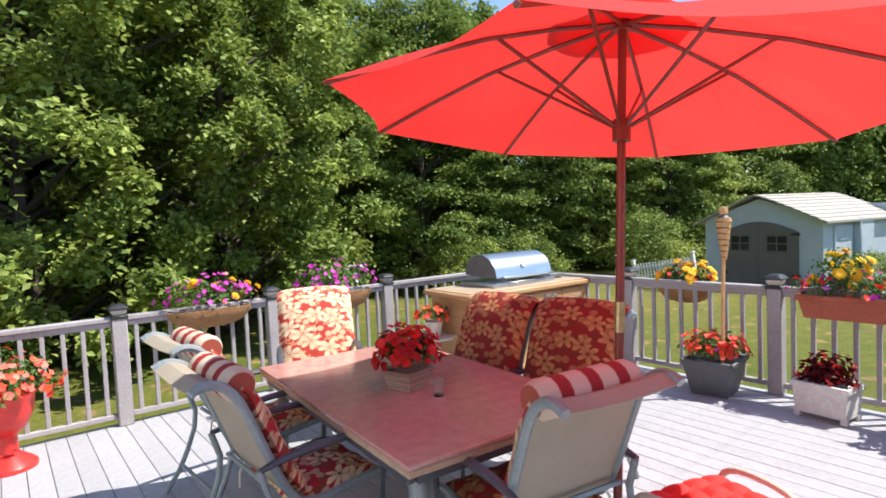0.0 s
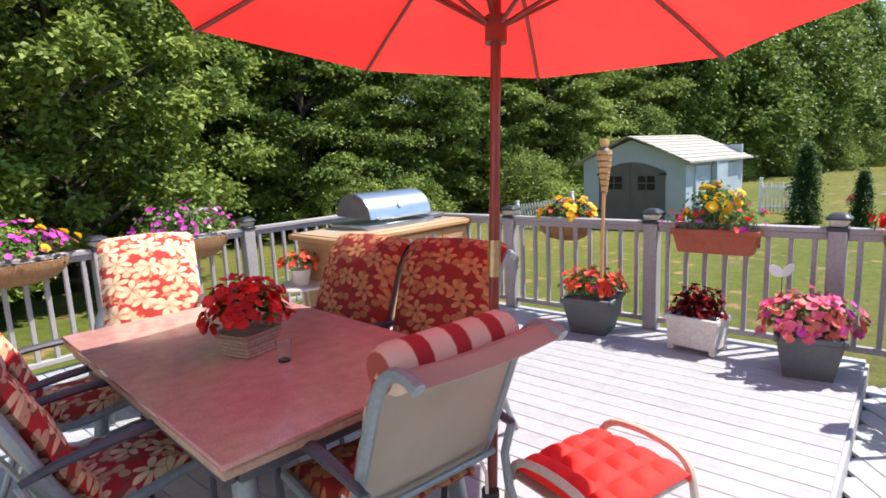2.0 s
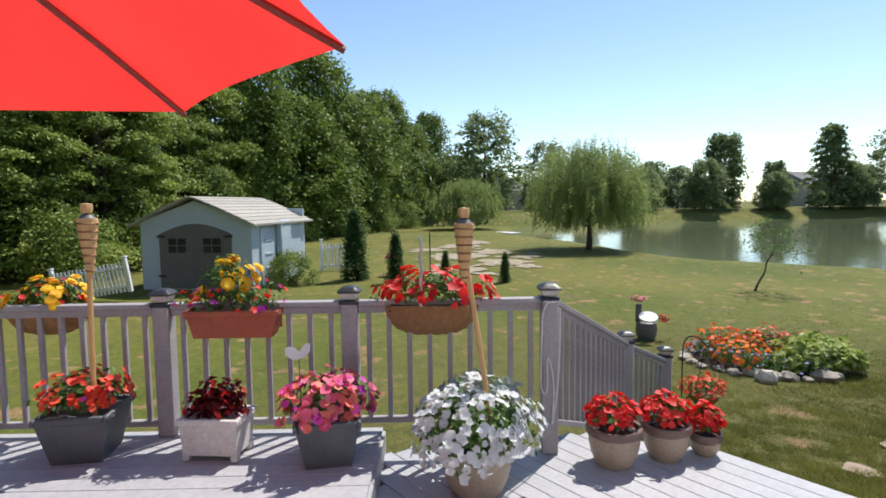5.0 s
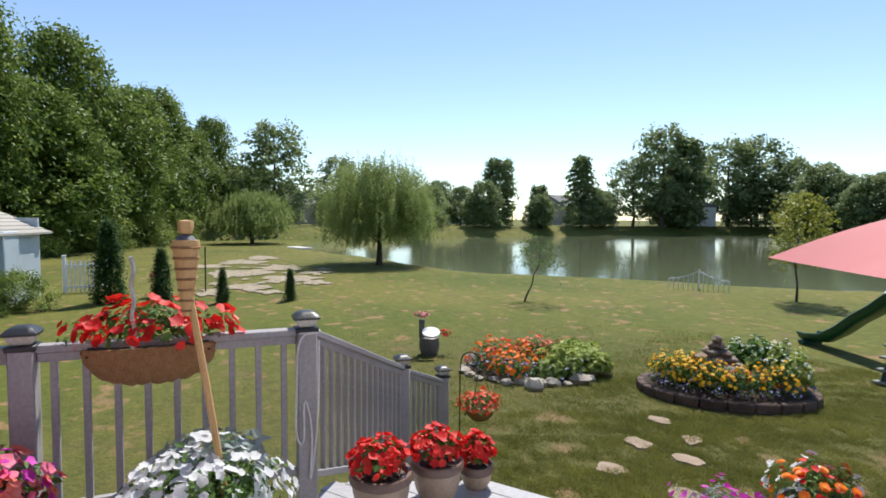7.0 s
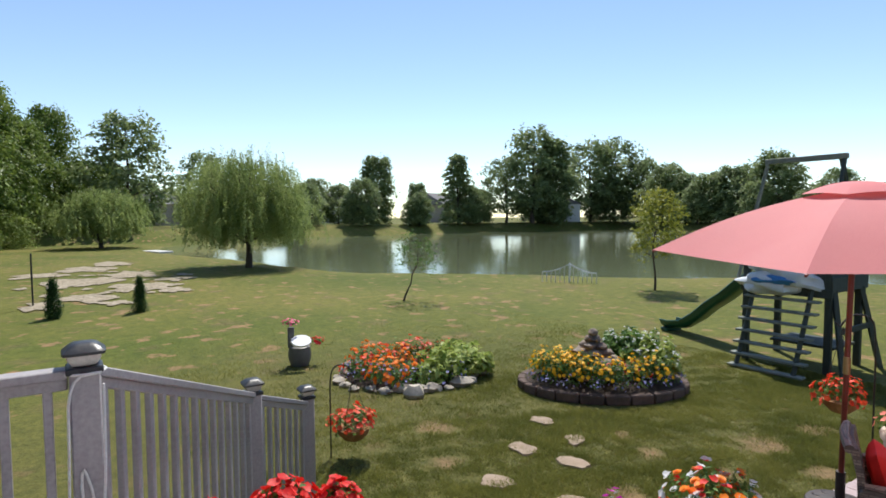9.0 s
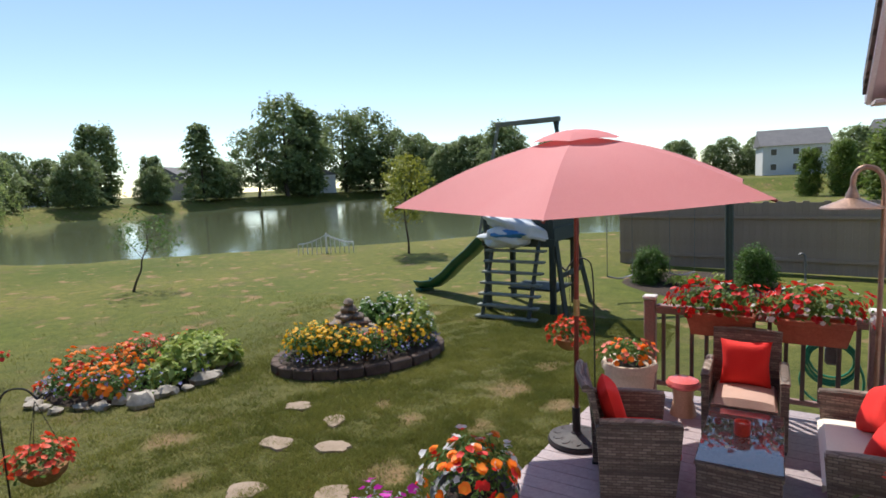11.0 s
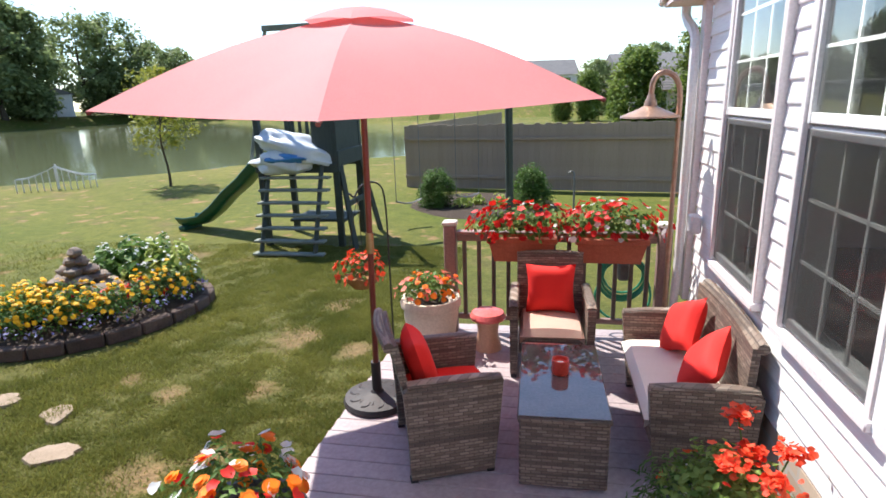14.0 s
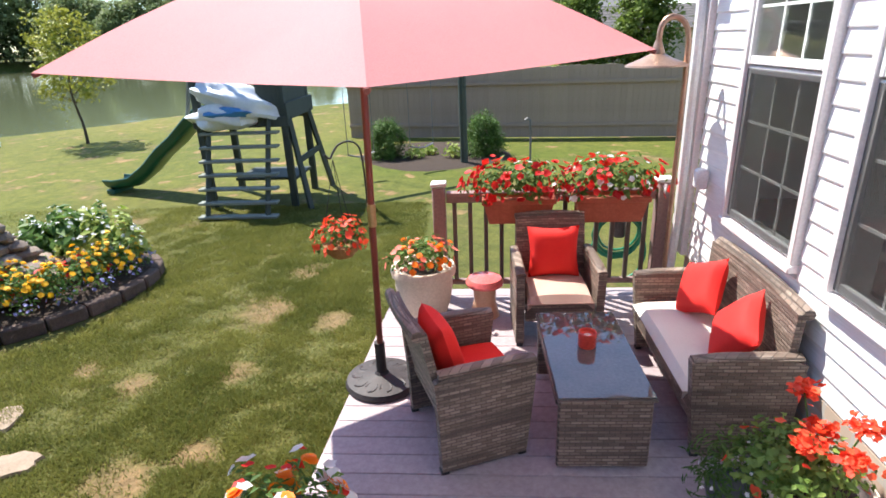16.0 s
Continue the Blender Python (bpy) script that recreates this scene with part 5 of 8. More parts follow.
def make_chair():
    t = thing("sling_chair", label="grey aluminium patio chair with a beige sling and rolled top", category="chair", group="dining chairs")
    part("sling", Geo().sheet(lambda u, v: (v * 0.54 - 0.27, sling_profile(u)[0], sling_profile(u)[1] - 0.012 * math.sin(math.pi * v)), 26, 4, 0.006), M_SLING, t, "beige mesh sling")
    for s in (-0.285, 0.285):
        part("side_rail", Geo().tube([(s, *sling_profile(k / 12)) for k in range(13)], 0.021, 8, smooth=1), M_ALU, t)
        ax = s * 1.10
        part("arm", Geo().tube([(ax, -0.15, 0.62), (ax, -0.02, 0.645), (ax, 0.25, 0.655), (ax, 0.42, 0.64), (ax, 0.50, 0.58), (ax * 0.98, 0.47, 0.40), (ax, 0.45, 0.10), (ax, 0.47, 0.01)], [0.016, 0.024, 0.027, 0.024, 0.018, 0.015, 0.015, 0.017], 8, smooth=2, flat=0.75), M_ALUDARK, t, "dark curved arm and front leg")
        part("back_leg", Geo().tube([(ax * 0.98, -0.15, 0.62), (ax * 0.98, -0.10, 0.45), (ax, -0.20, 0.18), (ax, -0.32, 0.01)], 0.016, 8, smooth=1), M_ALU, t)
    for y, z, w in ((0.42, 0.40, 0.285), (-0.08, 0.50, 0.285), (-0.22, 0.17, 0.31)):
        part("cross_bar", Geo().tube([(-w, y, z), (w, y, z)], 0.012, 6), M_ALU, t)
    return t


def make_cushion(front, back, label, wide=0.54, stripe_w=0.0):
    """A folded seat and back cushion that lies in a chair."""
    t = thing("chair_cushion", label=label, category="cushion", group="chair cushions")

    def seat(u, v):
        y = 0.49 - u * 0.48
        puff = 0.052 * (math.sin(math.pi * min(1, max(0, u))) ** 0.35) * (math.sin(math.pi * v) ** 0.3) + 0.006 * math.sin(v * 21) * math.sin(u * 15)
        return (v * 0.54 - 0.27, y, 0.415 - 0.02 * u + puff)
    part("seat_pad", Geo().sheet(seat, 16, 16, 0.035), front, t, "floral seat pad")

    def back_f(u, v):
        k = 0.34 + u * (0.37 if stripe_w else 0.50)
        p = sling_profile(k)
        q = sling_profile(min(1, k + 0.03))
        d = Vector((q[0] - p[0], q[1] - p[1])).normalized()
        nrm = Vector((d.y, -d.x))
        th = 0.045 + 0.085 * (math.sin(math.pi * v) ** 0.3) * (math.sin(math.pi * (0.06 + 0.90 * u)) ** 0.4) + 0.006 * math.sin(v * 23) * math.sin(u * 20)
        return (v * wide - wide / 2, p[0] + nrm.x * th, p[1] + nrm.y * th + 0.004)
    part("back_pad", Geo().sheet(back_f, 24, 16, 0.045), back, t, "floral back pad")
    if stripe_w:
        part("head_roll", Geo().tube([(-0.26 + 0.52 * k / 14, -0.185, 0.985) for k in range(15)], [0.060] + [0.078] * 13 + [0.060], 14), M_STRIPE, t, "red and cream striped head roll")
    if stripe_w and front is M_FLORALD:
        part("tag", Geo().box((-0.30, -0.02, 0.50), (0.004, 0.055, 0.10), bevel=0.001), M_WHITE, t, "white cloth care tag")
    for s in (-0.2, 0.2):
        part("tie", Geo().tube([(s * 1.3, 0.02, 0.46), (s * 1.5, -0.02, 0.40), (s * 1.45, -0.03, 0.30)], 0.007, 5, smooth=1), M_CREAM, t, "cream fabric tie")
    return t


CH = make_chair()
CU = make_cushion(M_FLORAL, M_FLORAL, "plump red cushion printed with cream blossoms in a patio chair", stripe_w=1)
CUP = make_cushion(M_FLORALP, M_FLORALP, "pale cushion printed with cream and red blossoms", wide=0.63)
CUD = make_cushion(M_FLORALD, M_FLORALD, "red tan-leaf print cushion in a patio chair, darkened as if shaded", wide=0.63)
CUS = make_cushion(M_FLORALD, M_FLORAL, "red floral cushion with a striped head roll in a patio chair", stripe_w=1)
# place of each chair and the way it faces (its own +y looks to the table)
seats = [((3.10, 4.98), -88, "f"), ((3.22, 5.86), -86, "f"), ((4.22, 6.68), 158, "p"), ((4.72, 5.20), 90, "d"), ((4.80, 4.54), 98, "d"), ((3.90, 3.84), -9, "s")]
used = set()
for (x, y), a, k in seats:
    m = pose(x, y, 0, 0, 0, a)
    if not used:
        CH.matrix_basis = m
    else:
        copy_thing(CH, m)
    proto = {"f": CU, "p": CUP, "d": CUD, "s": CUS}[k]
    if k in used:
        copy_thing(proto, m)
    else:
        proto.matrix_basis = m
    used.add(k)

ott = thing("footstool", (4.44, 3.43, 0), -16, "low cream metal footstool with looped arms beside the dining table", "footstool")
for s in (-0.255, 0.255):
    part("side_frame", Geo().tube([(s, -0.24, 0.0), (s, -0.23, 0.3), (s, -0.19, 0.44), (s, 0.0, 0.47), (s, 0.19, 0.44), (s, 0.23, 0.3), (s, 0.24, 0.0)], 0.016, 8, smooth=2), M_OTTO, ott)
part("seat_frame", Geo().tube([(-0.25, -0.2, 0.36), (0.25, -0.2, 0.36)], 0.013, 6).tube([(-0.25, 0.2, 0.36), (0.25, 0.2, 0.36)], 0.013, 6).sheet(lambda u, v: (u * 0.5 - 0.25, v * 0.4 - 0.2, 0.362), 2, 2, 0.006), M_OTTO, ott)
tuft = thing("footstool_cushion", (4.44, 3.43, 0.367), -16, "bright red tufted square cushion on the cream footstool", "cushion")


def tufted(w, d, h, n=4):
    def fn(u, v):
        e = (math.sin(math.pi * min(1, max(0, u))) ** 0.25) * (math.sin(math.pi * v) ** 0.25)
        t = abs(math.sin(math.pi * n * u) * math.sin(math.pi * n * v)) ** 0.5
        return (u * w - w / 2, v * d - d / 2, h * (0.25 + e * (0.45 + 0.30 * t)))
    return Geo().sheet(fn, 24, 24, h * 0.4)


part("pad", tufted(0.47, 0.44, 0.085), M_REDCUSH, tuft)


# ---- umbrellas ----
def umbrella(name, foot, rim, tiltn, R, phase, ribs, drop, cloth, label, bulge=0.13):
    """foot: where the pole stands; rim: centre of the rim's corners; tiltn: the canopy's way up."""
    t = thing(name, foot, 0, label, "umbrella")
    f = Vector(foot)
    n = Vector((tiltn[0], tiltn[1], 1)).normalized()
    u = Vector((0, 1, 0)).cross(n).normalized()
    v = n.cross(u)
    c = Vector(rim) - f
    hub = c + n * drop
    tip = lambda k, s=1.0, h=0.0: c + (math.cos(phase + k * 2 * math.pi / ribs) * u + math.sin(phase + k * 2 * math.pi / ribs) * v) * R * s + n * h
    joint = Vector((0, 0, 0)).lerp(hub, 0.44)
    part("pole", Geo().tube([(0, 0, 0.0), joint, hub], 0.020, 12), M_POLE, t, "dark red-brown wooden pole")
    part("pole_joint", Geo().tube([joint - (hub * 0.028), joint + (hub * 0.028)], 0.025, 12), M_BRASS, t, "worn brass joint")
    g = Geo()
    NU = 10
    for k in range(ribs):
        a0, a1 = tip(k), tip(k + 1)

        def fn(p, q, a0=a0, a1=a1):
            e = a0.lerp(a1, q)
            sag = math.sin(math.pi * q)
            e = e + (c - e) * 0.055 * sag
            pos = hub.lerp(e, 0.03 + 0.97 * p)
            lift = math.sin(math.pi * (0.03 + 0.97 * p)) * drop * bulge
            return pos + n * (lift - 0.018 * sag * p)
        g.sheet(fn, NU, 8)
    part("canopy", g, cloth, t, "taut cloth canopy")
    g = Geo()
    for k in range(ribs):
        a0, a1 = tip(k, 0.25, 0), tip(k + 1, 0.25, 0)

        def fv(p, q, a0=a0, a1=a1):
            e = a0.lerp(a1, q)
            e = e + n * (drop * (0.75 + 0.70 * bulge) + 0.026)
            return (hub + n * 0.045).lerp(e, p) + n * (0.012 * math.sin(math.pi * q) * p + 0.02 * math.sin(math.pi * p))
        g.sheet(fv, 4, 6)
    part("vent", g, cloth, t, "small raised vent flap")
    collar = joint.lerp(hub, 0.62)
    part("runner", Geo().tube([collar - hub * 0.02, collar + hub * 0.02], 0.042, 12), M_POLE, t)
    part("hub", Geo().tube([hub - n * 0.05, hub + n * 0.03], 0.045, 12), M_POLE, t)
    for k in range(ribs):
        e = tip(k)
        g = Geo()
        midp = hub.lerp(e, 0.5) + n * (drop * bulge - 0.022)
        g.tube([hub - n * 0.02, hub.lerp(e, 0.25) + n * (drop * bulge * 0.7 - 0.022), midp, hub.lerp(e, 0.75) + n * (drop * bulge * 0.7 - 0.022), e - n * 0.012], 0.011, 6)
        rib = part("rib", g, M_POLE, t)
        part("strut", Geo().tube([collar, hub.lerp(e, 0.46) + n * (drop * bulge - 0.026)], 0.009, 6), M_POLE, rib)
    return t


umbrella("patio_umbrella", (4.21, 3.77, 0.10), (4.47, 3.87, 2.11), (0.086, -0.02), 1.36, -1.16, 8, 0.44, M_REDCLOTH, "open bright red market umbrella with wooden ribs over the dining table")
umbrella("patio_umbrella", (6.46, -3.33, LZ + 0.09), (6.40, -3.27, 1.335), (-0.02, 0.07), 1.43, 0.72, 6, 0.44, M_CORALCLOTH, "open faded coral-red umbrella over the seating deck", bulge=0.15)


def umbrella_base(x, y, z, r):
    t = thing("umbrella_base", (x, y, z), 0, "round cast umbrella base with a scrolled relief", "umbrella base", "umbrella bases")
    part("plate", Geo().lathe((0, 0, 0), [(r, 0), (r * 1.02, 0.02), (r * 0.97, 0.045), (r * 0.55, 0.06), (r * 0.2, 0.075), (r * 0.16, 0.09)], 32), M_BRONZE, t)
    g = Geo()
    for k in range(10):
        a = k * math.pi / 5
        pts = []
        for i in range(9):
            s = i / 8 * math.pi * 1.6
            rr = r * (0.62 + 0.20 * math.cos(s))
            aa = a + 0.24 * math.sin(s)
            pts.append((rr * math.cos(aa), rr * math.sin(aa), 0.062 - 0.02 * (rr / r)))
        g.tube(pts, 0.011, 5)
    part("scrolls", g, M_BRONZE, t, "raised scrolls")
    part("stem", Geo().tube([(0, 0, 0.07), (0, 0, 0.30)], 0.034, 12), M_BRONZE, t)
    return t


umbrella_base(6.46, -3.33, LZ, 0.235)
umbrella_base(4.21, 3.77, 0, 0.25)


# ---- grill island ----
gi = thing("grill_island", (6.56, 6.70, 0), -3, "cedar outdoor kitchen island with a counter and drawers at the railing", "outdoor kitchen")
part("cabinet", Geo().box((0, 0, 0.44), (1.66, 0.70, 0.82), bevel=0.006), M_CEDAR, gi, smooth=True)
part("toe_kick", Geo().box((0, 0.0, 0.03), (1.58, 0.62, 0.06)), M_BLACK, gi, smooth=False)
part("countertop", Geo().box((0, 0, 0.885), (1.80, 0.82, 0.05), bevel=0.012), M_CEDAR, gi, "thick wooden counter edge")
part("counter_tile", Geo().box((0, 0.01, 0.9145), (1.70, 0.72, 0.012), bevel=0.003), M_COUNTER, gi, "tiled counter surface")
for k in range(3):
    z = 0.74 - 0.22 * k
    d = part("drawer", Geo().box((0.60, -0.362, z), (0.36, 0.022, 0.19), bevel=0.006), M_CEDAR, gi)
    part("handle", Geo().tube([(0.51, -0.372, z), (0.51, -0.40, z), (0.69, -0.40, z), (0.69, -0.372, z)], 0.006, 6, smooth=1), M_STEEL, d, "steel bar handle")
for x in (-0.62, -0.22, 0.16):
    d = part("door", Geo().box((x, -0.362, 0.37), (0.36, 0.02, 0.58), bevel=0.006), M_CEDAR, gi)
    part("handle", Geo().tube([(x + 0.12, -0.372, 0.5), (x + 0.12, -0.395, 0.5), (x + 0.12, -0.395, 0.6), (x + 0.12, -0.372, 0.6)], 0.006, 6, smooth=1), M_STEEL, d, "steel bar handle")
part("control_panel", Geo().box((-0.08, -0.363, 0.765), (0.98, 0.022, 0.13), bevel=0.004), M_CEDAR, gi)
for x in (-0.40, -0.28, -0.17, -0.06, 0.16, 0.27):
    part("knob", Geo().tube([(x, -0.374, 0.77), (x, -0.40, 0.77), (x, -0.415, 0.77)], [0.036, 0.034, 0.024], 14), M_STEEL, gi, "round steel knob")
bbq = thing("barbecue_hood", (6.62, 6.76, 0.92), -3, "built-in steel barbecue with a rounded hood on the cedar island", "barbecue")


def hoodf(u, v):
    a = math.pi * (0.04 + 0.90 * u)
    return (v * 0.80 - 0.44, -0.27 * math.cos(a) * (1.0 if a < 1.6 else 0.9), 0.04 + 0.29 * math.sin(a) ** 0.8)


part("hood", Geo().sheet(hoodf, 20, 4, 0.01), M_STEEL, bbq, "rounded brushed steel hood")
for s in (-0.445, 0.365):
    pts = [hoodf(k / 20, 0) for k in range(21)]
    g = Geo()
    vs = [(s, p[1], p[2]) for p in pts] + [(s + 0.02, p[1], p[2]) for p in pts]
    g.add(vs, [tuple(range(21))[::-1], tuple(range(21, 42))] + [(i, i + 1, 22 + i, 21 + i) for i in range(20)] + [(20, 0, 21, 41)])
    part("end_cap", g, M_CAST, bbq, "dark cast end cap", smooth=False)
part("fire_box", Geo().box((-0.04, 0, 0.02), (0.90, 0.58, 0.05), bevel=0.01), M_STEEL, bbq)
part("hood_handle", Geo().tube([(-0.36, -0.26, 0.10), (-0.36, -0.32, 0.10), (0.28, -0.32, 0.10), (0.28, -0.26, 0.10)], 0.012, 8, smooth=1), M_STEEL, bbq)
part("thermometer", Geo().tube([(-0.04, -0.235, 0.20), (-0.04, -0.26, 0.215)], 0.03, 14), M_CAPGLASS, bbq)
part("side_shelf", Geo().box((0.56, 0, 0.035), (0.24, 0.36, 0.05), bevel=0.01), M_CAST, bbq)
rt = thing("side_table", (5.58, 6.85, 0), 0, "small round pale metal side table beside the grill", "side table")
part("tabletop", Geo().lathe((0, 0, 0.46), [(0.0, 0), (0.24, 0.0), (0.25, 0.012), (0.24, 0.024), (0.0, 0.024)], 28), M_OTTO, rt)
for k in range(3):
    a = k * 2.094
    part("leg", Geo().tube([(0.05 * math.cos(a), 0.05 * math.sin(a), 0.46), (0.08 * math.cos(a), 0.08 * math.sin(a), 0.2), (0.2 * math.cos(a), 0.2 * math.sin(a), 0.0)], 0.009, 6, smooth=1), M_OTTO, rt)


# ---- potted plants ----
def pot_round(name, x, y, z, r, h, mat, rimmat, label, plant_args, rim_h=0.06, cat="flower pot", group=""):
    t = thing(name, (x, y, z), 0, label, cat, group)
    part("pot", Geo().lathe((0, 0, 0), [(r * 0.62, 0), (r * 0.68, 0.015), (r * 0.84, h * 0.30), (r * 0.93, h * 0.62), (r * 0.92, h - rim_h)], 28), mat, t)
    part("rim", Geo().lathe((0, 0, h - rim_h), [(r * 0.93, 0), (r * 1.03, 0.012), (r * 1.05, rim_h * 0.7), (r * 1.0, rim_h), (r * 0.88, rim_h), (r * 0.86, rim_h * 0.5)], 28), rimmat, t)
    part("soil", Geo().lathe((0, 0, h - rim_h * 0.6), [(r * 0.87, 0), (r * 0.5, 0.012), (0.0, 0.02)], 20), M_SOIL, t)
    plant(t, **plant_args)
    return t


def planter_box(name, x, y, z, rz, w, d, h, taper, mat, label, plant_args, feet=False, bands=0):
    t = thing(name, (x, y, z), rz, label, "planter")
    fz = 0.04 if feet else 0.0
    vs = []
    for zz, k in ((fz, taper), (h - 0.03, 1.0)):
        vs += [(a * w / 2 * k, b * d / 2 * k, zz) for a, b in ((-1, -1), (1, -1), (1, 1), (-1, 1))]
    g = Geo().add(vs, [(0, 1, 2, 3), (4, 5, 6, 7)] + [(i, (i + 1) % 4, 4 + (i + 1) % 4, 4 + i) for i in range(4)])
    part("box", g, mat, t, smooth=False)
    g = Geo()
    for a, b, sx, sy in ((0, -1, w + 0.03, 0.03), (0, 1, w + 0.03, 0.03), (-1, 0, 0.03, d - 0.03), (1, 0, 0.03, d - 0.03)):
        g.box((a * w / 2, b * d / 2, h - 0.02), (sx, sy, 0.045), bevel=0.008)
    part("rim", g, mat, t)
    if feet:
        for a in (-1, 1):
            for b in (-1, 1):
                part("foot", Geo().box((a * (w / 2 - 0.03), b * (d / 2 - 0.03), 0.03), (0.05, 0.05, 0.06), bevel=0.008), mat, t)
    for k in range(bands):
        g = Geo().box((-w / 2 + w * (k + 0.5) / bands, -d / 2 * taper - 0.012, h * 0.45), (w / bands * 0.82, 0.016, h * 0.5), bevel=0.006)
        part("raised_panel", g, mat, t)
    part("soil", Geo().box((0, 0, h - 0.045), (w * 0.93, d * 0.9, 0.02)), M_SOIL, t, smooth=False)
    plant(t, **plant_args)
    return t


def coco_basket(x, y, z, rz, w, h, label, plant_args, r=0.15):
    """A trough of coconut fibre in a wire frame, hung on a rail."""
    t = thing("rail_basket", (x, y, z), rz, label, "flower basket", "rail baskets")

    def fn(u, v):
        a = math.pi * v
        k = (1 - abs(2 * u - 1) ** 3.0) ** 0.5
        return ((u - 0.5) * w, -r * math.cos(a) * (0.35 + 0.65 * k), -h * math.sin(a) * k * (1 + 0.03 * math.sin(u * 60)))
    part("coco_liner", Geo().sheet(fn, 28, 14, 0.012), M_COCO, t, "brown coconut fibre liner")
    g = Geo()
    for k in range(9):
        u = 0.06 + 0.88 * k / 8
        g.tube([Vector(fn(u, v / 8)) * 1.015 for v in range(9)], 0.003, 5)
    for s in (-1, 1):
        g.tube([(-w / 2, 0, 0.005), (-w / 2 + 0.06, s * r * 0.9, 0.005), (w / 2 - 0.06, s * r * 0.9, 0.005), (w / 2, 0, 0.005)], 0.005, 5, smooth=1)
    part("wire_frame", g, M_BLACK, t, "black wire frame")
    part("soil", Geo().sheet(lambda u, v: ((u - 0.5) * w * 0.9, (v - 0.5) * r * 1.6, -0.03 + 0.02 * math.sin(math.pi * u) * math.sin(math.pi * v)), 6, 4, 0.01), M_SOIL, t)
    plant(t, **plant_args)
    return t


PA = dict
# on the upper deck, along the railing
planter_box("square_planter", 7.10, 4.72, 0, 8, 0.42, 0.42, 0.32, 0.72, M_POTGREY, "grey square tapered planter of orange-red geraniums on the upper deck",
            PA(c=(0, 0, 0.38), r=(0.26, 0.26, 0.17), seed=1, leaves=420, leaf=0.055, blooms=((F_ORRED, 150, 0.058, "blossoms"), (F_MAG, 14, 0.035, "small_blossoms"))))
planter_box("wooden_planter", 7.06, 3.84, 0, 84, 0.38, 0.26, 0.28, 0.92, M_WHITEBOX, "whitewashed wooden box of wine-red coleus on the upper deck",
            PA(c=(0, 0, 0.30), r=(0.20, 0.12, 0.20), seed=2, leaves=420, leaf=0.06, leafmat=M_REDLEAF, blooms=((F_DEEP, 60, 0.04, "blossoms"),)), feet=True)
planter_box("square_planter", 6.97, 3.10, 0, 10, 0.38, 0.38, 0.30, 0.74, M_POTGREY, "dark grey planter of pink and magenta petunias on the upper deck",
            PA(c=(0, 0, 0.36), r=(0.24, 0.28, 0.19), seed=3, leaves=480, leaf=0.05, lo=-0.4, blooms=((F_CORAL, 100, 0.066, "coral_blossoms"), (F_PINK, 95, 0.066, "pink_blossoms"), (F_MAG, 50, 0.06, "magenta_blossoms"))))
b = thing("butterfly_ornament", (6.98, 3.27, 0.24), 40, "pale pink butterfly on a thin stake in a planter", "garden ornament")
part("stake", Geo().tube([(0, 0, 0), (0.01, 0, 0.43)], 0.003, 5), M_BLACK, b)
for s in (-1, 1):
    part("wing", Geo().sheet(lambda u, v, s=s: (0.02 * u, s * u * 0.085, 0.43 + 0.035 * u + (v - 0.45) * (0.03 + 0.05 * math.sin(math.pi * min(1, u * 0.8 + 0.1)))), 6, 5, 0.002), F_WHITE, b)
pot_round("flower_pot", 6.87, 2.16, LOW, 0.235, 0.32, M_POTTAN, M_POTTAN, "large tan pot overflowing with white impatiens on the landing",
          PA(c=(0, 0, 0.40), r=(0.37, 0.37, 0.27), seed=4, leaves=1100, leaf=0.055, lo=-0.55, blooms=((F_WHITE, 480, 0.060, "white_blossoms"),)))
g = thing("silver_plant", (7.12, 2.12, LOW), 0, "silver-leaved dusty miller behind the white flowers", "plant")
plant(g, (0, 0, 0.52), (0.24, 0.3, 0.14), 44, 150, 0.09, M_GREYLEAF, lo=0.0)
part("stem", Geo().tube([(0, 0, 0.0), (0, 0, 0.6)], 0.02, 6), M_PLANT, g)
for (x, y, r, h, s) in ((7.20, 1.19, 0.185, 0.27, 5), (7.28, 0.80, 0.165, 0.25, 6), (7.33, 0.50, 0.115, 0.16, 7)):
    pot_round("flower_pot", x, y, LOW, r, h, M_POTTAN, M_POTRIM, "tan glazed pot with a brown rim and red geraniums",
              PA(c=(0, 0, h + 0.06), r=(r * 0.92, r * 0.92, 0.13), seed=s, leaves=200, leaf=0.05, blooms=((F_RED, 130, 0.056, "blossoms"),)), group="red geranium pots")
# hung on the railing
coco_basket(7.55, 5.22, 0.90, 90, 0.52, 0.18, "coconut-lined trough of yellow and red flowers on the deck railing",
            PA(c=(0, 0, 0.04), r=(0.30, 0.18, 0.17), seed=8, leaves=420, leaf=0.05, blooms=((F_YEL, 34, 0.085, "yellow_blossoms"), (F_RED, 26, 0.05, "red_blossoms"))))
planter_box("rail_planter", 7.36, 3.80, 0.72, 90, 0.62, 0.19, 0.19, 0.86, M_TERRA, "terracotta trough of yellow, red and pink flowers hung inside the railing",
            PA(c=(0, 0, 0.22), r=(0.36, 0.14, 0.17), seed=9, leaves=420, leaf=0.045, blooms=((F_RED, 22, 0.05, "red_blossoms"), (F_MAG, 22, 0.05, "magenta_blossoms"))), bands=4)
g = thing("marigold_clump", (7.40, 3.86, 0.91), 0, "tall clump of yellow marigolds in the terracotta trough", "plant")
plant(g, (0, 0, 0.18), (0.15, 0.2, 0.2), 91, 260, 0.045, blooms=((F_YEL, 16, 0.095, "yellow_blossoms"),), lo=-0.6)
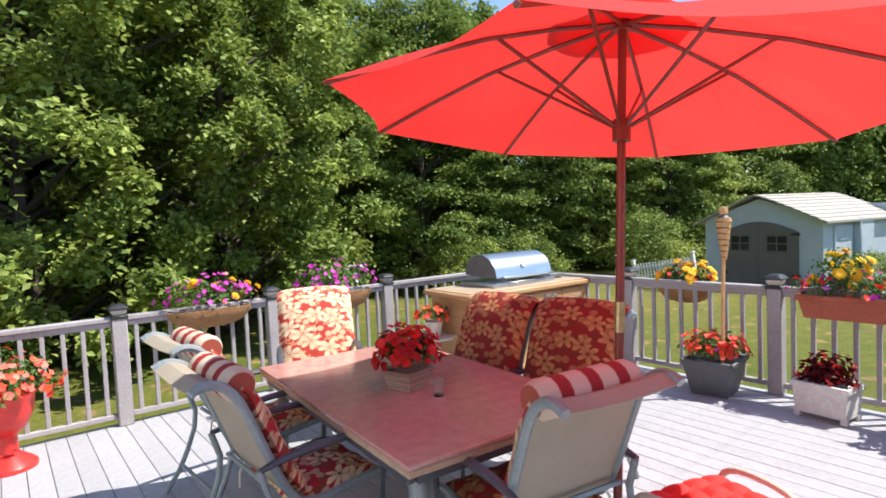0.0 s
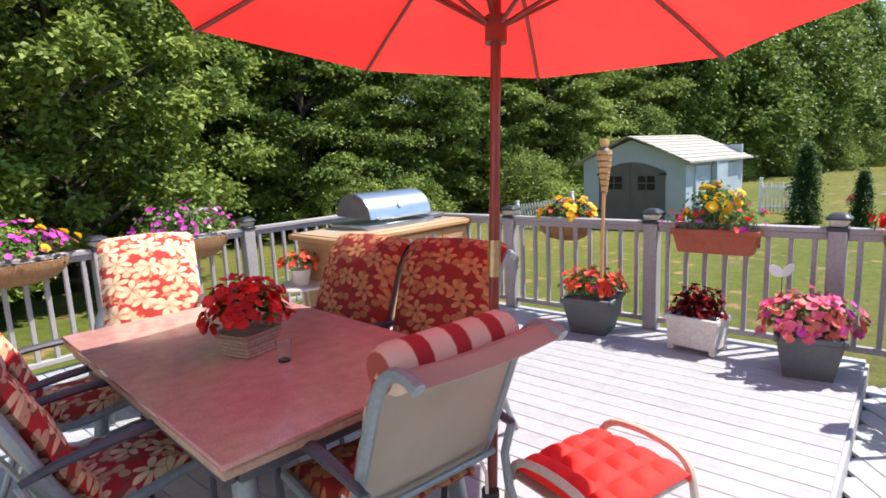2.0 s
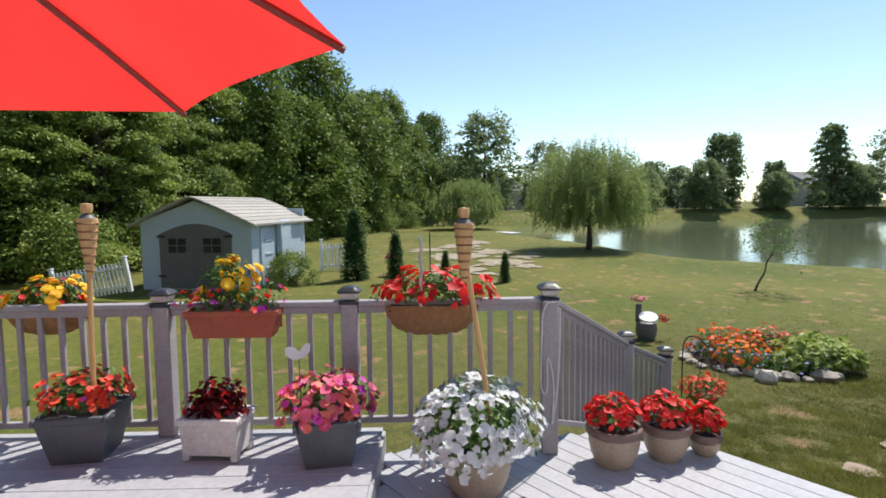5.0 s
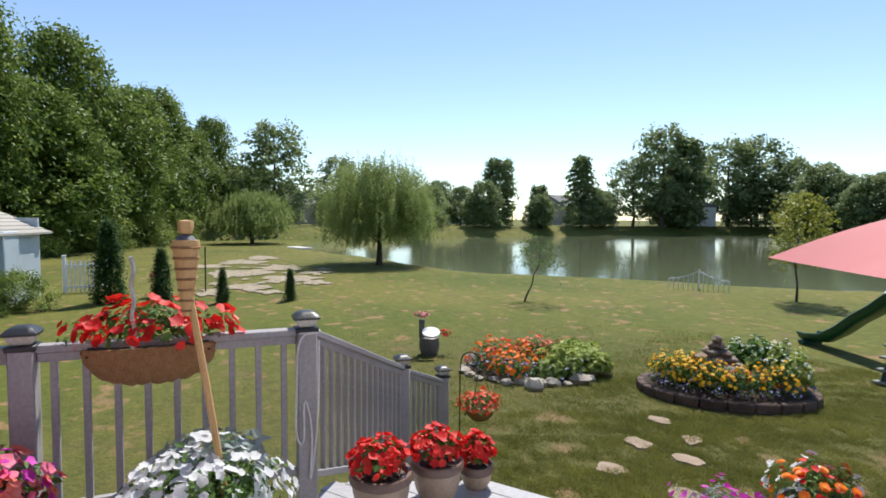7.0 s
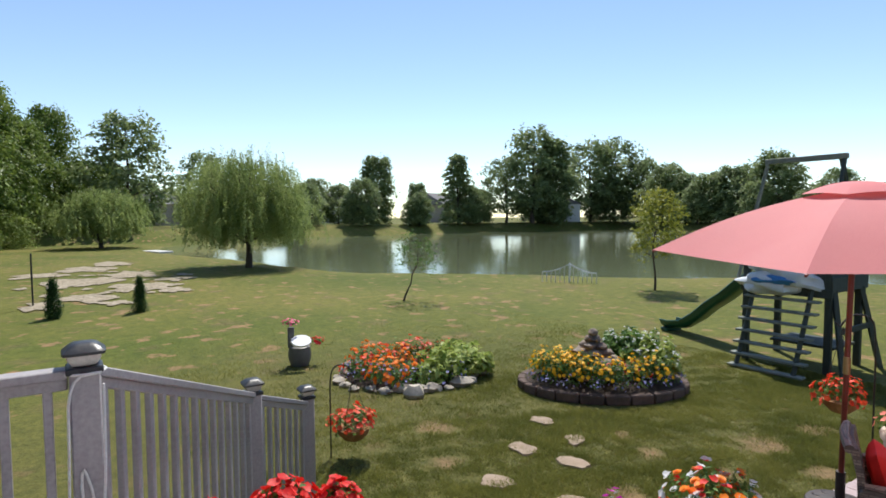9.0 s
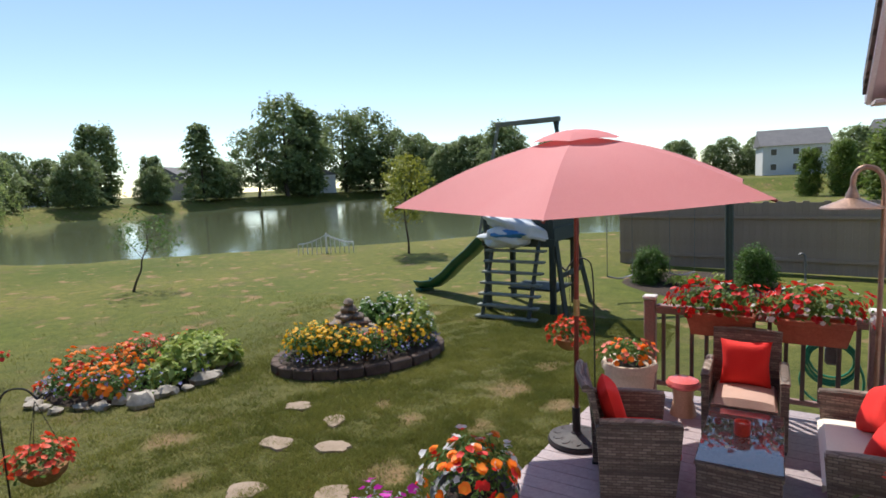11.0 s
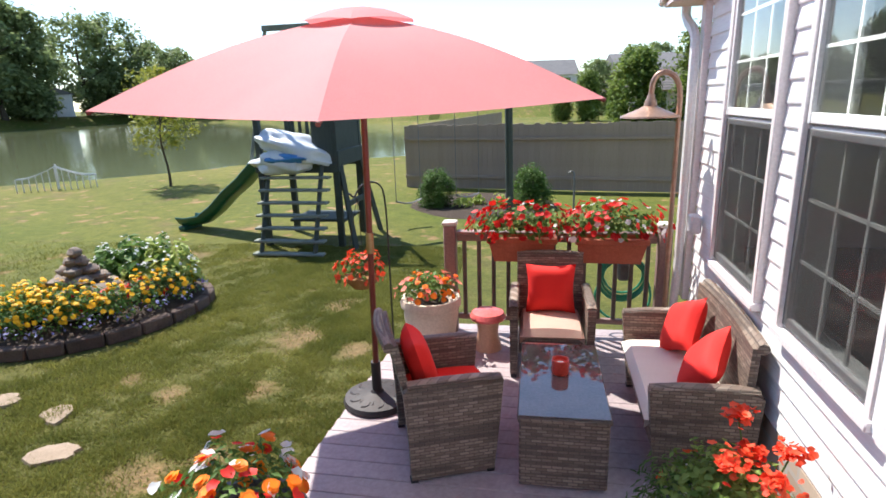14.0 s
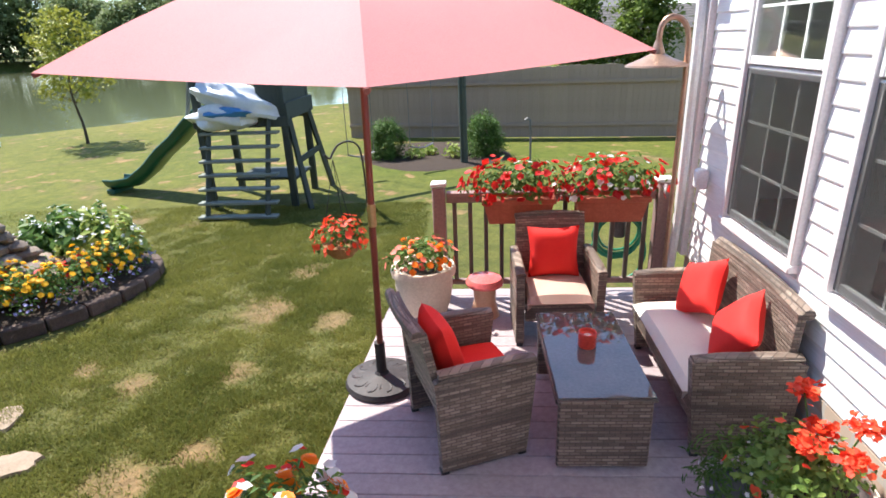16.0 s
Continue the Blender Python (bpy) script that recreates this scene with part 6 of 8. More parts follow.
coco_basket(7.45, 2.43, 0.915, 90, 0.66, 0.22, "coconut-lined trough of red petunias on the deck railing",
            PA(c=(0, 0, 0.05), r=(0.40, 0.22, 0.18), seed=10, leaves=420, leaf=0.05, blooms=((F_RED, 120, 0.075, "red_blossoms"), (F_CORAL, 10, 0.06, "coral_blossoms"))))
coco_basket(3.67, 7.78, 0.93, 0, 0.72, 0.17, "coconut-lined trough of magenta, yellow and pink flowers on the deck railing",
            PA(c=(0, 0, 0.08), r=(0.42, 0.2, 0.20), seed=12, leaves=420, leaf=0.045, blooms=((F_MAG, 75, 0.055, "magenta_blossoms"), (F_YEL, 10, 0.08, "yellow_blossoms"), (F_CORAL, 12, 0.055, "coral_blossoms"))))
coco_basket(5.02, 7.78, 0.93, 0, 0.72, 0.2, "coconut-lined trough of magenta and white flowers on the deck railing",
            PA(c=(0, 0, 0.10), r=(0.42, 0.2, 0.22), seed=13, leaves=420, leaf=0.045, blooms=((F_MAG, 85, 0.05, "magenta_blossoms"), (F_WHITE, 12, 0.05, "white_blossoms"))))
# table flowers and glass
vb = thing("flower_basket", (3.93, 4.93, 0.713), 12, "woven cream basket of deep red daisies on the dining table", "flower basket")
part("basket", Geo().lathe((0, 0, 0), [(0.085, 0), (0.09, 0.01), (0.115, 0.11), (0.12, 0.115), (0.108, 0.115), (0.1, 0.09)], 24, sq=4), wicker("cream_basket_weave", (0.62, 0.52, 0.40), (0.52, 0.40, 0.30), (0.30, 0.22, 0.16)), vb, "woven cream basket")
plant(vb, (0, 0, 0.19), (0.17, 0.16, 0.15), 14, 260, 0.05, blooms=((F_DEEP, 110, 0.055, "dark_blossoms"), (F_RED, 110, 0.055, "red_blossoms")), lo=-0.25)
gl = thing("drinking_glass", (3.95, 4.68, 0.713), 0, "clear glass tumbler on the dining table", "glass")
part("tumbler", Geo().lathe((0, 0, 0), [(0.028, 0), (0.036, 0.09), (0.034, 0.09), (0.027, 0.008)], 18), M_GLASS, gl)
cp = thing("flower_pot", (5.58, 6.85, 0.484), 0, "cream and red pot of orange-red flowers on the round side table", "flower pot")
part("pot", Geo().lathe((0, 0, 0), [(0.07, 0), (0.095, 0.13), (0.1, 0.14), (0.09, 0.14), (0.085, 0.12)], 20), M_CREAM, cp)
plant(cp, (0, 0, 0.19), (0.17, 0.17, 0.11), 15, 150, 0.045, blooms=((F_ORRED, 55, 0.055, "blossoms"),))
pd = thing("red_pedestal", (2.12, 7.42, 0), 0, "glossy red pedestal pot with orange and cream flowers by the railing", "flower pot")
part("pedestal", Geo().lathe((0, 0, 0), [(0.17, 0), (0.17, 0.03), (0.15, 0.05), (0.06, 0.12), (0.055, 0.24), (0.12, 0.30), (0.17, 0.42), (0.18, 0.52), (0.19, 0.54), (0.16, 0.54), (0.15, 0.5)], 28), M_REDPED, pd)
plant(pd, (0, 0, 0.62), (0.32, 0.32, 0.22), 16, 500, 0.05, blooms=((F_ORRED, 70, 0.055, "orange_blossoms"), (F_CORAL, 60, 0.055, "pale_blossoms")), lo=-0.4)

# torches tied to the railing
for x, y, zt in ((7.02, 4.58, 1.62), (6.90, 2.22, 1.56)):
    t = thing("bamboo_torch", (x, y, 0), 0, "bamboo garden torch with a woven head standing in a planter", "torch", "bamboo torches")
    part("cane", Geo().tube([(0, -0.16 if y < 3 else 0.03, 0.22), (0, -0.08 if y < 3 else 0.02, 0.8), (0, 0, zt - 0.24)], 0.017, 8), M_BAMBOO, t)
    part("woven_head", Geo().lathe((0, 0, zt - 0.42), [(0.020, 0), (0.028, 0.06), (0.046, 0.20), (0.062, 0.34), (0.060, 0.36)], 16), M_BAMBOO, t, "woven bamboo head")
    for k in range(7):
        g = Geo().lathe((0, 0, zt - 0.40 + 0.05 * k), [(0.024 + 0.0066 * k, 0), (0.031 + 0.0066 * k, 0.006), (0.024 + 0.0066 * k, 0.012)], 14)
        part("binding", g, M_COCO, t, "dark binding ring")
    part("canister", Geo().lathe((0, 0, zt - 0.09), [(0.045, 0), (0.047, 0.03), (0.032, 0.05), (0.012, 0.055), (0.012, 0.09)], 16), M_CAST, t, "metal oil canister")
    part("cloth_cover", Geo().lathe((0, 0, zt - 0.03), [(0.03, 0), (0.036, 0.03), (0.034, 0.06), (0, 0.065)], 10, wob=0.08), M_BAMBOO, t)
# cord tied round the corner post
cord = thing("tied_cord", (7.40, 1.60, 0), 0, "pale cord looped round the corner post", "cord")
part("cord", Geo().tube([(-0.07, -0.06, 0.93), (-0.075, 0.06, 0.92), (-0.072, 0.065, 0.6), (-0.07, 0.075, 0.3), (-0.072, 0.02, 0.25), (-0.072, 0.03, 0.6), (-0.072, -0.03, 0.35), (-0.072, 0.0, -0.05), (-0.073, -0.06, 0.4), (-0.072, -0.065, 0.88)], 0.006, 6, smooth=2), M_CORD, cord)
part("knot", Geo().tube([(-0.07 * math.cos(a) * 1.12, 0.07 * math.sin(a) * 1.12, 0.93) for a in (2 * math.pi * k / 12 for k in range(12))], 0.006, 6, closed=True), M_CORD, cord)


# ---- seating deck furniture ----
def wicker_panel(g, c, s, **k):
    g.box(c, s, bevel=0.012, **k)


def wicker_seat(x, y, rz, w, label, seatmat, cushlabel, name="wicker_armchair", cat="chair", lean=0.10):
    """A woven armchair or settee with its back at -y; w: width over the arms."""
    t = thing(name, (x, y, LZ), rz, label, cat)
    K = 0.82   # depth of the seat against its first pattern
    for s in (-1, 1):
        g = Geo()
        # side panel: a sheet from the arm to the ground, its foot drawn in
        xx = s * (w / 2 - 0.03)
        prof = [(a * K, b) for a, b in ((-0.30, 0.02), (0.27, 0.02), (0.31, 0.30), (0.34, 0.565), (-0.22, 0.585), (-0.33, 0.55), (-0.31, 0.30))]
        vs = [(xx - 0.028, a, b) for a, b in prof] + [(xx + 0.028, a, b) for a, b in prof]
        n = len(prof)
        g.add(vs, [tuple(range(n)), tuple(range(n, 2 * n))[::-1]] + [(i, (i + 1) % n, n + (i + 1) % n, n + i) for i in range(n)])
        part("arm_panel", g, M_WICKER, t, smooth=False)
        part("arm_rest", Geo().tube([(xx, -0.30 * K, 0.582), (xx, -0.1, 0.588), (xx, 0.15 * K, 0.584), (xx, 0.33 * K, 0.568)], 0.036, 8, flat=0.5), M_WICKER, t)
        for yy in (-0.28 * K, 0.25 * K):
            part("leg", Geo().box((xx, yy, 0.01), (0.045, 0.045, 0.03), bevel=0.004), M_BLACK, t)
    part("front_apron", Geo().box((0, 0.28 * K, 0.27), (w - 0.13, 0.03, 0.13), bevel=0.008), M_WICKER, t)
    part("seat_base", Geo().box((0, 0.0, 0.315), (w - 0.13, 0.56 * K, 0.035), bevel=0.008), M_WICKER, t)

    def back(u, v):
        q = 0.5 - v
        return (-(w / 2 - 0.045) + (w - 0.09) * u, -0.22 - lean * v - 0.02 * math.sin(math.pi * u) * v, 0.30 + 0.50 * v + 0.012 * math.sin(math.pi * u) * v)
    part("backrest", Geo().sheet(back, 12, 8, 0.04), M_WICKER, t, "woven backrest")
    part("back_edge", Geo().tube([Vector(back(k / 10, 1)) + Vector((0, -0.01, 0)) for k in range(11)], 0.03, 8), M_WICKER, t)
    c = thing("seat_cushion", (x, y, LZ + 0.335), rz, cushlabel, "cushion", "lounge seat cushions")

    def pad(u, v):
        e = (math.sin(math.pi * u) ** 0.18) * (math.sin(math.pi * v) ** 0.18)
        return ((u - 0.5) * (w - 0.15), (v - 0.5) * 0.50 + 0.03, 0.02 + 0.075 * e)
    part("pad", Geo().sheet(pad, 20, 14, 0.05), seatmat, c)
    return t


def pillow(x, y, z, rx, rz, s=0.40, turn=0, label="plump square red throw pillow leaning in a wicker seat"):
    t = thing("throw_pillow", label=label, category="pillow", group="red throw pillows")

    def f(sg):
        def fn(u, v):
            a, b = 2 * u - 1, 2 * v - 1
            pinch = 1 - 0.10 * (1 - abs(a) ** 2) * abs(b) ** 3 - 0.10 * (1 - abs(b) ** 2) * abs(a) ** 3
            h = ((1 - a ** 4) * (1 - b ** 4)) ** 0.6 * 0.075
            return (a * s / 2 * pinch, sg * h, b * s / 2 * pinch)
        return fn
    g = Geo().sheet(f(1), 14, 14).sheet(f(-1), 14, 14)
    part("pillow_case", g, M_REDCUSH, t)
    t.matrix_basis = pose(x, y, z, 0, 0, rz) @ pose(0, 0, 0, rx, 0, 0) @ pose(0, 0, 0, 0, turn, 0)
    return t


wicker_seat(5.90, -2.87, 112, 0.62, "woven grey-brown wicker armchair beside the umbrella on the seating deck", M_REDCUSH, "bright red tufted seat cushion in a wicker armchair")
wicker_seat(5.27, -4.02, 2, 0.61, "woven grey-brown wicker armchair with its back to the railing", M_TANCUSH, "tan seat cushion in a wicker armchair")
wicker_seat(4.505, -3.22, -90, 1.14, "woven grey-brown wicker settee along the siding wall", M_CREAM, "long cream seat cushion on the wicker settee", "wicker_settee", "settee", lean=0.02)
pillow(6.02, -2.81, LZ + 0.585, 16, 112, 0.38)
pillow(5.275, -4.115, LZ + 0.60, 12, 2, 0.38)
pillow(4.45, -3.47, LZ + 0.595, 26, -84, 0.36, 28)
pillow(4.45, -2.96, LZ + 0.585, 30, -98, 0.36, -32)
ct = thing("coffee_table", (5.215, -2.985, LZ), 1, "low wicker coffee table with a dark glass top", "coffee table")
part("end_panel", Geo().box((0, 0.42, 0.22), (0.46, 0.035, 0.40), bevel=0.01), M_WICKER, ct)
part("end_panel", Geo().box((0, -0.42, 0.22), (0.46, 0.035, 0.40), bevel=0.01), M_WICKER, ct)
g = Geo()
for s in (-0.225, 0.225):
    g.box((s, 0, 0.40), (0.025, 0.80, 0.06), bevel=0.006)
part("top_apron", g, M_WICKER, ct)
part("glass_top", Geo().box((0, 0, 0.444), (0.47, 0.90, 0.010), bevel=0.003), M_GLASSTOP, ct, "dark reflecting glass")
part("table_top", Geo().box((0, 0, 0.430), (0.48, 0.92, 0.016), bevel=0.004), M_WICKER, ct)
cd = thing("candle_jar", (5.22, -3.02, LZ + 0.449), 0, "small red candle jar on the coffee table", "candle")
part("jar", Geo().lathe((0, 0, 0), [(0.045, 0), (0.05, 0.01), (0.05, 0.09), (0.044, 0.09), (0.042, 0.07)], 20), M_CANDLE, cd)
part("wax", Geo().lathe((0, 0, 0.068), [(0.042, 0), (0.0, 0.004)], 16), M_CREAM, cd)
st = thing("toadstool_seat", (5.78, -4.28, LZ), 0, "glazed ceramic stool with a coral domed top and tan stem", "stool")
part("stem", Geo().lathe((0, 0, 0), [(0.115, 0), (0.11, 0.03), (0.085, 0.14), (0.095, 0.25)], 24), M_STOOLLEG, st, "tan glazed stem")
part("cap", Geo().lathe((0, 0, 0.25), [(0.10, 0), (0.145, 0.02), (0.15, 0.04), (0.13, 0.075), (0.07, 0.095), (0.0, 0.10)], 24), M_PINKCAP, st, "coral glazed top")
pot_round("flower_pot", 6.26, -4.28, LZ, 0.245, 0.44, M_POTCREAM, M_POTCREAM, "big cream ribbed clay pot of mixed orange and pink flowers",
          PA(c=(0, 0, 0.50), r=(0.25, 0.25, 0.16), seed=21, leaves=380, leaf=0.05, blooms=((F_CORAL, 26, 0.06, "coral_blossoms"), (F_ORANGE, 26, 0.055, "orange_blossoms"))), rim_h=0.08)
for x, s in ((5.51, 0), (4.80, 1)):
    planter_box("rail_planter", x, -4.50, -0.02, 0, 0.54, 0.20, 0.20, 0.84, M_TERRA, "terracotta trough of red and white petunias on the seating deck railing",
                PA(c=(0, 0, 0.30), r=(0.40, 0.22, 0.20), seed=22 + s, leaves=620, leaf=0.05, lo=-0.5, leafmat=M_PLANT, blooms=((F_RED, 70, 0.062, "red_blossoms"), (F_DEEP, 55, 0.058, "dark_blossoms"), (F_WHITE, 26 if s else 4, 0.05, "white_blossoms"))), bands=3)
pot_round("flower_pot", 4.44, -2.10, LZ, 0.20, 0.34, M_POTCREAM, M_POTCREAM, "cream pot of red geraniums beside the stone foundation",
          PA(c=(0.12, 0, 0.42), r=(0.24, 0.24, 0.17), seed=24, leaves=900, leaf=0.045, leafmat=M_HERB, blooms=((F_ORRED, 8, 0.05, "blossoms"),)))
rng = np.random.default_rng(99)
t = thing("geranium_heads", (4.44, -2.10, LZ), 0, "tall red geranium heads on bare stems", "flowers")
g = Geo()
cs = []
for k, (dx, dy, h) in enumerate(((0.14, 0.08, 0.60), (0.00, 0.14, 0.58), (-0.10, 0.02, 0.64), (0.06, -0.14, 0.70), (0.03, -0.02, 0.60))):
    g.tube([(dx * 0.3, dy * 0.3, 0.4), (dx, dy, h)], 0.004, 5)
    cs.append(np.array((dx, dy, h)) + rng.normal(size=(60, 3)) * (0.030, 0.030, 0.018))
part("stem", g, M_PLANT, t)
cs = np.concatenate(cs)
part("blossoms", bloom_mesh("blossoms", cs, rng.normal(size=cs.shape) * 0.6 + (0, 0, 1), 0.032 * rng.uniform(0.8, 1.2, len(cs)), F_ORRED, rng), None, t, kind="stuff")
fern = thing("feathery_plant", (4.66, -2.24, LZ), 0, "feathery dark green plant in a low pot on the seating deck", "plant")
part("pot", Geo().lathe((0, 0, 0), [(0.12, 0), (0.16, 0.16), (0.15, 0.16)], 20), M_POTGREY, fern)
plant(fern, (0, 0, 0.26), (0.25, 0.24, 0.18), 25, 900, 0.05, leafmat=M_PLANT, aspect=0.18, lo=-0.6, blooms=((F_WHITE, 14, 0.02, "tiny_blossoms"),))
pot_round("flower_pot", 6.50, -1.66, LZ, 0.25, 0.44, M_POTGREY, M_POTGREY, "large pot of marigolds and white petunias at the deck's corner",
          PA(c=(0, 0, 0.53), r=(0.29, 0.29, 0.19), seed=26, leaves=620, leaf=0.045, lo=-0.5, aspect=0.4, blooms=((F_ORANGE, 34, 0.068, "orange_blossoms"), (F_WHITE, 34, 0.062, "white_blossoms"), (F_RED, 30, 0.058, "red_blossoms"))))
g = thing("petunia_clump", (6.98, -1.42, GZ), 0, "loose grey-green clump of magenta petunias beside the deck", "plant")
plant(g, (0, 0, 0.66), (0.44, 0.34, 0.24), 27, 800, 0.045, leafmat=M_GREYLEAF, lo=-0.6, aspect=0.3, blooms=((F_MAG, 80, 0.065, "magenta_blossoms"),))
plant(g, (0, 0, 0.40), (0.42, 0.32, 0.40), 28, 400, 0.06, lo=-0.8)
# shepherd's hooks and their hanging baskets


def hook_basket(x, y, z, top, bx, by, bz, r, label, seed, mat=F_ORRED):
    t = thing("shepherd_hook", (x, y, z), 0, "black iron shepherd hook pushed into the lawn", "garden hook", "shepherd hooks")
    dx, dy = bx - x, by - y
    part("hook", Geo().tube([(0, 0, -0.1), (0, 0, top * 0.5), (0, 0, top - 0.12), (dx * 0.25, dy * 0.25, top), (dx * 0.75, dy * 0.75, top), (dx, dy, top - 0.08), (dx * 1.08, dy * 1.08, top - 0.13), (dx * 1.25, dy * 1.25, top - 0.08)], 0.009, 6, smooth=2), M_BLACK, t)
    b = thing("hanging_basket", (bx, by, bz), 0, label, "hanging basket", "hanging baskets")
    part("basket", Geo().lathe((0, 0, -r * 0.85), [(0.02, 0), (r * 0.55, r * 0.15), (r * 0.9, r * 0.5), (r, r * 0.85), (r * 0.9, r * 0.85)], 20, wob=0.02), M_COCO, b, "coconut fibre bowl")
    g = Geo()
    up = z + top - 0.13 - bz
    for k in range(3):
        a = k * 2.094
        g.tube([(r * math.cos(a), r * math.sin(a), 0), (0, 0, up)], 0.003, 4)
    part("hanger_wires", g, M_BLACK, b)
    plant(b, (0, 0, 0.06), (r * 1.35, r * 1.35, 0.17), seed, 300, 0.05, blooms=((mat, 95, 0.062, "blossoms"),), lo=-0.4)


hook_basket(6.80, -4.95, GZ, 1.86, 7.02, -4.77, -0.29, 0.165, "hanging coconut basket of orange-red geraniums beside the seating deck", 31)
hook_basket(10.78, -0.86, GZ, 1.12, 10.62, -1.08, -0.90, 0.20, "hanging basket of orange-red geraniums by the lawn steps", 32)
# curved lamp in the corner
lp = thing("arched_lamp", (4.385, -4.35, LZ), 0, "copper outdoor lamp with an arched neck and a wide shade", "lamp")
part("pole", Geo().tube([(0, 0, 0), (0, 0, 0.9), (0, 0, 1.86)], 0.018, 10), M_COPPER, lp)
part("neck", Geo().tube([(0.0, 0, 1.86), (0.0, 0, 2.06), (0.05, 0, 2.16), (0.14, 0, 2.18), (0.195, 0, 2.12), (0.20, 0, 2.0)], 0.02, 8, smooth=2), M_COPPER, lp)
part("socket", Geo().lathe((0.20, 0, 1.93), [(0.05, 0), (0.045, 0.03), (0.03, 0.07), (0.02, 0.1)], 16), M_COPPER, lp)
part("shade", Geo().lathe((0.20, 0, 1.86), [(0.21, 0), (0.205, 0.012), (0.10, 0.055), (0.05, 0.08), (0.045, 0.075), (0.1, 0.045)], 28), M_COPPER, lp, "wide shallow copper shade")
part("foot", Geo().lathe((0, 0, 0), [(0.1, 0), (0.1, 0.015), (0.03, 0.03)], 20), M_COPPER, lp)
# garden hose hung outside the railing
hs = thing("garden_hose", (4.66, -4.74, -0.22), 0, "coiled green garden hose hung outside the railing", "hose")
pts = []
for k in range(5 * 20):
    a = k * math.pi / 10
    r = 0.17 + 0.018 * math.sin(k * 0.13) + 0.006 * (k // 20)
    pts.append((r * math.cos(a), 0.05 * math.sin(k * 0.31), 1.08 * r * math.sin(a) - 0.02 * (k // 40)))
part("coil", Geo().tube(pts, 0.011, 6), M_HOSE, hs)
part("loose_loop", Geo().tube([(0.17, 0.0, 0.0), (0.25, -0.02, -0.25), (0.1, -0.02, -0.42), (-0.15, 0.0, -0.42), (-0.26, 0, -0.2), (-0.17, 0, 0.05)], 0.011, 6, smooth=2), M_HOSE, hs)
part("hanger", Geo().box((0, 0.02, 0.05), (0.10, 0.10, 0.16), bevel=0.02), M_CAST, hs)


# ---- lawn: flower beds, stepping stones, ornaments ----
def at_ground(x, y):
    return land(x, y)


bed = thing("raised_flower_bed", (10.85, -5.70, GZ), -35, "oval raised flower bed edged with reddish brown concrete blocks", "flower bed")
N = 22
for k in range(N):
    a = 2 * math.pi * k / N
    rx, ry = 0.90, 1.32
    x, y = rx * math.cos(a), ry * math.sin(a)
    L = math.hypot(rx * math.sin(a), ry * math.cos(a)) * 2 * math.pi / N
    part("edging_block", Geo().box((x, y, 0.07), (0.15, L * 0.985, 0.155), rz=math.degrees(math.atan2(math.sin(a) / ry, math.cos(a) / rx)), bevel=0.018), M_EDGER, bed)
part("mulch", Geo().sheet(lambda u, v: (0.87 * u * math.cos(6.2832 * v), 1.29 * u * math.sin(6.2832 * v), 0.22 - 0.07 * u), 6, 30), M_MULCH, bed)
bedm = pose(10.85, -5.70, GZ, 0, 0, -35) @ Matrix.Diagonal((0.555, 0.67, 1, 1))


def clump(name, x, y, z, r, seed, label, **k):
    t = thing(name, (x, y, z), 0, label, "plant")
    plant(t, (0, 0, r[2] * 0.35), r, seed, **k)
    return t


rr = random.Random(4)
for k in range(19):
    a = math.pi * (0.42 + 1.08 * (k % 13) / 12)
    q = 1.0 if k < 13 else 0.62
    p = bedm @ Vector((1.22 * q * math.cos(a) + rr.uniform(-.12, .12), 1.5 * q * math.sin(a) + rr.uniform(-.12, .12), 0.24))
    clump("marigold_plant", p.x, p.y, p.z, (0.26, 0.26, 0.30), 100 + k, "bushy yellow marigold in the raised bed", leaves=230, leaf=0.05, blooms=((F_YEL, 26, 0.062, "blossoms"),), lo=-0.1)
for k, (dx, dy) in enumerate(((-0.55, -0.75), (-0.85, -0.1), (-0.45, 0.6), (0.35, 0.95), (-0.2, -1.1))):
    p = bedm @ Vector((dx, dy, 0.25))
    clump("red_petunia", p.x, p.y, p.z, (0.24, 0.24, 0.2), 130 + k, "red petunia among the marigolds", leaves=120, leaf=0.05, blooms=((F_RED, 14, 0.08, "blossoms"),), lo=-0.2)
for k in range(9):
    a = math.pi * (0.62 + 0.8 * k / 8)
    p = bedm @ Vector((1.48 * math.cos(a), 1.8 * math.sin(a), 0.2))
    clump("violet_lobelia", p.x, p.y, p.z, (0.16, 0.16, 0.12), 150 + k, "low violet lobelia at the bed's edge", leaves=60, leaf=0.04, blooms=((F_BLUE, 22, 0.035, "blossoms"),), lo=-0.1)
for k, (dx, dy, s) in enumerate(((0.55, -0.95, 0.52), (0.0, -1.25, 0.46), (0.9, -0.5, 0.42), (-0.35, -1.45, 0.30))):
    p = bedm @ Vector((dx, dy, 0.2))
    clump("hosta_plant", p.x, p.y, p.z, (s, s, s * 1.05), 160 + k, "tall leafy hosta with pale flower spikes in the raised bed", leaves=380, leaf=0.15, leafmat=M_HOSTA if k % 2 else M_PLANT, blooms=((F_WHITE, 60, 0.05, "blossoms"),), lo=0.2)
for k, (dx, dy, s) in enumerate(((0.3, 1.25, 0.28), (0.8, 0.9, 0.30))):
    p = bedm @ Vector((dx, dy, 0.2))
    clump("light_green_plant", p.x, p.y, p.z, (s, s, s * 0.9), 170 + k, "light green leafy perennial in the raised bed", leaves=260, leaf=0.09, leafmat=M_HOSTA, lo=-0.3)
fo = thing("stone_fountain", (11.0, -5.65, GZ + 0.18), 0, "small fountain of stacked brown stones in the raised bed", "fountain")
rr = random.Random(9)
z = 0.0
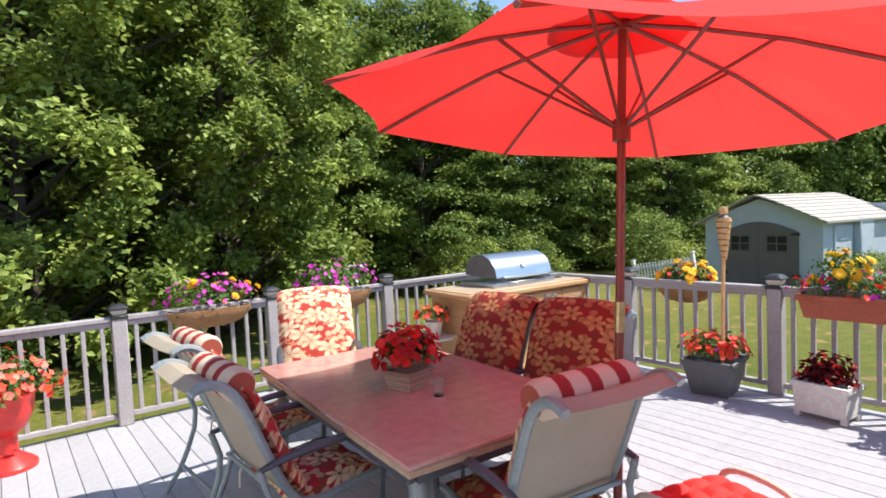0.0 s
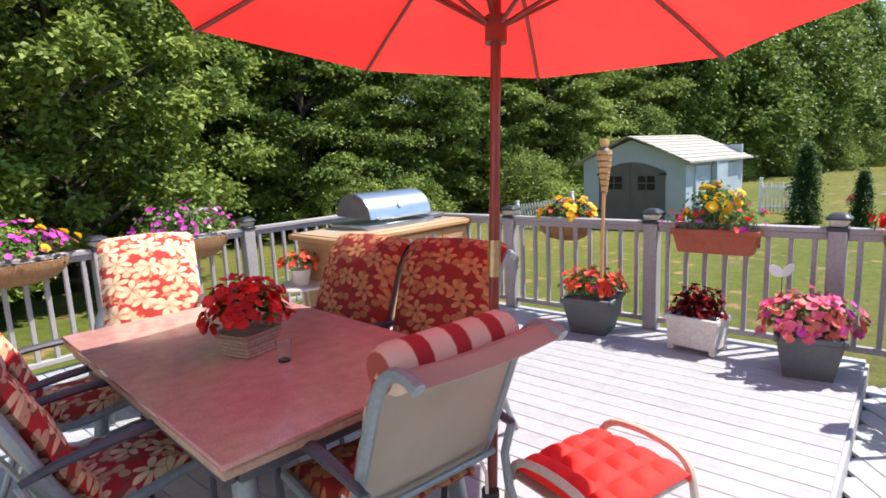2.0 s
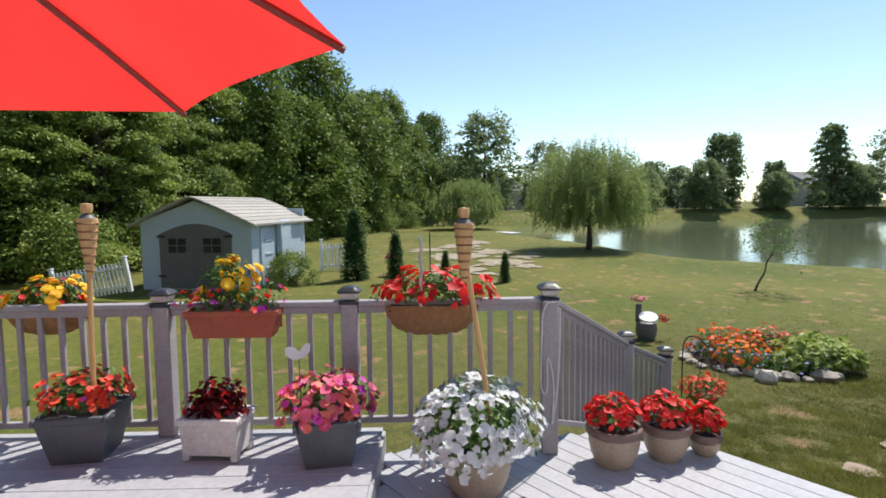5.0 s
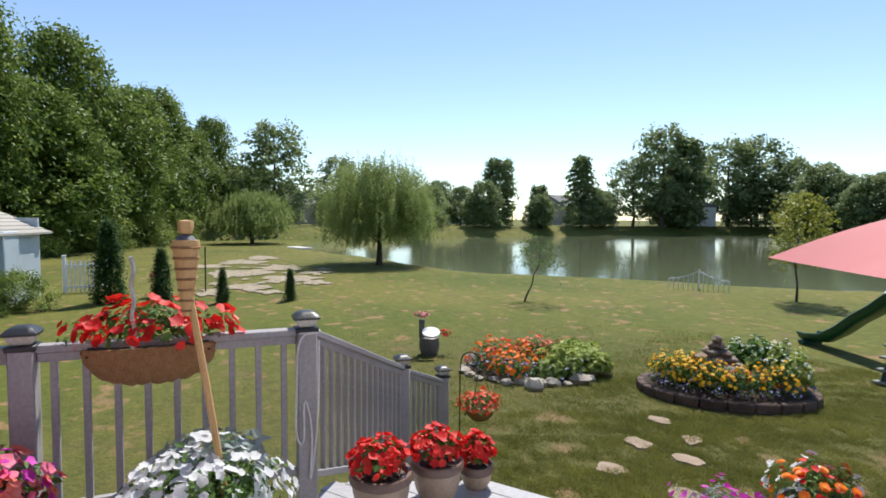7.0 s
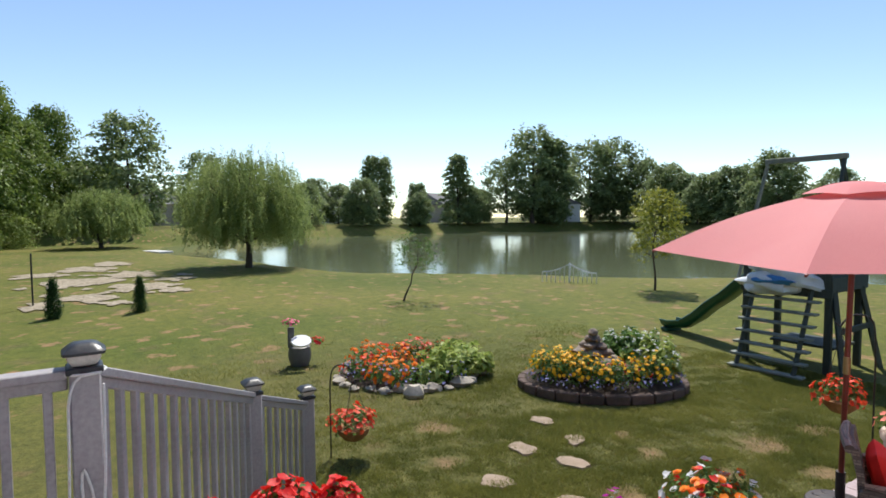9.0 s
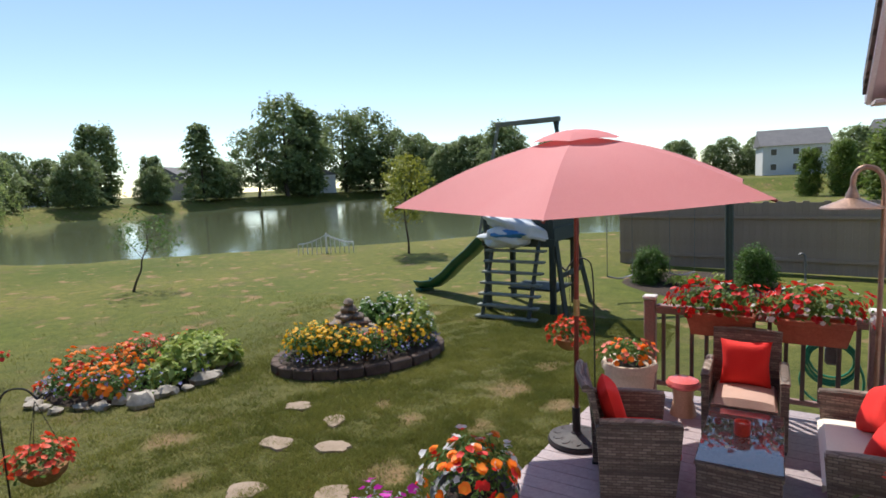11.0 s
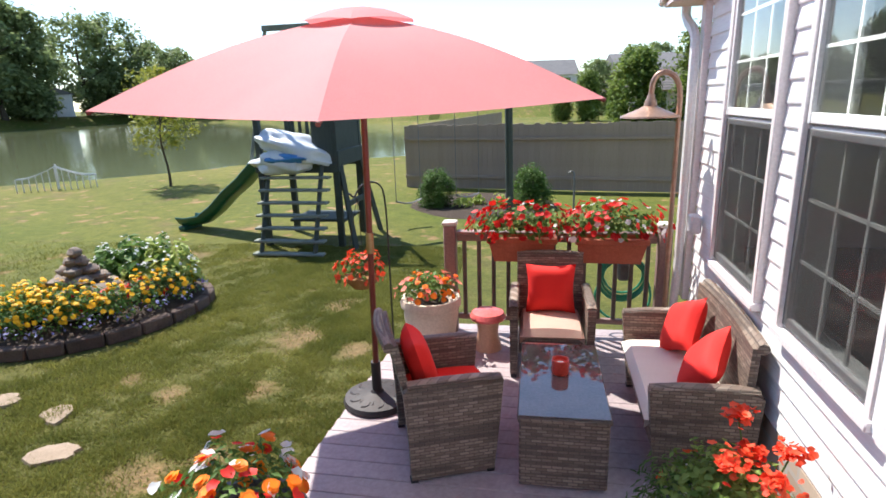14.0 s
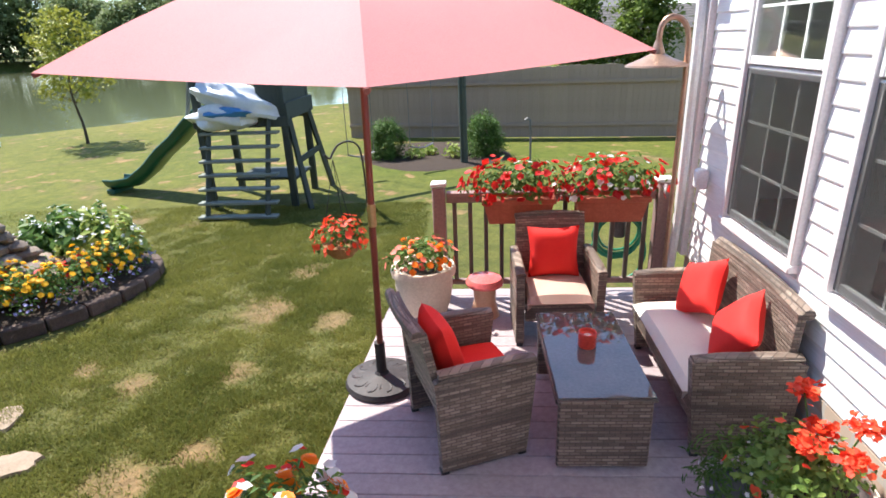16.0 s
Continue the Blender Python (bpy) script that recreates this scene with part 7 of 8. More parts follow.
for lvl, (n, rad, sz) in enumerate(((9, 0.40, 0.22), (8, 0.33, 0.20), (6, 0.26, 0.20), (5, 0.19, 0.17), (4, 0.12, 0.14), (3, 0.06, 0.11), (1, 0.0, 0.09))):
    for k in range(n):
        a = 2 * math.pi * (k + 0.3 * lvl) / n
        q = sz * rr.uniform(0.8, 1.2)
        part("stone", Geo().blob((rad * math.cos(a), rad * math.sin(a), z + 0.07), (q, q * 0.8, 0.062), 9, 6, 0.22, lvl * 20 + k, Matrix.Rotation(a, 3, "Z")), M_ROCKD, fo)
    z += 0.108
rb = thing("rock_edged_bed", (13.4, -3.5, GZ), 0, "round flower bed ringed with pale field stones", "flower bed")
rr = random.Random(12)
for k in range(30):
    a = 2 * math.pi * k / 30
    q = rr.uniform(0.10, 0.19)
    rad = 1.26 + rr.uniform(-0.1, 0.14)
    part("edge_rock", Geo().blob((rad * 0.92 * math.cos(a), rad * math.sin(a), q * 0.25), (q, q * 0.8, q * 0.55), 8, 5, 0.3, k, Matrix.Rotation(rr.uniform(0, 3), 3, "Z")), M_ROCK, rb)
part("edge_rock", Geo().blob((-1.2, 0.65, 0.06), (0.19, 0.16, 0.14), 9, 6, 0.25, 77), M_ROCK, rb)
part("mulch", Geo().lathe((0, 0, -0.02), [(1.2, 0), (1.1, 0.06), (0, 0.12)], 28, wob=0.02), M_MULCH, rb)
for k, (dx, dy, m) in enumerate(((-0.7, 0.9, F_ORANGE), (-0.2, 0.75, F_ORANGE), (0.3, 1.0, F_ORRED), (-0.35, 0.35, F_ORANGE), (0.5, 0.4, F_ORRED), (0.8, -0.1, F_ORANGE), (0.9, -0.6, F_ORRED), (0.4, -1.0, F_ORRED), (0.95, 0.6, F_ORANGE), (0.55, -0.5, F_CORAL))):
    clump("orange_flower_plant", 13.4 + dx * 0.85, -3.5 + dy * 0.85, GZ + 0.05, (0.34, 0.34, 0.30), 200 + k, "orange-flowered bedding plant in the rock-edged bed", leaves=200, leaf=0.06, blooms=((m, 34, 0.085, "blossoms"),), lo=-0.1)
for k in range(8):
    a = math.pi * (0.45 + 0.75 * k / 7)
    clump("violet_bedding_plant", 13.4 + 0.98 * math.cos(a), -3.5 + 1.02 * math.sin(a), GZ + 0.05, (0.27, 0.27, 0.24), 220 + k, "pale violet bedding plant along the rocks", leaves=110, leaf=0.06, blooms=((F_BLUE, 14, 0.05, "blossoms"),), lo=-0.1)
for k, (dx, dy, s) in enumerate(((-0.75, -0.45, 0.58), (-0.30, -1.05, 0.50), (-0.95, 0.05, 0.36), (-0.95, -1.0, 0.42))):
    clump("variegated_hosta", 13.4 + dx * 0.85, -3.5 + dy * 0.85, GZ + 0.05, (s * 0.9, s * 0.9, s * 0.7), 240 + k, "green and cream variegated hosta in the rock-edged bed", leaves=340, leaf=0.17, leafmat=M_HOSTA, lo=-0.1)
rr = random.Random(8)
for k, (x, y, q) in enumerate(((9.19, -2.07, 0.26), (9.67, -2.88, 0.27), (10.23, -3.72, 0.25), (9.50, -3.63, 0.20), (9.04, -3.10, 0.24), (8.45, -1.35, 0.25), (8.4, -2.4, 0.24), (7.85, -1.9, 0.24))):
    g = Geo()
    q *= 0.8
    ring = [(q * (1 + 0.55 * noise.noise(Vector((math.cos(a) * 1.4, math.sin(a) * 1.4, k * 3)))) * math.cos(a), q * 0.72 * (1 + 0.55 * noise.noise(Vector((math.cos(a) * 1.4, math.sin(a) * 1.4, k * 3 + 1)))) * math.sin(a)) for a in (2 * math.pi * i / 18 for i in range(18))]
    g.add([(a, b, 0.0) for a, b in ring] + [(a * 0.94, b * 0.94, 0.024) for a, b in ring], [tuple(range(18, 36)), tuple(range(18))[::-1]] + [(i, (i + 1) % 18, 18 + (i + 1) % 18, 18 + i) for i in range(18)])
    t = part("stepping_stone", g, M_STEP, None, smooth=False)
    t.matrix_basis = pose(x, y, at_ground(x, y) + 0.004, 0, 0, rr.uniform(0, 180))
    tagged(t, "flat irregular tan stepping stone set in the lawn", "stepping stone", "stepping stones")
# barrel ornament with a cut-out board
br = thing("barrel_ornament", (15.1, -2.0, GZ), -12, "dark barrel planter with a white painted board and red flowers", "garden ornament")
part("barrel", Geo().lathe((0, 0, 0), [(0.17, 0), (0.21, 0.12), (0.22, 0.22), (0.20, 0.36), (0.17, 0.38)], 18), M_CAST, br)
part("painted_board", Geo().tube([(-0.24, 0.0, 0.50), (-0.262, 0.0, 0.535)], 0.19, 14, flat=0.8), M_PICKET, br, "white painted board")
part("bracket", Geo().box((0, 0.16, 0.55), (0.06, 0.12, 0.4), bevel=0.01), M_CAST, br)
plant(br, (0.02, 0.16, 0.82), (0.16, 0.16, 0.08), 51, 70, 0.05, blooms=((F_PINK, 26, 0.06, "pink_blossoms"),))
plant(br, (0, -0.32, 0.42), (0.16, 0.18, 0.1), 52, 80, 0.05, blooms=((F_RED, 26, 0.06, "red_blossoms"),))
# low white ornamental bridge rail by the pond
bg_ = thing("white_garden_bridge", (21.7, -16.3, land(21.7, -16.3)), 35, "low white arched ornamental rail near the pond", "garden ornament")
for s in (-1, 1):
    for yy in (-0.12, 0.12):
        part("rail", Geo().tube([(0, yy, 0.78), (s * 0.35, yy, 0.60), (s * 0.8, yy, 0.44), (s * 1.15, yy, 0.42)], 0.022, 6, smooth=1), M_PICKET, bg_)
for k in range(13):
    x = -1.15 + 2.3 * k / 12
    h = 0.78 - 0.36 * min(1, abs(x)) ** 0.8
    part("picket", Geo().box((x, 0.12, h / 2), (0.03, 0.03, h), bevel=0.005), M_PICKET, bg_)
part("centre_post", Geo().box((0, -0.12, 0.42), (0.06, 0.06, 0.86), bevel=0.01), M_PICKET, bg_)
# small ornaments near the sand
sp = thing("garden_stake", (7.30, 2.50, 0.93), 0, "pale twisted glass stake in the red flower trough", "garden ornament")
part("twist", Geo().tube([(0.006 * math.cos(k), 0.006 * math.sin(k), -0.05 + 0.026 * k) for k in range(21)], 0.012, 6), M_CAPGLASS, sp)
bt = thing("mushroom_ornament", (26.5, 4.2, GZ), 0, "small red and white mushroom ornament on the lawn", "garden ornament")
part("stem", Geo().lathe((0, 0, 0), [(0.12, 0), (0.1, 0.5), (0.1, 0.75)], 12), M_WHITEBOX, bt)
part("cap", Geo().lathe((0, 0, 0.7), [(0.1, 0), (0.36, 0.02), (0.3, 0.16), (0.1, 0.28), (0, 0.3)], 16), M_PINKCAP, bt)
po = thing("garden_post", (27.0, 2.7, GZ), 0, "thin dark iron post on the lawn", "post")
part("post", Geo().tube([(0, 0, 0), (0, 0, 1.75)], 0.03, 6), M_BLACK, po)
dock = thing("small_boat_dock", (61, -4.9, -1.5), 20, "small pale dock at the pond's shore", "dock")
part("dock_deck", Geo().box((0, 0, 0.1), (3.2, 1.3, 0.16), bevel=0.02), M_WHITEBOX, dock)


# ---- shed and picket fences ----
shed = thing("garden_shed", (23.24, 10.88, GZ), 81, "pale blue vinyl garden shed with a tan gabled roof", "shed")
SW, SD, SH, SR = 4.2, 4.7, 2.42, 3.23
# local x along the front, local -y into the yard beyond
part("front_wall", Geo().add([(-SW / 2, 0, 0), (SW / 2, 0, 0), (SW / 2, 0, SH), (0, 0, SR - 0.08), (-SW / 2, 0, SH), (-SW / 2, -0.1, 0), (SW / 2, -0.1, 0), (SW / 2, -0.1, SH), (0, -0.1, SR - 0.08), (-SW / 2, -0.1, SH)], [(0, 1, 2, 3, 4), (9, 8, 7, 6, 5), (0, 5, 6, 1), (1, 6, 7, 2), (2, 7, 8, 3), (3, 8, 9, 4), (4, 9, 5, 0)]), M_SHEDWALL, shed, smooth=False)
for s in (-1, 1):
    part("side_wall", Geo().box((s * (SW / 2 - 0.05), -SD / 2 - 0.05, SH / 2), (0.1, SD - 0.1, SH)), M_SHEDWALL, shed, smooth=False)
part("back_wall", Geo().box((0, -SD - 0.05, SH / 2 + 0.2), (SW - 0.1, 0.1, SH + 0.4)), M_SHEDWALL, shed, smooth=False)
for yy, w in ((-1.15, 1.1), (-3.6, 1.1)):
    part("side_panel", Geo().box((-SW / 2 - 0.03, yy, SH / 2 - 0.1), (0.06, w, SH - 0.35), bevel=0.02), M_SHEDWALL, shed)
for k in range(3):
    part("panel_rib", Geo().box((-SW / 2 - 0.075, -1.15, 0.7 + 0.5 * k), (0.03, 0.55, 0.07), bevel=0.01), M_SHEDWALL, shed)
part("side_bump", Geo().box((-SW / 2 - 0.12, -2.35, SH / 2), (0.24, 0.9, SH - 0.05), bevel=0.03), M_SHEDWALL, shed)
for s in (-1, 1):
    for row in range(9):
        u0, u1 = row / 9, (row + 1.25) / 9
        f = lambda u: (s * (SW / 2 + 0.28) * (1 - u), SR + 0.06 - (SR - SH + 0.20) * (1 - u) ** 1.12)
        (xa, za), (xb, zb) = f(u0), f(min(1, u1))
        part("roof_course", Geo().add([(xa, 0.3, za + 0.045), (xb, 0.3, zb + 0.01), (xb, -SD - 0.3, zb + 0.01), (xa, -SD - 0.3, za + 0.045), (xa, 0.3, za - 0.02), (xb, 0.3, zb - 0.03), (xb, -SD - 0.3, zb - 0.03), (xa, -SD - 0.3, za - 0.02)],
                                      [(0, 1, 2, 3), (7, 6, 5, 4), (0, 4, 5, 1), (1, 5, 6, 2), (2, 6, 7, 3), (3, 7, 4, 0)]), M_SHEDROOF, shed, smooth=False)
g = Geo()
arch = [(-1.36, 0.05)] + [(-1.36 + 2.72 * k / 14, 1.98 + 0.36 * math.sin(math.pi * k / 14)) for k in range(15)] + [(1.36, 0.05)]
n = len(arch)
g.add([(a, 0.05, b) for a, b in arch] + [(a, 0.01, b) for a, b in arch], [tuple(range(n)), tuple(range(n, 2 * n))[::-1]] + [(i, (i + 1) % n, n + (i + 1) % n, n + i) for i in range(n)])
part("arched_door", g, M_SHEDDOOR, shed, "taupe arched double doors", smooth=False)
for s in (-1, 1):
    d = part("door_window", Geo().box((s * 0.66, 0.06, 1.58), (0.78, 0.03, 0.62), bevel=0.01), M_SHEDDOOR, shed)
    part("dark_pane", Geo().box((s * 0.66, 0.078, 1.58), (0.66, 0.01, 0.50)), M_DARKPANE, d, "dark window pane", smooth=False)
    g = Geo().box((s * 0.66, 0.088, 1.58), (0.035, 0.014, 0.5)).box((s * 0.66, 0.0885, 1.58), (0.66, 0.013, 0.035))
    part("glazing_bars", g, M_SHEDDOOR, d, smooth=False)
    for z in (0.5, 1.9):
        part("hinge", Geo().box((s * 1.28, 0.07, z), (0.30, 0.03, 0.09), bevel=0.008), M_BLACK, shed)
part("door_joint", Geo().box((0, 0.058, 1.15), (0.035, 0.02, 2.2)), M_CAST, shed, smooth=False)


def picket_fence(a, b, h, label):
    a, b = Vector(a), Vector(b)
    L = (b - a).length
    t = thing("picket_fence", (a.x, a.y, land(a.x, a.y)), math.degrees(math.atan2((b - a).y, (b - a).x)), label, "fence", "white picket fences")
    for x in (0, L):
        part("post", Geo().box((x, 0, h * 0.55), (0.11, 0.11, h * 1.1), bevel=0.01), M_PICKET, t)
        part("post_cap", Geo().box((x, 0, h * 1.12), (0.15, 0.15, 0.06), bevel=0.02), M_PICKET, t)
    for z in (0.22, h * 0.82):
        part("rail", Geo().box((L / 2, 0, z), (L - 0.1, 0.035, 0.08), bevel=0.006), M_PICKET, t)
    n = int(L / 0.13)
    for k in range(n):
        part("picket", Geo().box(((k + 0.5) * L / n, 0.03, h * 0.5), (0.065, 0.02, h * 0.95), bevel=0.004), M_PICKET, t)
    return t


slant = picket_fence((21.2, 12.1), (21.4, 14.6), 1.0, "slanting short white picket fence beside the blue shed")
slant.matrix_basis = pose(21.2, 12.1, GZ + 0.28, 0, 9, math.degrees(math.atan2(2.5, 0.2)))
picket_fence((28.6, 7.6), (28.8, 6.2), 1.25, "white picket fence behind the blue shed")


# ---- play tower with slide ----
pl = thing("play_tower", (9.72, -10.05, GZ), 0, "dark green wooden play tower with steps and a tall end panel", "play set")
PX, PY = 0.72, 0.62
DZ = 1.52
for sx in (-1, 1):
    for sy in (-1, 1):
        h = {(-1, 1): 2.62, (1, 1): 2.62, (-1, -1): 2.62, (1, -1): 2.62}[sx, sy]
        part("tower_post", Geo().box((sx * PX, sy * PY, h / 2), (0.11, 0.11, h), bevel=0.01), M_PLAYWOOD, pl)
for k, (x0, x1) in enumerate(((-0.70, -0.66), (0.66, 0.70))):
    part("roof_leg", Geo().tube([(0.95 if k else -0.74, 0.62 - 0.1 * k, 1.6 if k else 2.5), (0.62 if k else -0.70, 0.12, 3.88)], 0.038, 6), M_TREAD if k else M_PLAYWOOD, pl)
part("roof_leg", Geo().tube([(-0.62, -0.62, 2.5), (-0.62, 0.05, 3.88)], 0.045, 6), M_PLAYWOOD, pl)
part("ridge_beam", Geo().box((-0.04, 0.12, 3.90), (1.42, 0.09, 0.10), bevel=0.01), M_TREAD, pl, "pale weathered ridge beam")
part("platform", Geo().box((0, 0, DZ), (1.5, 1.3, 0.06), bevel=0.01), M_PLAYWOOD, pl)
for sy in (-1, 1):
    part("platform_beam", Geo().box((0, sy * (PY + 0.06), DZ - 0.06), (1.6, 0.05, 0.16), bevel=0.01), M_PLAYWOOD, pl)
part("side_beam", Geo().box((-PX - 0.06, -0.05, DZ + 0.1), (0.05, 1.5, 0.28), bevel=0.01), M_PLAYWOOD, pl)
part("side_panel", Geo().box((-PX - 0.02, 0.0, DZ + 0.55), (0.04, 1.15, 0.95), bevel=0.008), M_PLAYWOOD, pl, "solid dark side panel")
part("front_panel", Geo().box((-PX + 0.20, PY + 0.02, DZ + 0.50), (0.42, 0.04, 0.9), bevel=0.008), M_PLAYWOOD, pl)
for z in (DZ + 0.18, DZ + 0.82):
    part("back_rail", Geo().box((0, -PY, z), (1.4, 0.045, 0.09), bevel=0.008), M_PLAYWOOD, pl)
for k in range(9):
    part("back_slat", Geo().box((-0.6 + 0.15 * k, -PY + 0.03, DZ + 0.5), (0.07, 0.02, 0.7), bevel=0.005), M_PLAYWOOD, pl)
for k in range(7):
    f = k / 7
    z = 0.02 + f * (DZ - 0.05)
    y = PY + 0.62 * (1 - f) + 0.08
    part("step_tread", Geo().box((0.0, y, z + 0.03), (1.30, 0.17, 0.04), bevel=0.006), M_TREAD, pl, "weathered green tread")
for s in (-0.48, 0.52):
    part("step_stringer", Geo().tube([(s, PY + 0.72, 0.0), (s, PY + 0.08, DZ)], 0.045, 4), M_PLAYWOOD, pl)
for sy in (-1, 1):
    part("splayed_leg", Geo().tube([(-PX - 0.05, sy * PY * 0.9, DZ), (-PX - 0.32, sy * PY * 1.25, 0.0)], 0.055, 4), M_PLAYWOOD, pl)
part("cross_rail", Geo().box((-PX - 0.16, 0, 0.80), (0.05, 1.3, 0.10), bevel=0.008), M_PLAYWOOD, pl)
part("lower_bench", Geo().box((-0.2, 0.0, 0.46), (1.1, 0.9, 0.05), bevel=0.01), M_PLAYWOOD, pl)
sl = thing("slide", (10.44, -10.2, GZ), -14, "curved dark green plastic slide from the play tower", "slide")
P = [(0.0, 1.52), (0.25, 1.50), (0.55, 1.30), (0.95, 0.98), (1.35, 0.72), (1.75, 0.40), (2.15, 0.16), (2.55, 0.09), (2.8, 0.09)]


def slide_f(u, v):
    k = u * (len(P) - 1)
    i = min(int(k), len(P) - 2)
    t = k - i
    x, z = (P[i][j] * (1 - t) + P[i + 1][j] * t for j in (0, 1))
    w = 2 * v - 1
    return (x, w * 0.26, z + 0.17 * abs(w) ** 4)


part("chute", Geo().sheet(slide_f, 32, 10, 0.02), M_SLIDE, sl)
for s in (-1, 1):
    part("lip", Geo().tube([Vector(slide_f(k / 24, 0.5 + 0.5 * s)) + Vector((0, 0.01 * s, 0)) for k in range(25)], 0.022, 6), M_SLIDE, sl)
part("foot_block", Geo().box((2.7, 0, 0.03), (0.2, 0.5, 0.10), bevel=0.02), M_SLIDE, sl)
tp = thing("folded_pool_float", (9.85, -9.42, GZ + DZ + 0.03), 0, "crumpled white and blue vinyl pool float heaped on the play platform", "pool float")
rot1 = Matrix.Rotation(radians(-16), 3, "Y")
part("white_roll", Geo().blob((-0.05, 0, 0.26), (0.66, 0.30, 0.26), 28, 18, 0.22, 5, rot1), M_TARP, tp)
part("lower_fold", Geo().blob((0.12, 0.1, 0.02), (0.60, 0.28, 0.20), 28, 16, 0.25, 8), M_TARP, tp)
part("blue_fold", Geo().blob((-0.02, 0.24, 0.10), (0.42, 0.12, 0.09), 20, 12, 0.2, 3), M_TARPBLUE, tp, "blue vinyl fold")
sw = thing("swing_frame", (9.0, -10.6, GZ), 0, "dark green swing beam and end leg beside the play tower", "swing set")
part("beam", Geo().tube([(0, 0, 2.62), (-2.83, -2.0, 2.62)], 0.07, 8), M_PLAYWOOD, sw)
part("end_leg", Geo().tube([(-2.83, -2.0, 2.6), (-2.85, -2.05, 0)], 0.085, 8), M_PLAYWOOD, sw)
for u in (0.22, 0.38, 0.62, 0.78):
    part("chain", Geo().tube([(-2.83 * u, -2.0 * u, 2.6), (-2.83 * u, -2.0 * u, 0.55)], 0.008, 5), M_CAST, sw)
for u in (0.30, 0.70):
    part("swing_seat", Geo().tube([(-2.83 * (u - 0.08), -2 * (u - 0.08), 0.56), (-2.83 * u, -2 * u, 0.48), (-2.83 * (u + 0.08), -2 * (u + 0.08), 0.56)], 0.05, 6, smooth=1, flat=0.3), M_BLACK, sw)
# earth bed with small plants before the fence
g = Geo().lathe((6.9, -13.7, GZ - 0.02), [(1.9, 0), (1.7, 0.05), (0, 0.07)], 24, wob=0.05)
tagged(part("mulch_bed", g, M_MULCH), "strip of dark mulch before the board fence", "mulch", kind="structure")
for k, (x, y, s) in enumerate(((7.3, -13.2, 0.26), (6.4, -13.2, 0.28), (7.0, -13.6, 0.2))):
    clump("small_hosta", x, y, GZ, (s, s, s), 300 + k, "small green hosta before the board fence", leaves=120, leaf=0.12, leafmat=M_HOSTA, lo=0.0)
cn = thing("curved_iron_stake", (4.75, -12.0, GZ), 0, "thin curved iron stake in the lawn", "garden ornament")
part("stake", Geo().tube([(0, 0, 0), (0, 0, 0.95), (0.05, 0, 1.05), (0.12, 0, 1.0)], 0.022, 6, smooth=1), M_CAST, cn)

# ---- board fence and the neighbour's houses ----
FA, FB = Vector((9.55, -16.6)), Vector((-8.0, -14.2))
fen = thing("board_fence", (FA.x, FA.y, GZ), math.degrees(math.atan2((FB - FA).y, (FB - FA).x)), "tall grey-brown wooden privacy fence across the yard", "fence")
L = (FB - FA).length
nb = int(L / 0.15)
BM = [Geo().box((0, 0, h / 2), (0.148, 0.022, h), bevel=0.004).mesh("fence_board", M_FENCE) for h in (1.83, 1.85, 1.87)]
rr = random.Random(3)
for k in range(nb):
    ob = new("fence_board", rr.choice(BM))
    ob.matrix_basis = Matrix.Translation(((k + 0.5) * L / nb, 0, 0.0))
    ob.parent = fen
for z in (0.35, 1.45):
    part("fence_rail", Geo().box((L / 2, -0.05, z), (L, 0.045, 0.09), bevel=0.005), M_FENCE, fen)
fen2 = thing("board_fence", (FA.x - 0.1, FA.y, GZ), -97, "grey-brown wooden privacy fence running back from the corner", "fence")
part("fence_panel", Geo().box((7, 0, 0.92), (14, 0.03, 1.84)), M_FENCE, fen2, smooth=False)


def far_house(x, y, rz, w, d, h, rh, wallm, roofm, label, windows=2, storeys=2):
    t = thing("far_house", (x, y, land(x, y)), rz, label, "house", "houses beyond the yard")
    part("wall", Geo().box((0, 0, h / 2), (w, d, h)), wallm, t, smooth=False)
    e = 0.4
    part("roof", Geo().add([(-w / 2 - e, -d / 2 - e, h - 0.05), (w / 2 + e, -d / 2 - e, h - 0.05), (w / 2 + e, d / 2 + e, h - 0.05), (-w / 2 - e, d / 2 + e, h - 0.05), (-w / 2 - e, 0, h + rh), (w / 2 + e, 0, h + rh)], [(0, 1, 5, 4), (3, 4, 5, 2), (0, 4, 3), (1, 2, 5), (0, 3, 2, 1)]), roofm, t, smooth=False)
    for s in range(storeys):
        for k in range(windows):
            z = h * (s + 0.55) / storeys
            wn_ = part("window", Geo().box((-w / 2 + w * (k + 0.5) / windows, d / 2 + 0.03, z), (w / windows * 0.34, 0.07, h / storeys * 0.5), bevel=0.02), M_PICKET, t)
            part("pane", Geo().box((-w / 2 + w * (k + 0.5) / windows, d / 2 + 0.075, z), (w / windows * 0.26, 0.02, h / storeys * 0.4)), M_GLASSTOP, wn_, smooth=False)
    return t


far_house(5.7, -106, 10, 9, 8, 4.6, 2.6, M_FARWALL, M_FARROOF, "distant white two-storey house with a grey roof", 3)
far_house(-3.4, -34.5, 8, 7.0, 6, 2.75, 1.2, M_TANWALL, M_SHINGLE, "tan neighbouring house behind the board fence", 2, 1)
far_house(60, -122, -30, 16, 9, 4.4, 2.2, M_FARWALL, M_FARROOF, "distant house with a grey roof beyond the pond", 4)
far_house(130, -15, -80, 14, 9, 4.2, 2.4, M_TANWALL, M_FARROOF, "distant tan house beyond the willow", 4)
far_house(141, -59, -70, 14, 9, 4.4, 3.2, M_FARWALL, M_FARROOF, "distant house with a dark gable roof", 4)
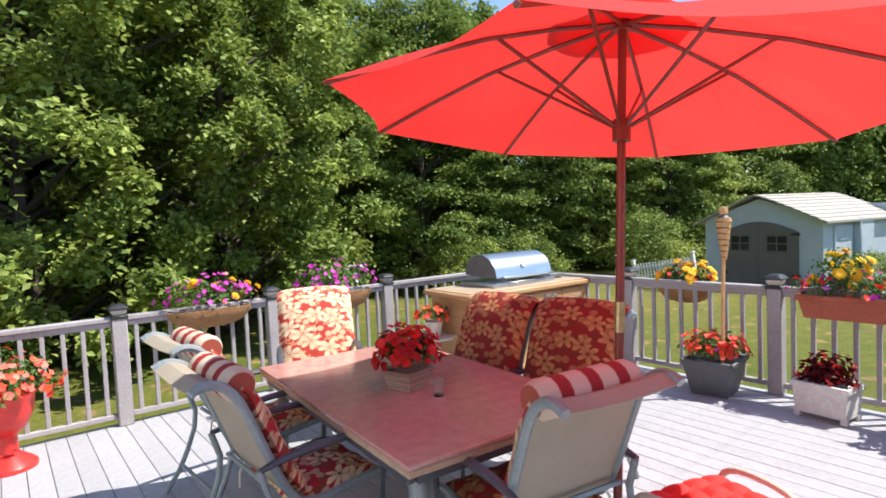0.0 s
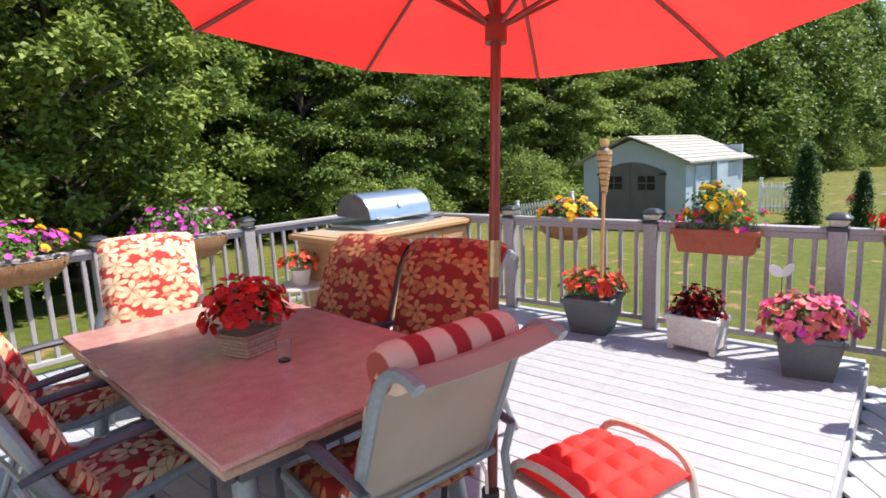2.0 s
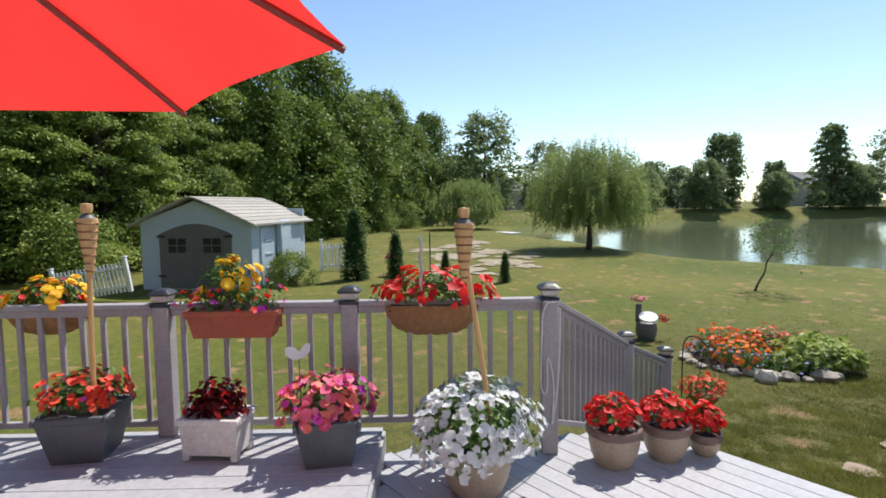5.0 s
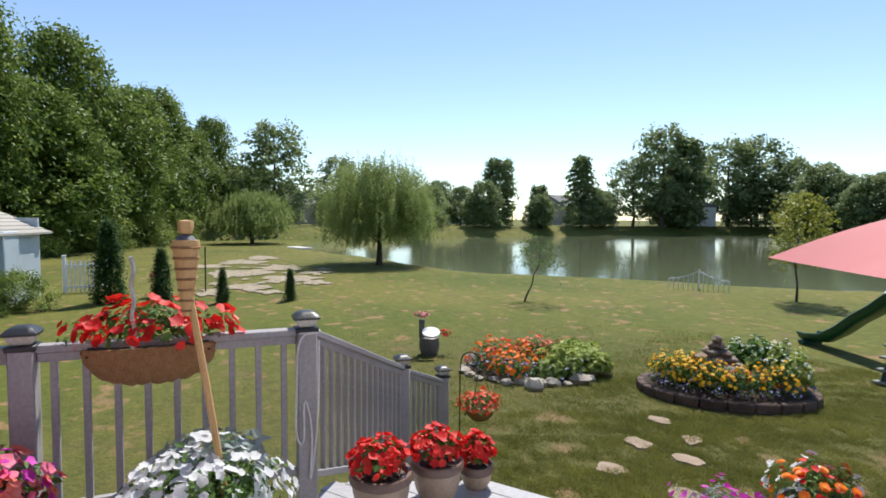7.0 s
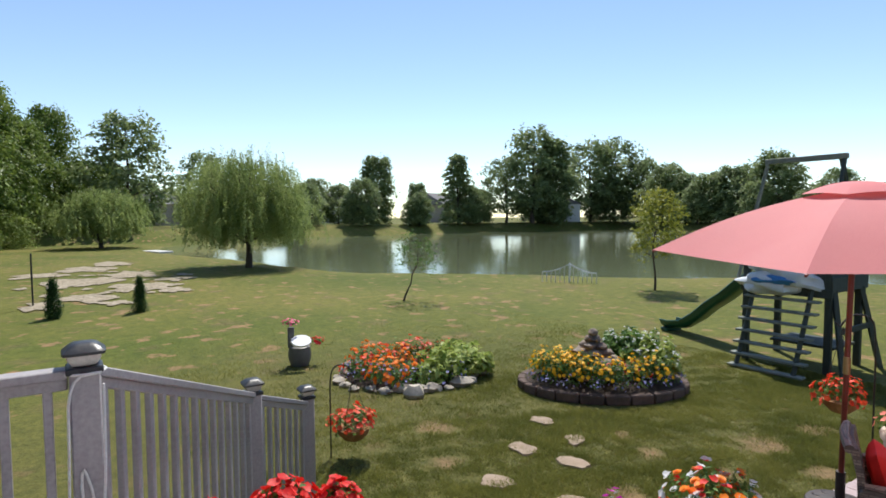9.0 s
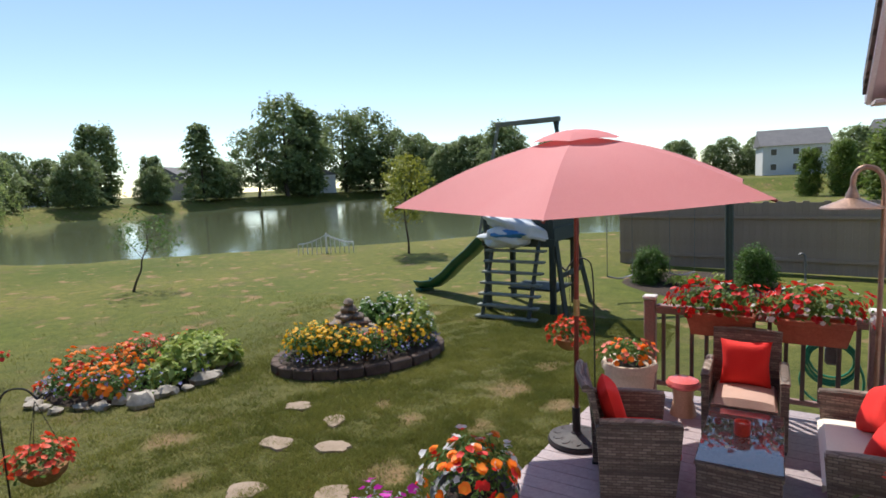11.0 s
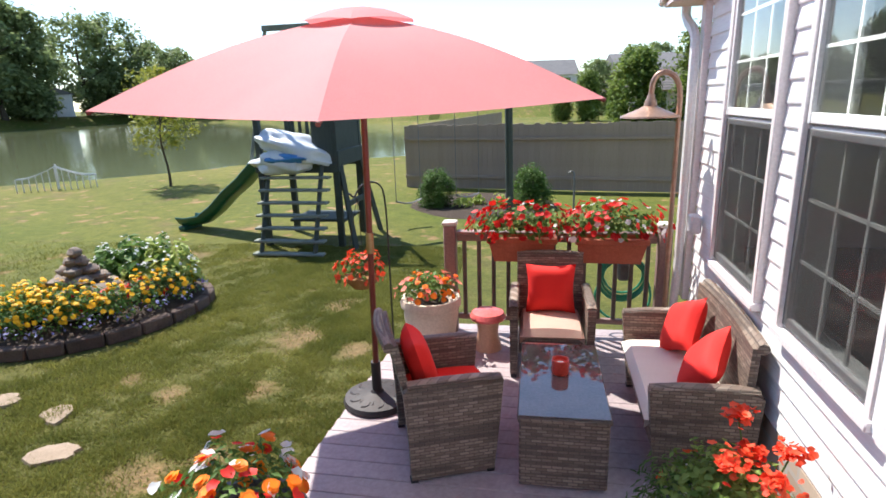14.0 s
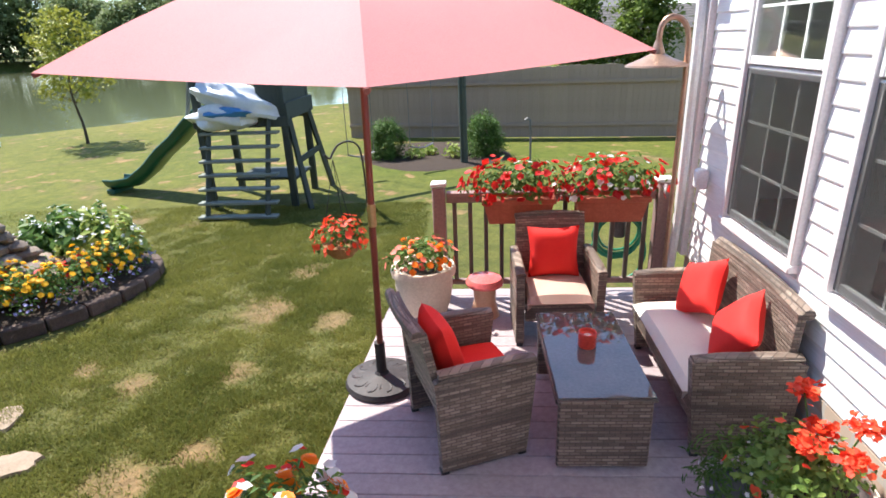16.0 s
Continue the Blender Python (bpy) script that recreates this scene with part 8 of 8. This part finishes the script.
far_house(128, -82, -60, 24, 10, 4.4, 3.0, M_TANWALL, M_FARROOF, "distant long house with a brown-grey roof", 6)
far_house(110, -105, -45, 18, 10, 4.4, 2.6, M_FARWALL, M_FARROOF, "distant pale house between the bank trees", 5)
far_house(-10, -85, 10, 14, 9, 4.0, 2.4, M_TANWALL, M_FARROOF, "distant tan house beyond the fence", 4)

# ---- pieces: deck boards, siding laps, grass ----
boards(bpy.data.objects["deck_main"], MAIN, 0.0, math.pi / 2, 0.142, M_BOARD, seed=1)
boards(bpy.data.objects["deck_landing"], LANDING, LOW, math.atan2(0.6, 0.8), 0.142, M_BOARD, seed=2)
boards(bpy.data.objects["deck_lounge"], LOUNGE, LZ, 0.0, 0.142, M_BOARD2, seed=3)
LAPM = {}
z = LAPS0
while z < RIDGE_Z - 0.10:
    lo, hi = HY0 + 0.045, HY1
    if z + LAP > gable_z(HY0):
        lo = max(lo, RIDGE_Y - (RIDGE_Z - z - LAP) / 0.62)
    if z + LAP > gable_z(HY1):
        hi = min(hi, RIDGE_Y + (RIDGE_Z - z - LAP) / 0.55)
    cuts = [(lo, hi)]
    for a, b in WIN:
        if z + LAP > WZ0 - 0.05 and z < WZ1 + 0.075:
            cuts = [c for p, q in cuts for c in (((p, min(q, a - 0.032)) if p < a - 0.032 else None), ((max(p, b + 0.032), q) if q > b + 0.032 else None)) if c]
    for p, q in cuts:
        if q - p < 0.06:
            continue
        key = round(q - p, 3)
        if key not in LAPM:
            Lp, hh = q - p, LAP
            vs = [(0.0, -Lp / 2, 0), (0.016, -Lp / 2, 0.0), (0.018, -Lp / 2, 0.008), (0.007, -Lp / 2, hh), (0.0, -Lp / 2, hh)]
            vs += [(a, Lp / 2, c) for a, b, c in vs]
            LAPM[key] = Geo().add(vs, [(0, 1, 2, 3, 4), (9, 8, 7, 6, 5)] + [(i, 5 + i, 5 + (i + 1) % 5, (i + 1) % 5) for i in range(5)]).mesh("siding_lap", M_SIDING)
        ob = new("siding_lap", LAPM[key])
        ob.matrix_basis = Matrix.Translation((WX - 0.02, (p + q) / 2, z))
        ob.parent = wall
    z += LAP

# grass: blades on the lawn round the seating deck and the beds
rng = np.random.default_rng(77)
n = 900000
gx_ = np.concatenate([6.6 + rng.gamma(1.6, 1.5, n), rng.uniform(7, 19, n // 2)])
gy_ = np.concatenate([rng.uniform(-9.5, 0.5, n), rng.uniform(-13, 1.5, n // 2)])
ok = (gx_ < 19) & ~(((gx_ - 10.85) / 1.12) ** 2 + ((gy_ + 5.7) / 1.2) ** 2 < 1) & ~(((gx_ - 13.4) / 1.25) ** 2 + ((gy_ + 3.5) / 1.3) ** 2 < 1) & ~((gx_ < 6.72) & (gy_ > -4.9))
gx_, gy_ = gx_[ok], gy_[ok]


def waves(scale, count, shift):
    """A soft random field over the lawn, about -1 to 1."""
    q = np.random.default_rng(shift)
    out = np.zeros(len(gx_))
    for _ in range(count):
        a, p, f = q.uniform(0, 2 * math.pi), q.uniform(0, 2 * math.pi), scale * q.uniform(0.6, 1.7)
        out += np.sin(f * (gx_ * math.cos(a) + gy_ * math.sin(a)) + p)
    return out / math.sqrt(count)


patch = 0.42 * waves(2.6, 9, 3) + 0.34 * waves(8.0, 12, 4) + 0.30 * waves(22.0, 14, 5)
bald = np.zeros(len(gx_))
for a, b, r in DRY_SPOTS:
    bald = np.maximum(bald, np.clip(1.3 - np.hypot(gx_ - a, gy_ - b) / r + 0.35 * waves(9.0, 6, 8), 0, 1))
keep = patch - 1.5 * bald + rng.normal(size=len(patch)) * 0.75 > -0.10
gx_, gy_, patch = gx_[keep][:430000], gy_[keep][:430000], patch[keep][:430000]
m_ = len(gx_)
lz = np.array([[land(12 + 0.9 * i, -4 + 0.9 * j) for j in range(-12, 8)] for i in range(-8, 10)])
fx, fy = (gx_ - 12) / 0.9 + 8, (gy_ + 4) / 0.9 + 12
ix, iy = fx.astype(int), fy.astype(int)
fx, fy = fx - ix, fy - iy
zz = (lz[ix, iy] * (1 - fx) + lz[ix + 1, iy] * fx) * (1 - fy) + (lz[ix, iy + 1] * (1 - fx) + lz[ix + 1, iy + 1] * fx) * fy
h = rng.uniform(0.018, 0.05, m_) * np.clip(1.0 + 0.45 * patch, 0.6, 1.7)
ang = rng.uniform(0, 2 * math.pi, m_)
lean_ = rng.normal(size=(m_, 2)) * 0.03
wv = np.stack([np.cos(ang), np.sin(ang), np.zeros(m_)], 1) * 0.0055
base_ = np.stack([gx_, gy_, zz - 0.005], 1)
tip_ = base_ + np.stack([lean_[:, 0], lean_[:, 1], h], 1)
verts = np.stack([base_ - wv, base_ + wv, tip_], 1).reshape(-1, 3)
me = bpy.data.meshes.new("grass")
me.vertices.add(3 * m_)
me.vertices.foreach_set("co", verts.ravel().astype(np.float32))
me.loops.add(3 * m_)
me.loops.foreach_set("vertex_index", np.arange(3 * m_, dtype=np.int32))
me.polygons.add(m_)
me.polygons.foreach_set("loop_start", np.arange(0, 3 * m_, 3, dtype=np.int32))
me.polygons.foreach_set("loop_total", np.full(m_, 3, dtype=np.int32))
me.update(calc_edges=True)
me.validate()
me.materials.append(M_BLADE)
tagged(new("grass", me), "short green lawn grass in uneven patches", "grass", kind="stuff")
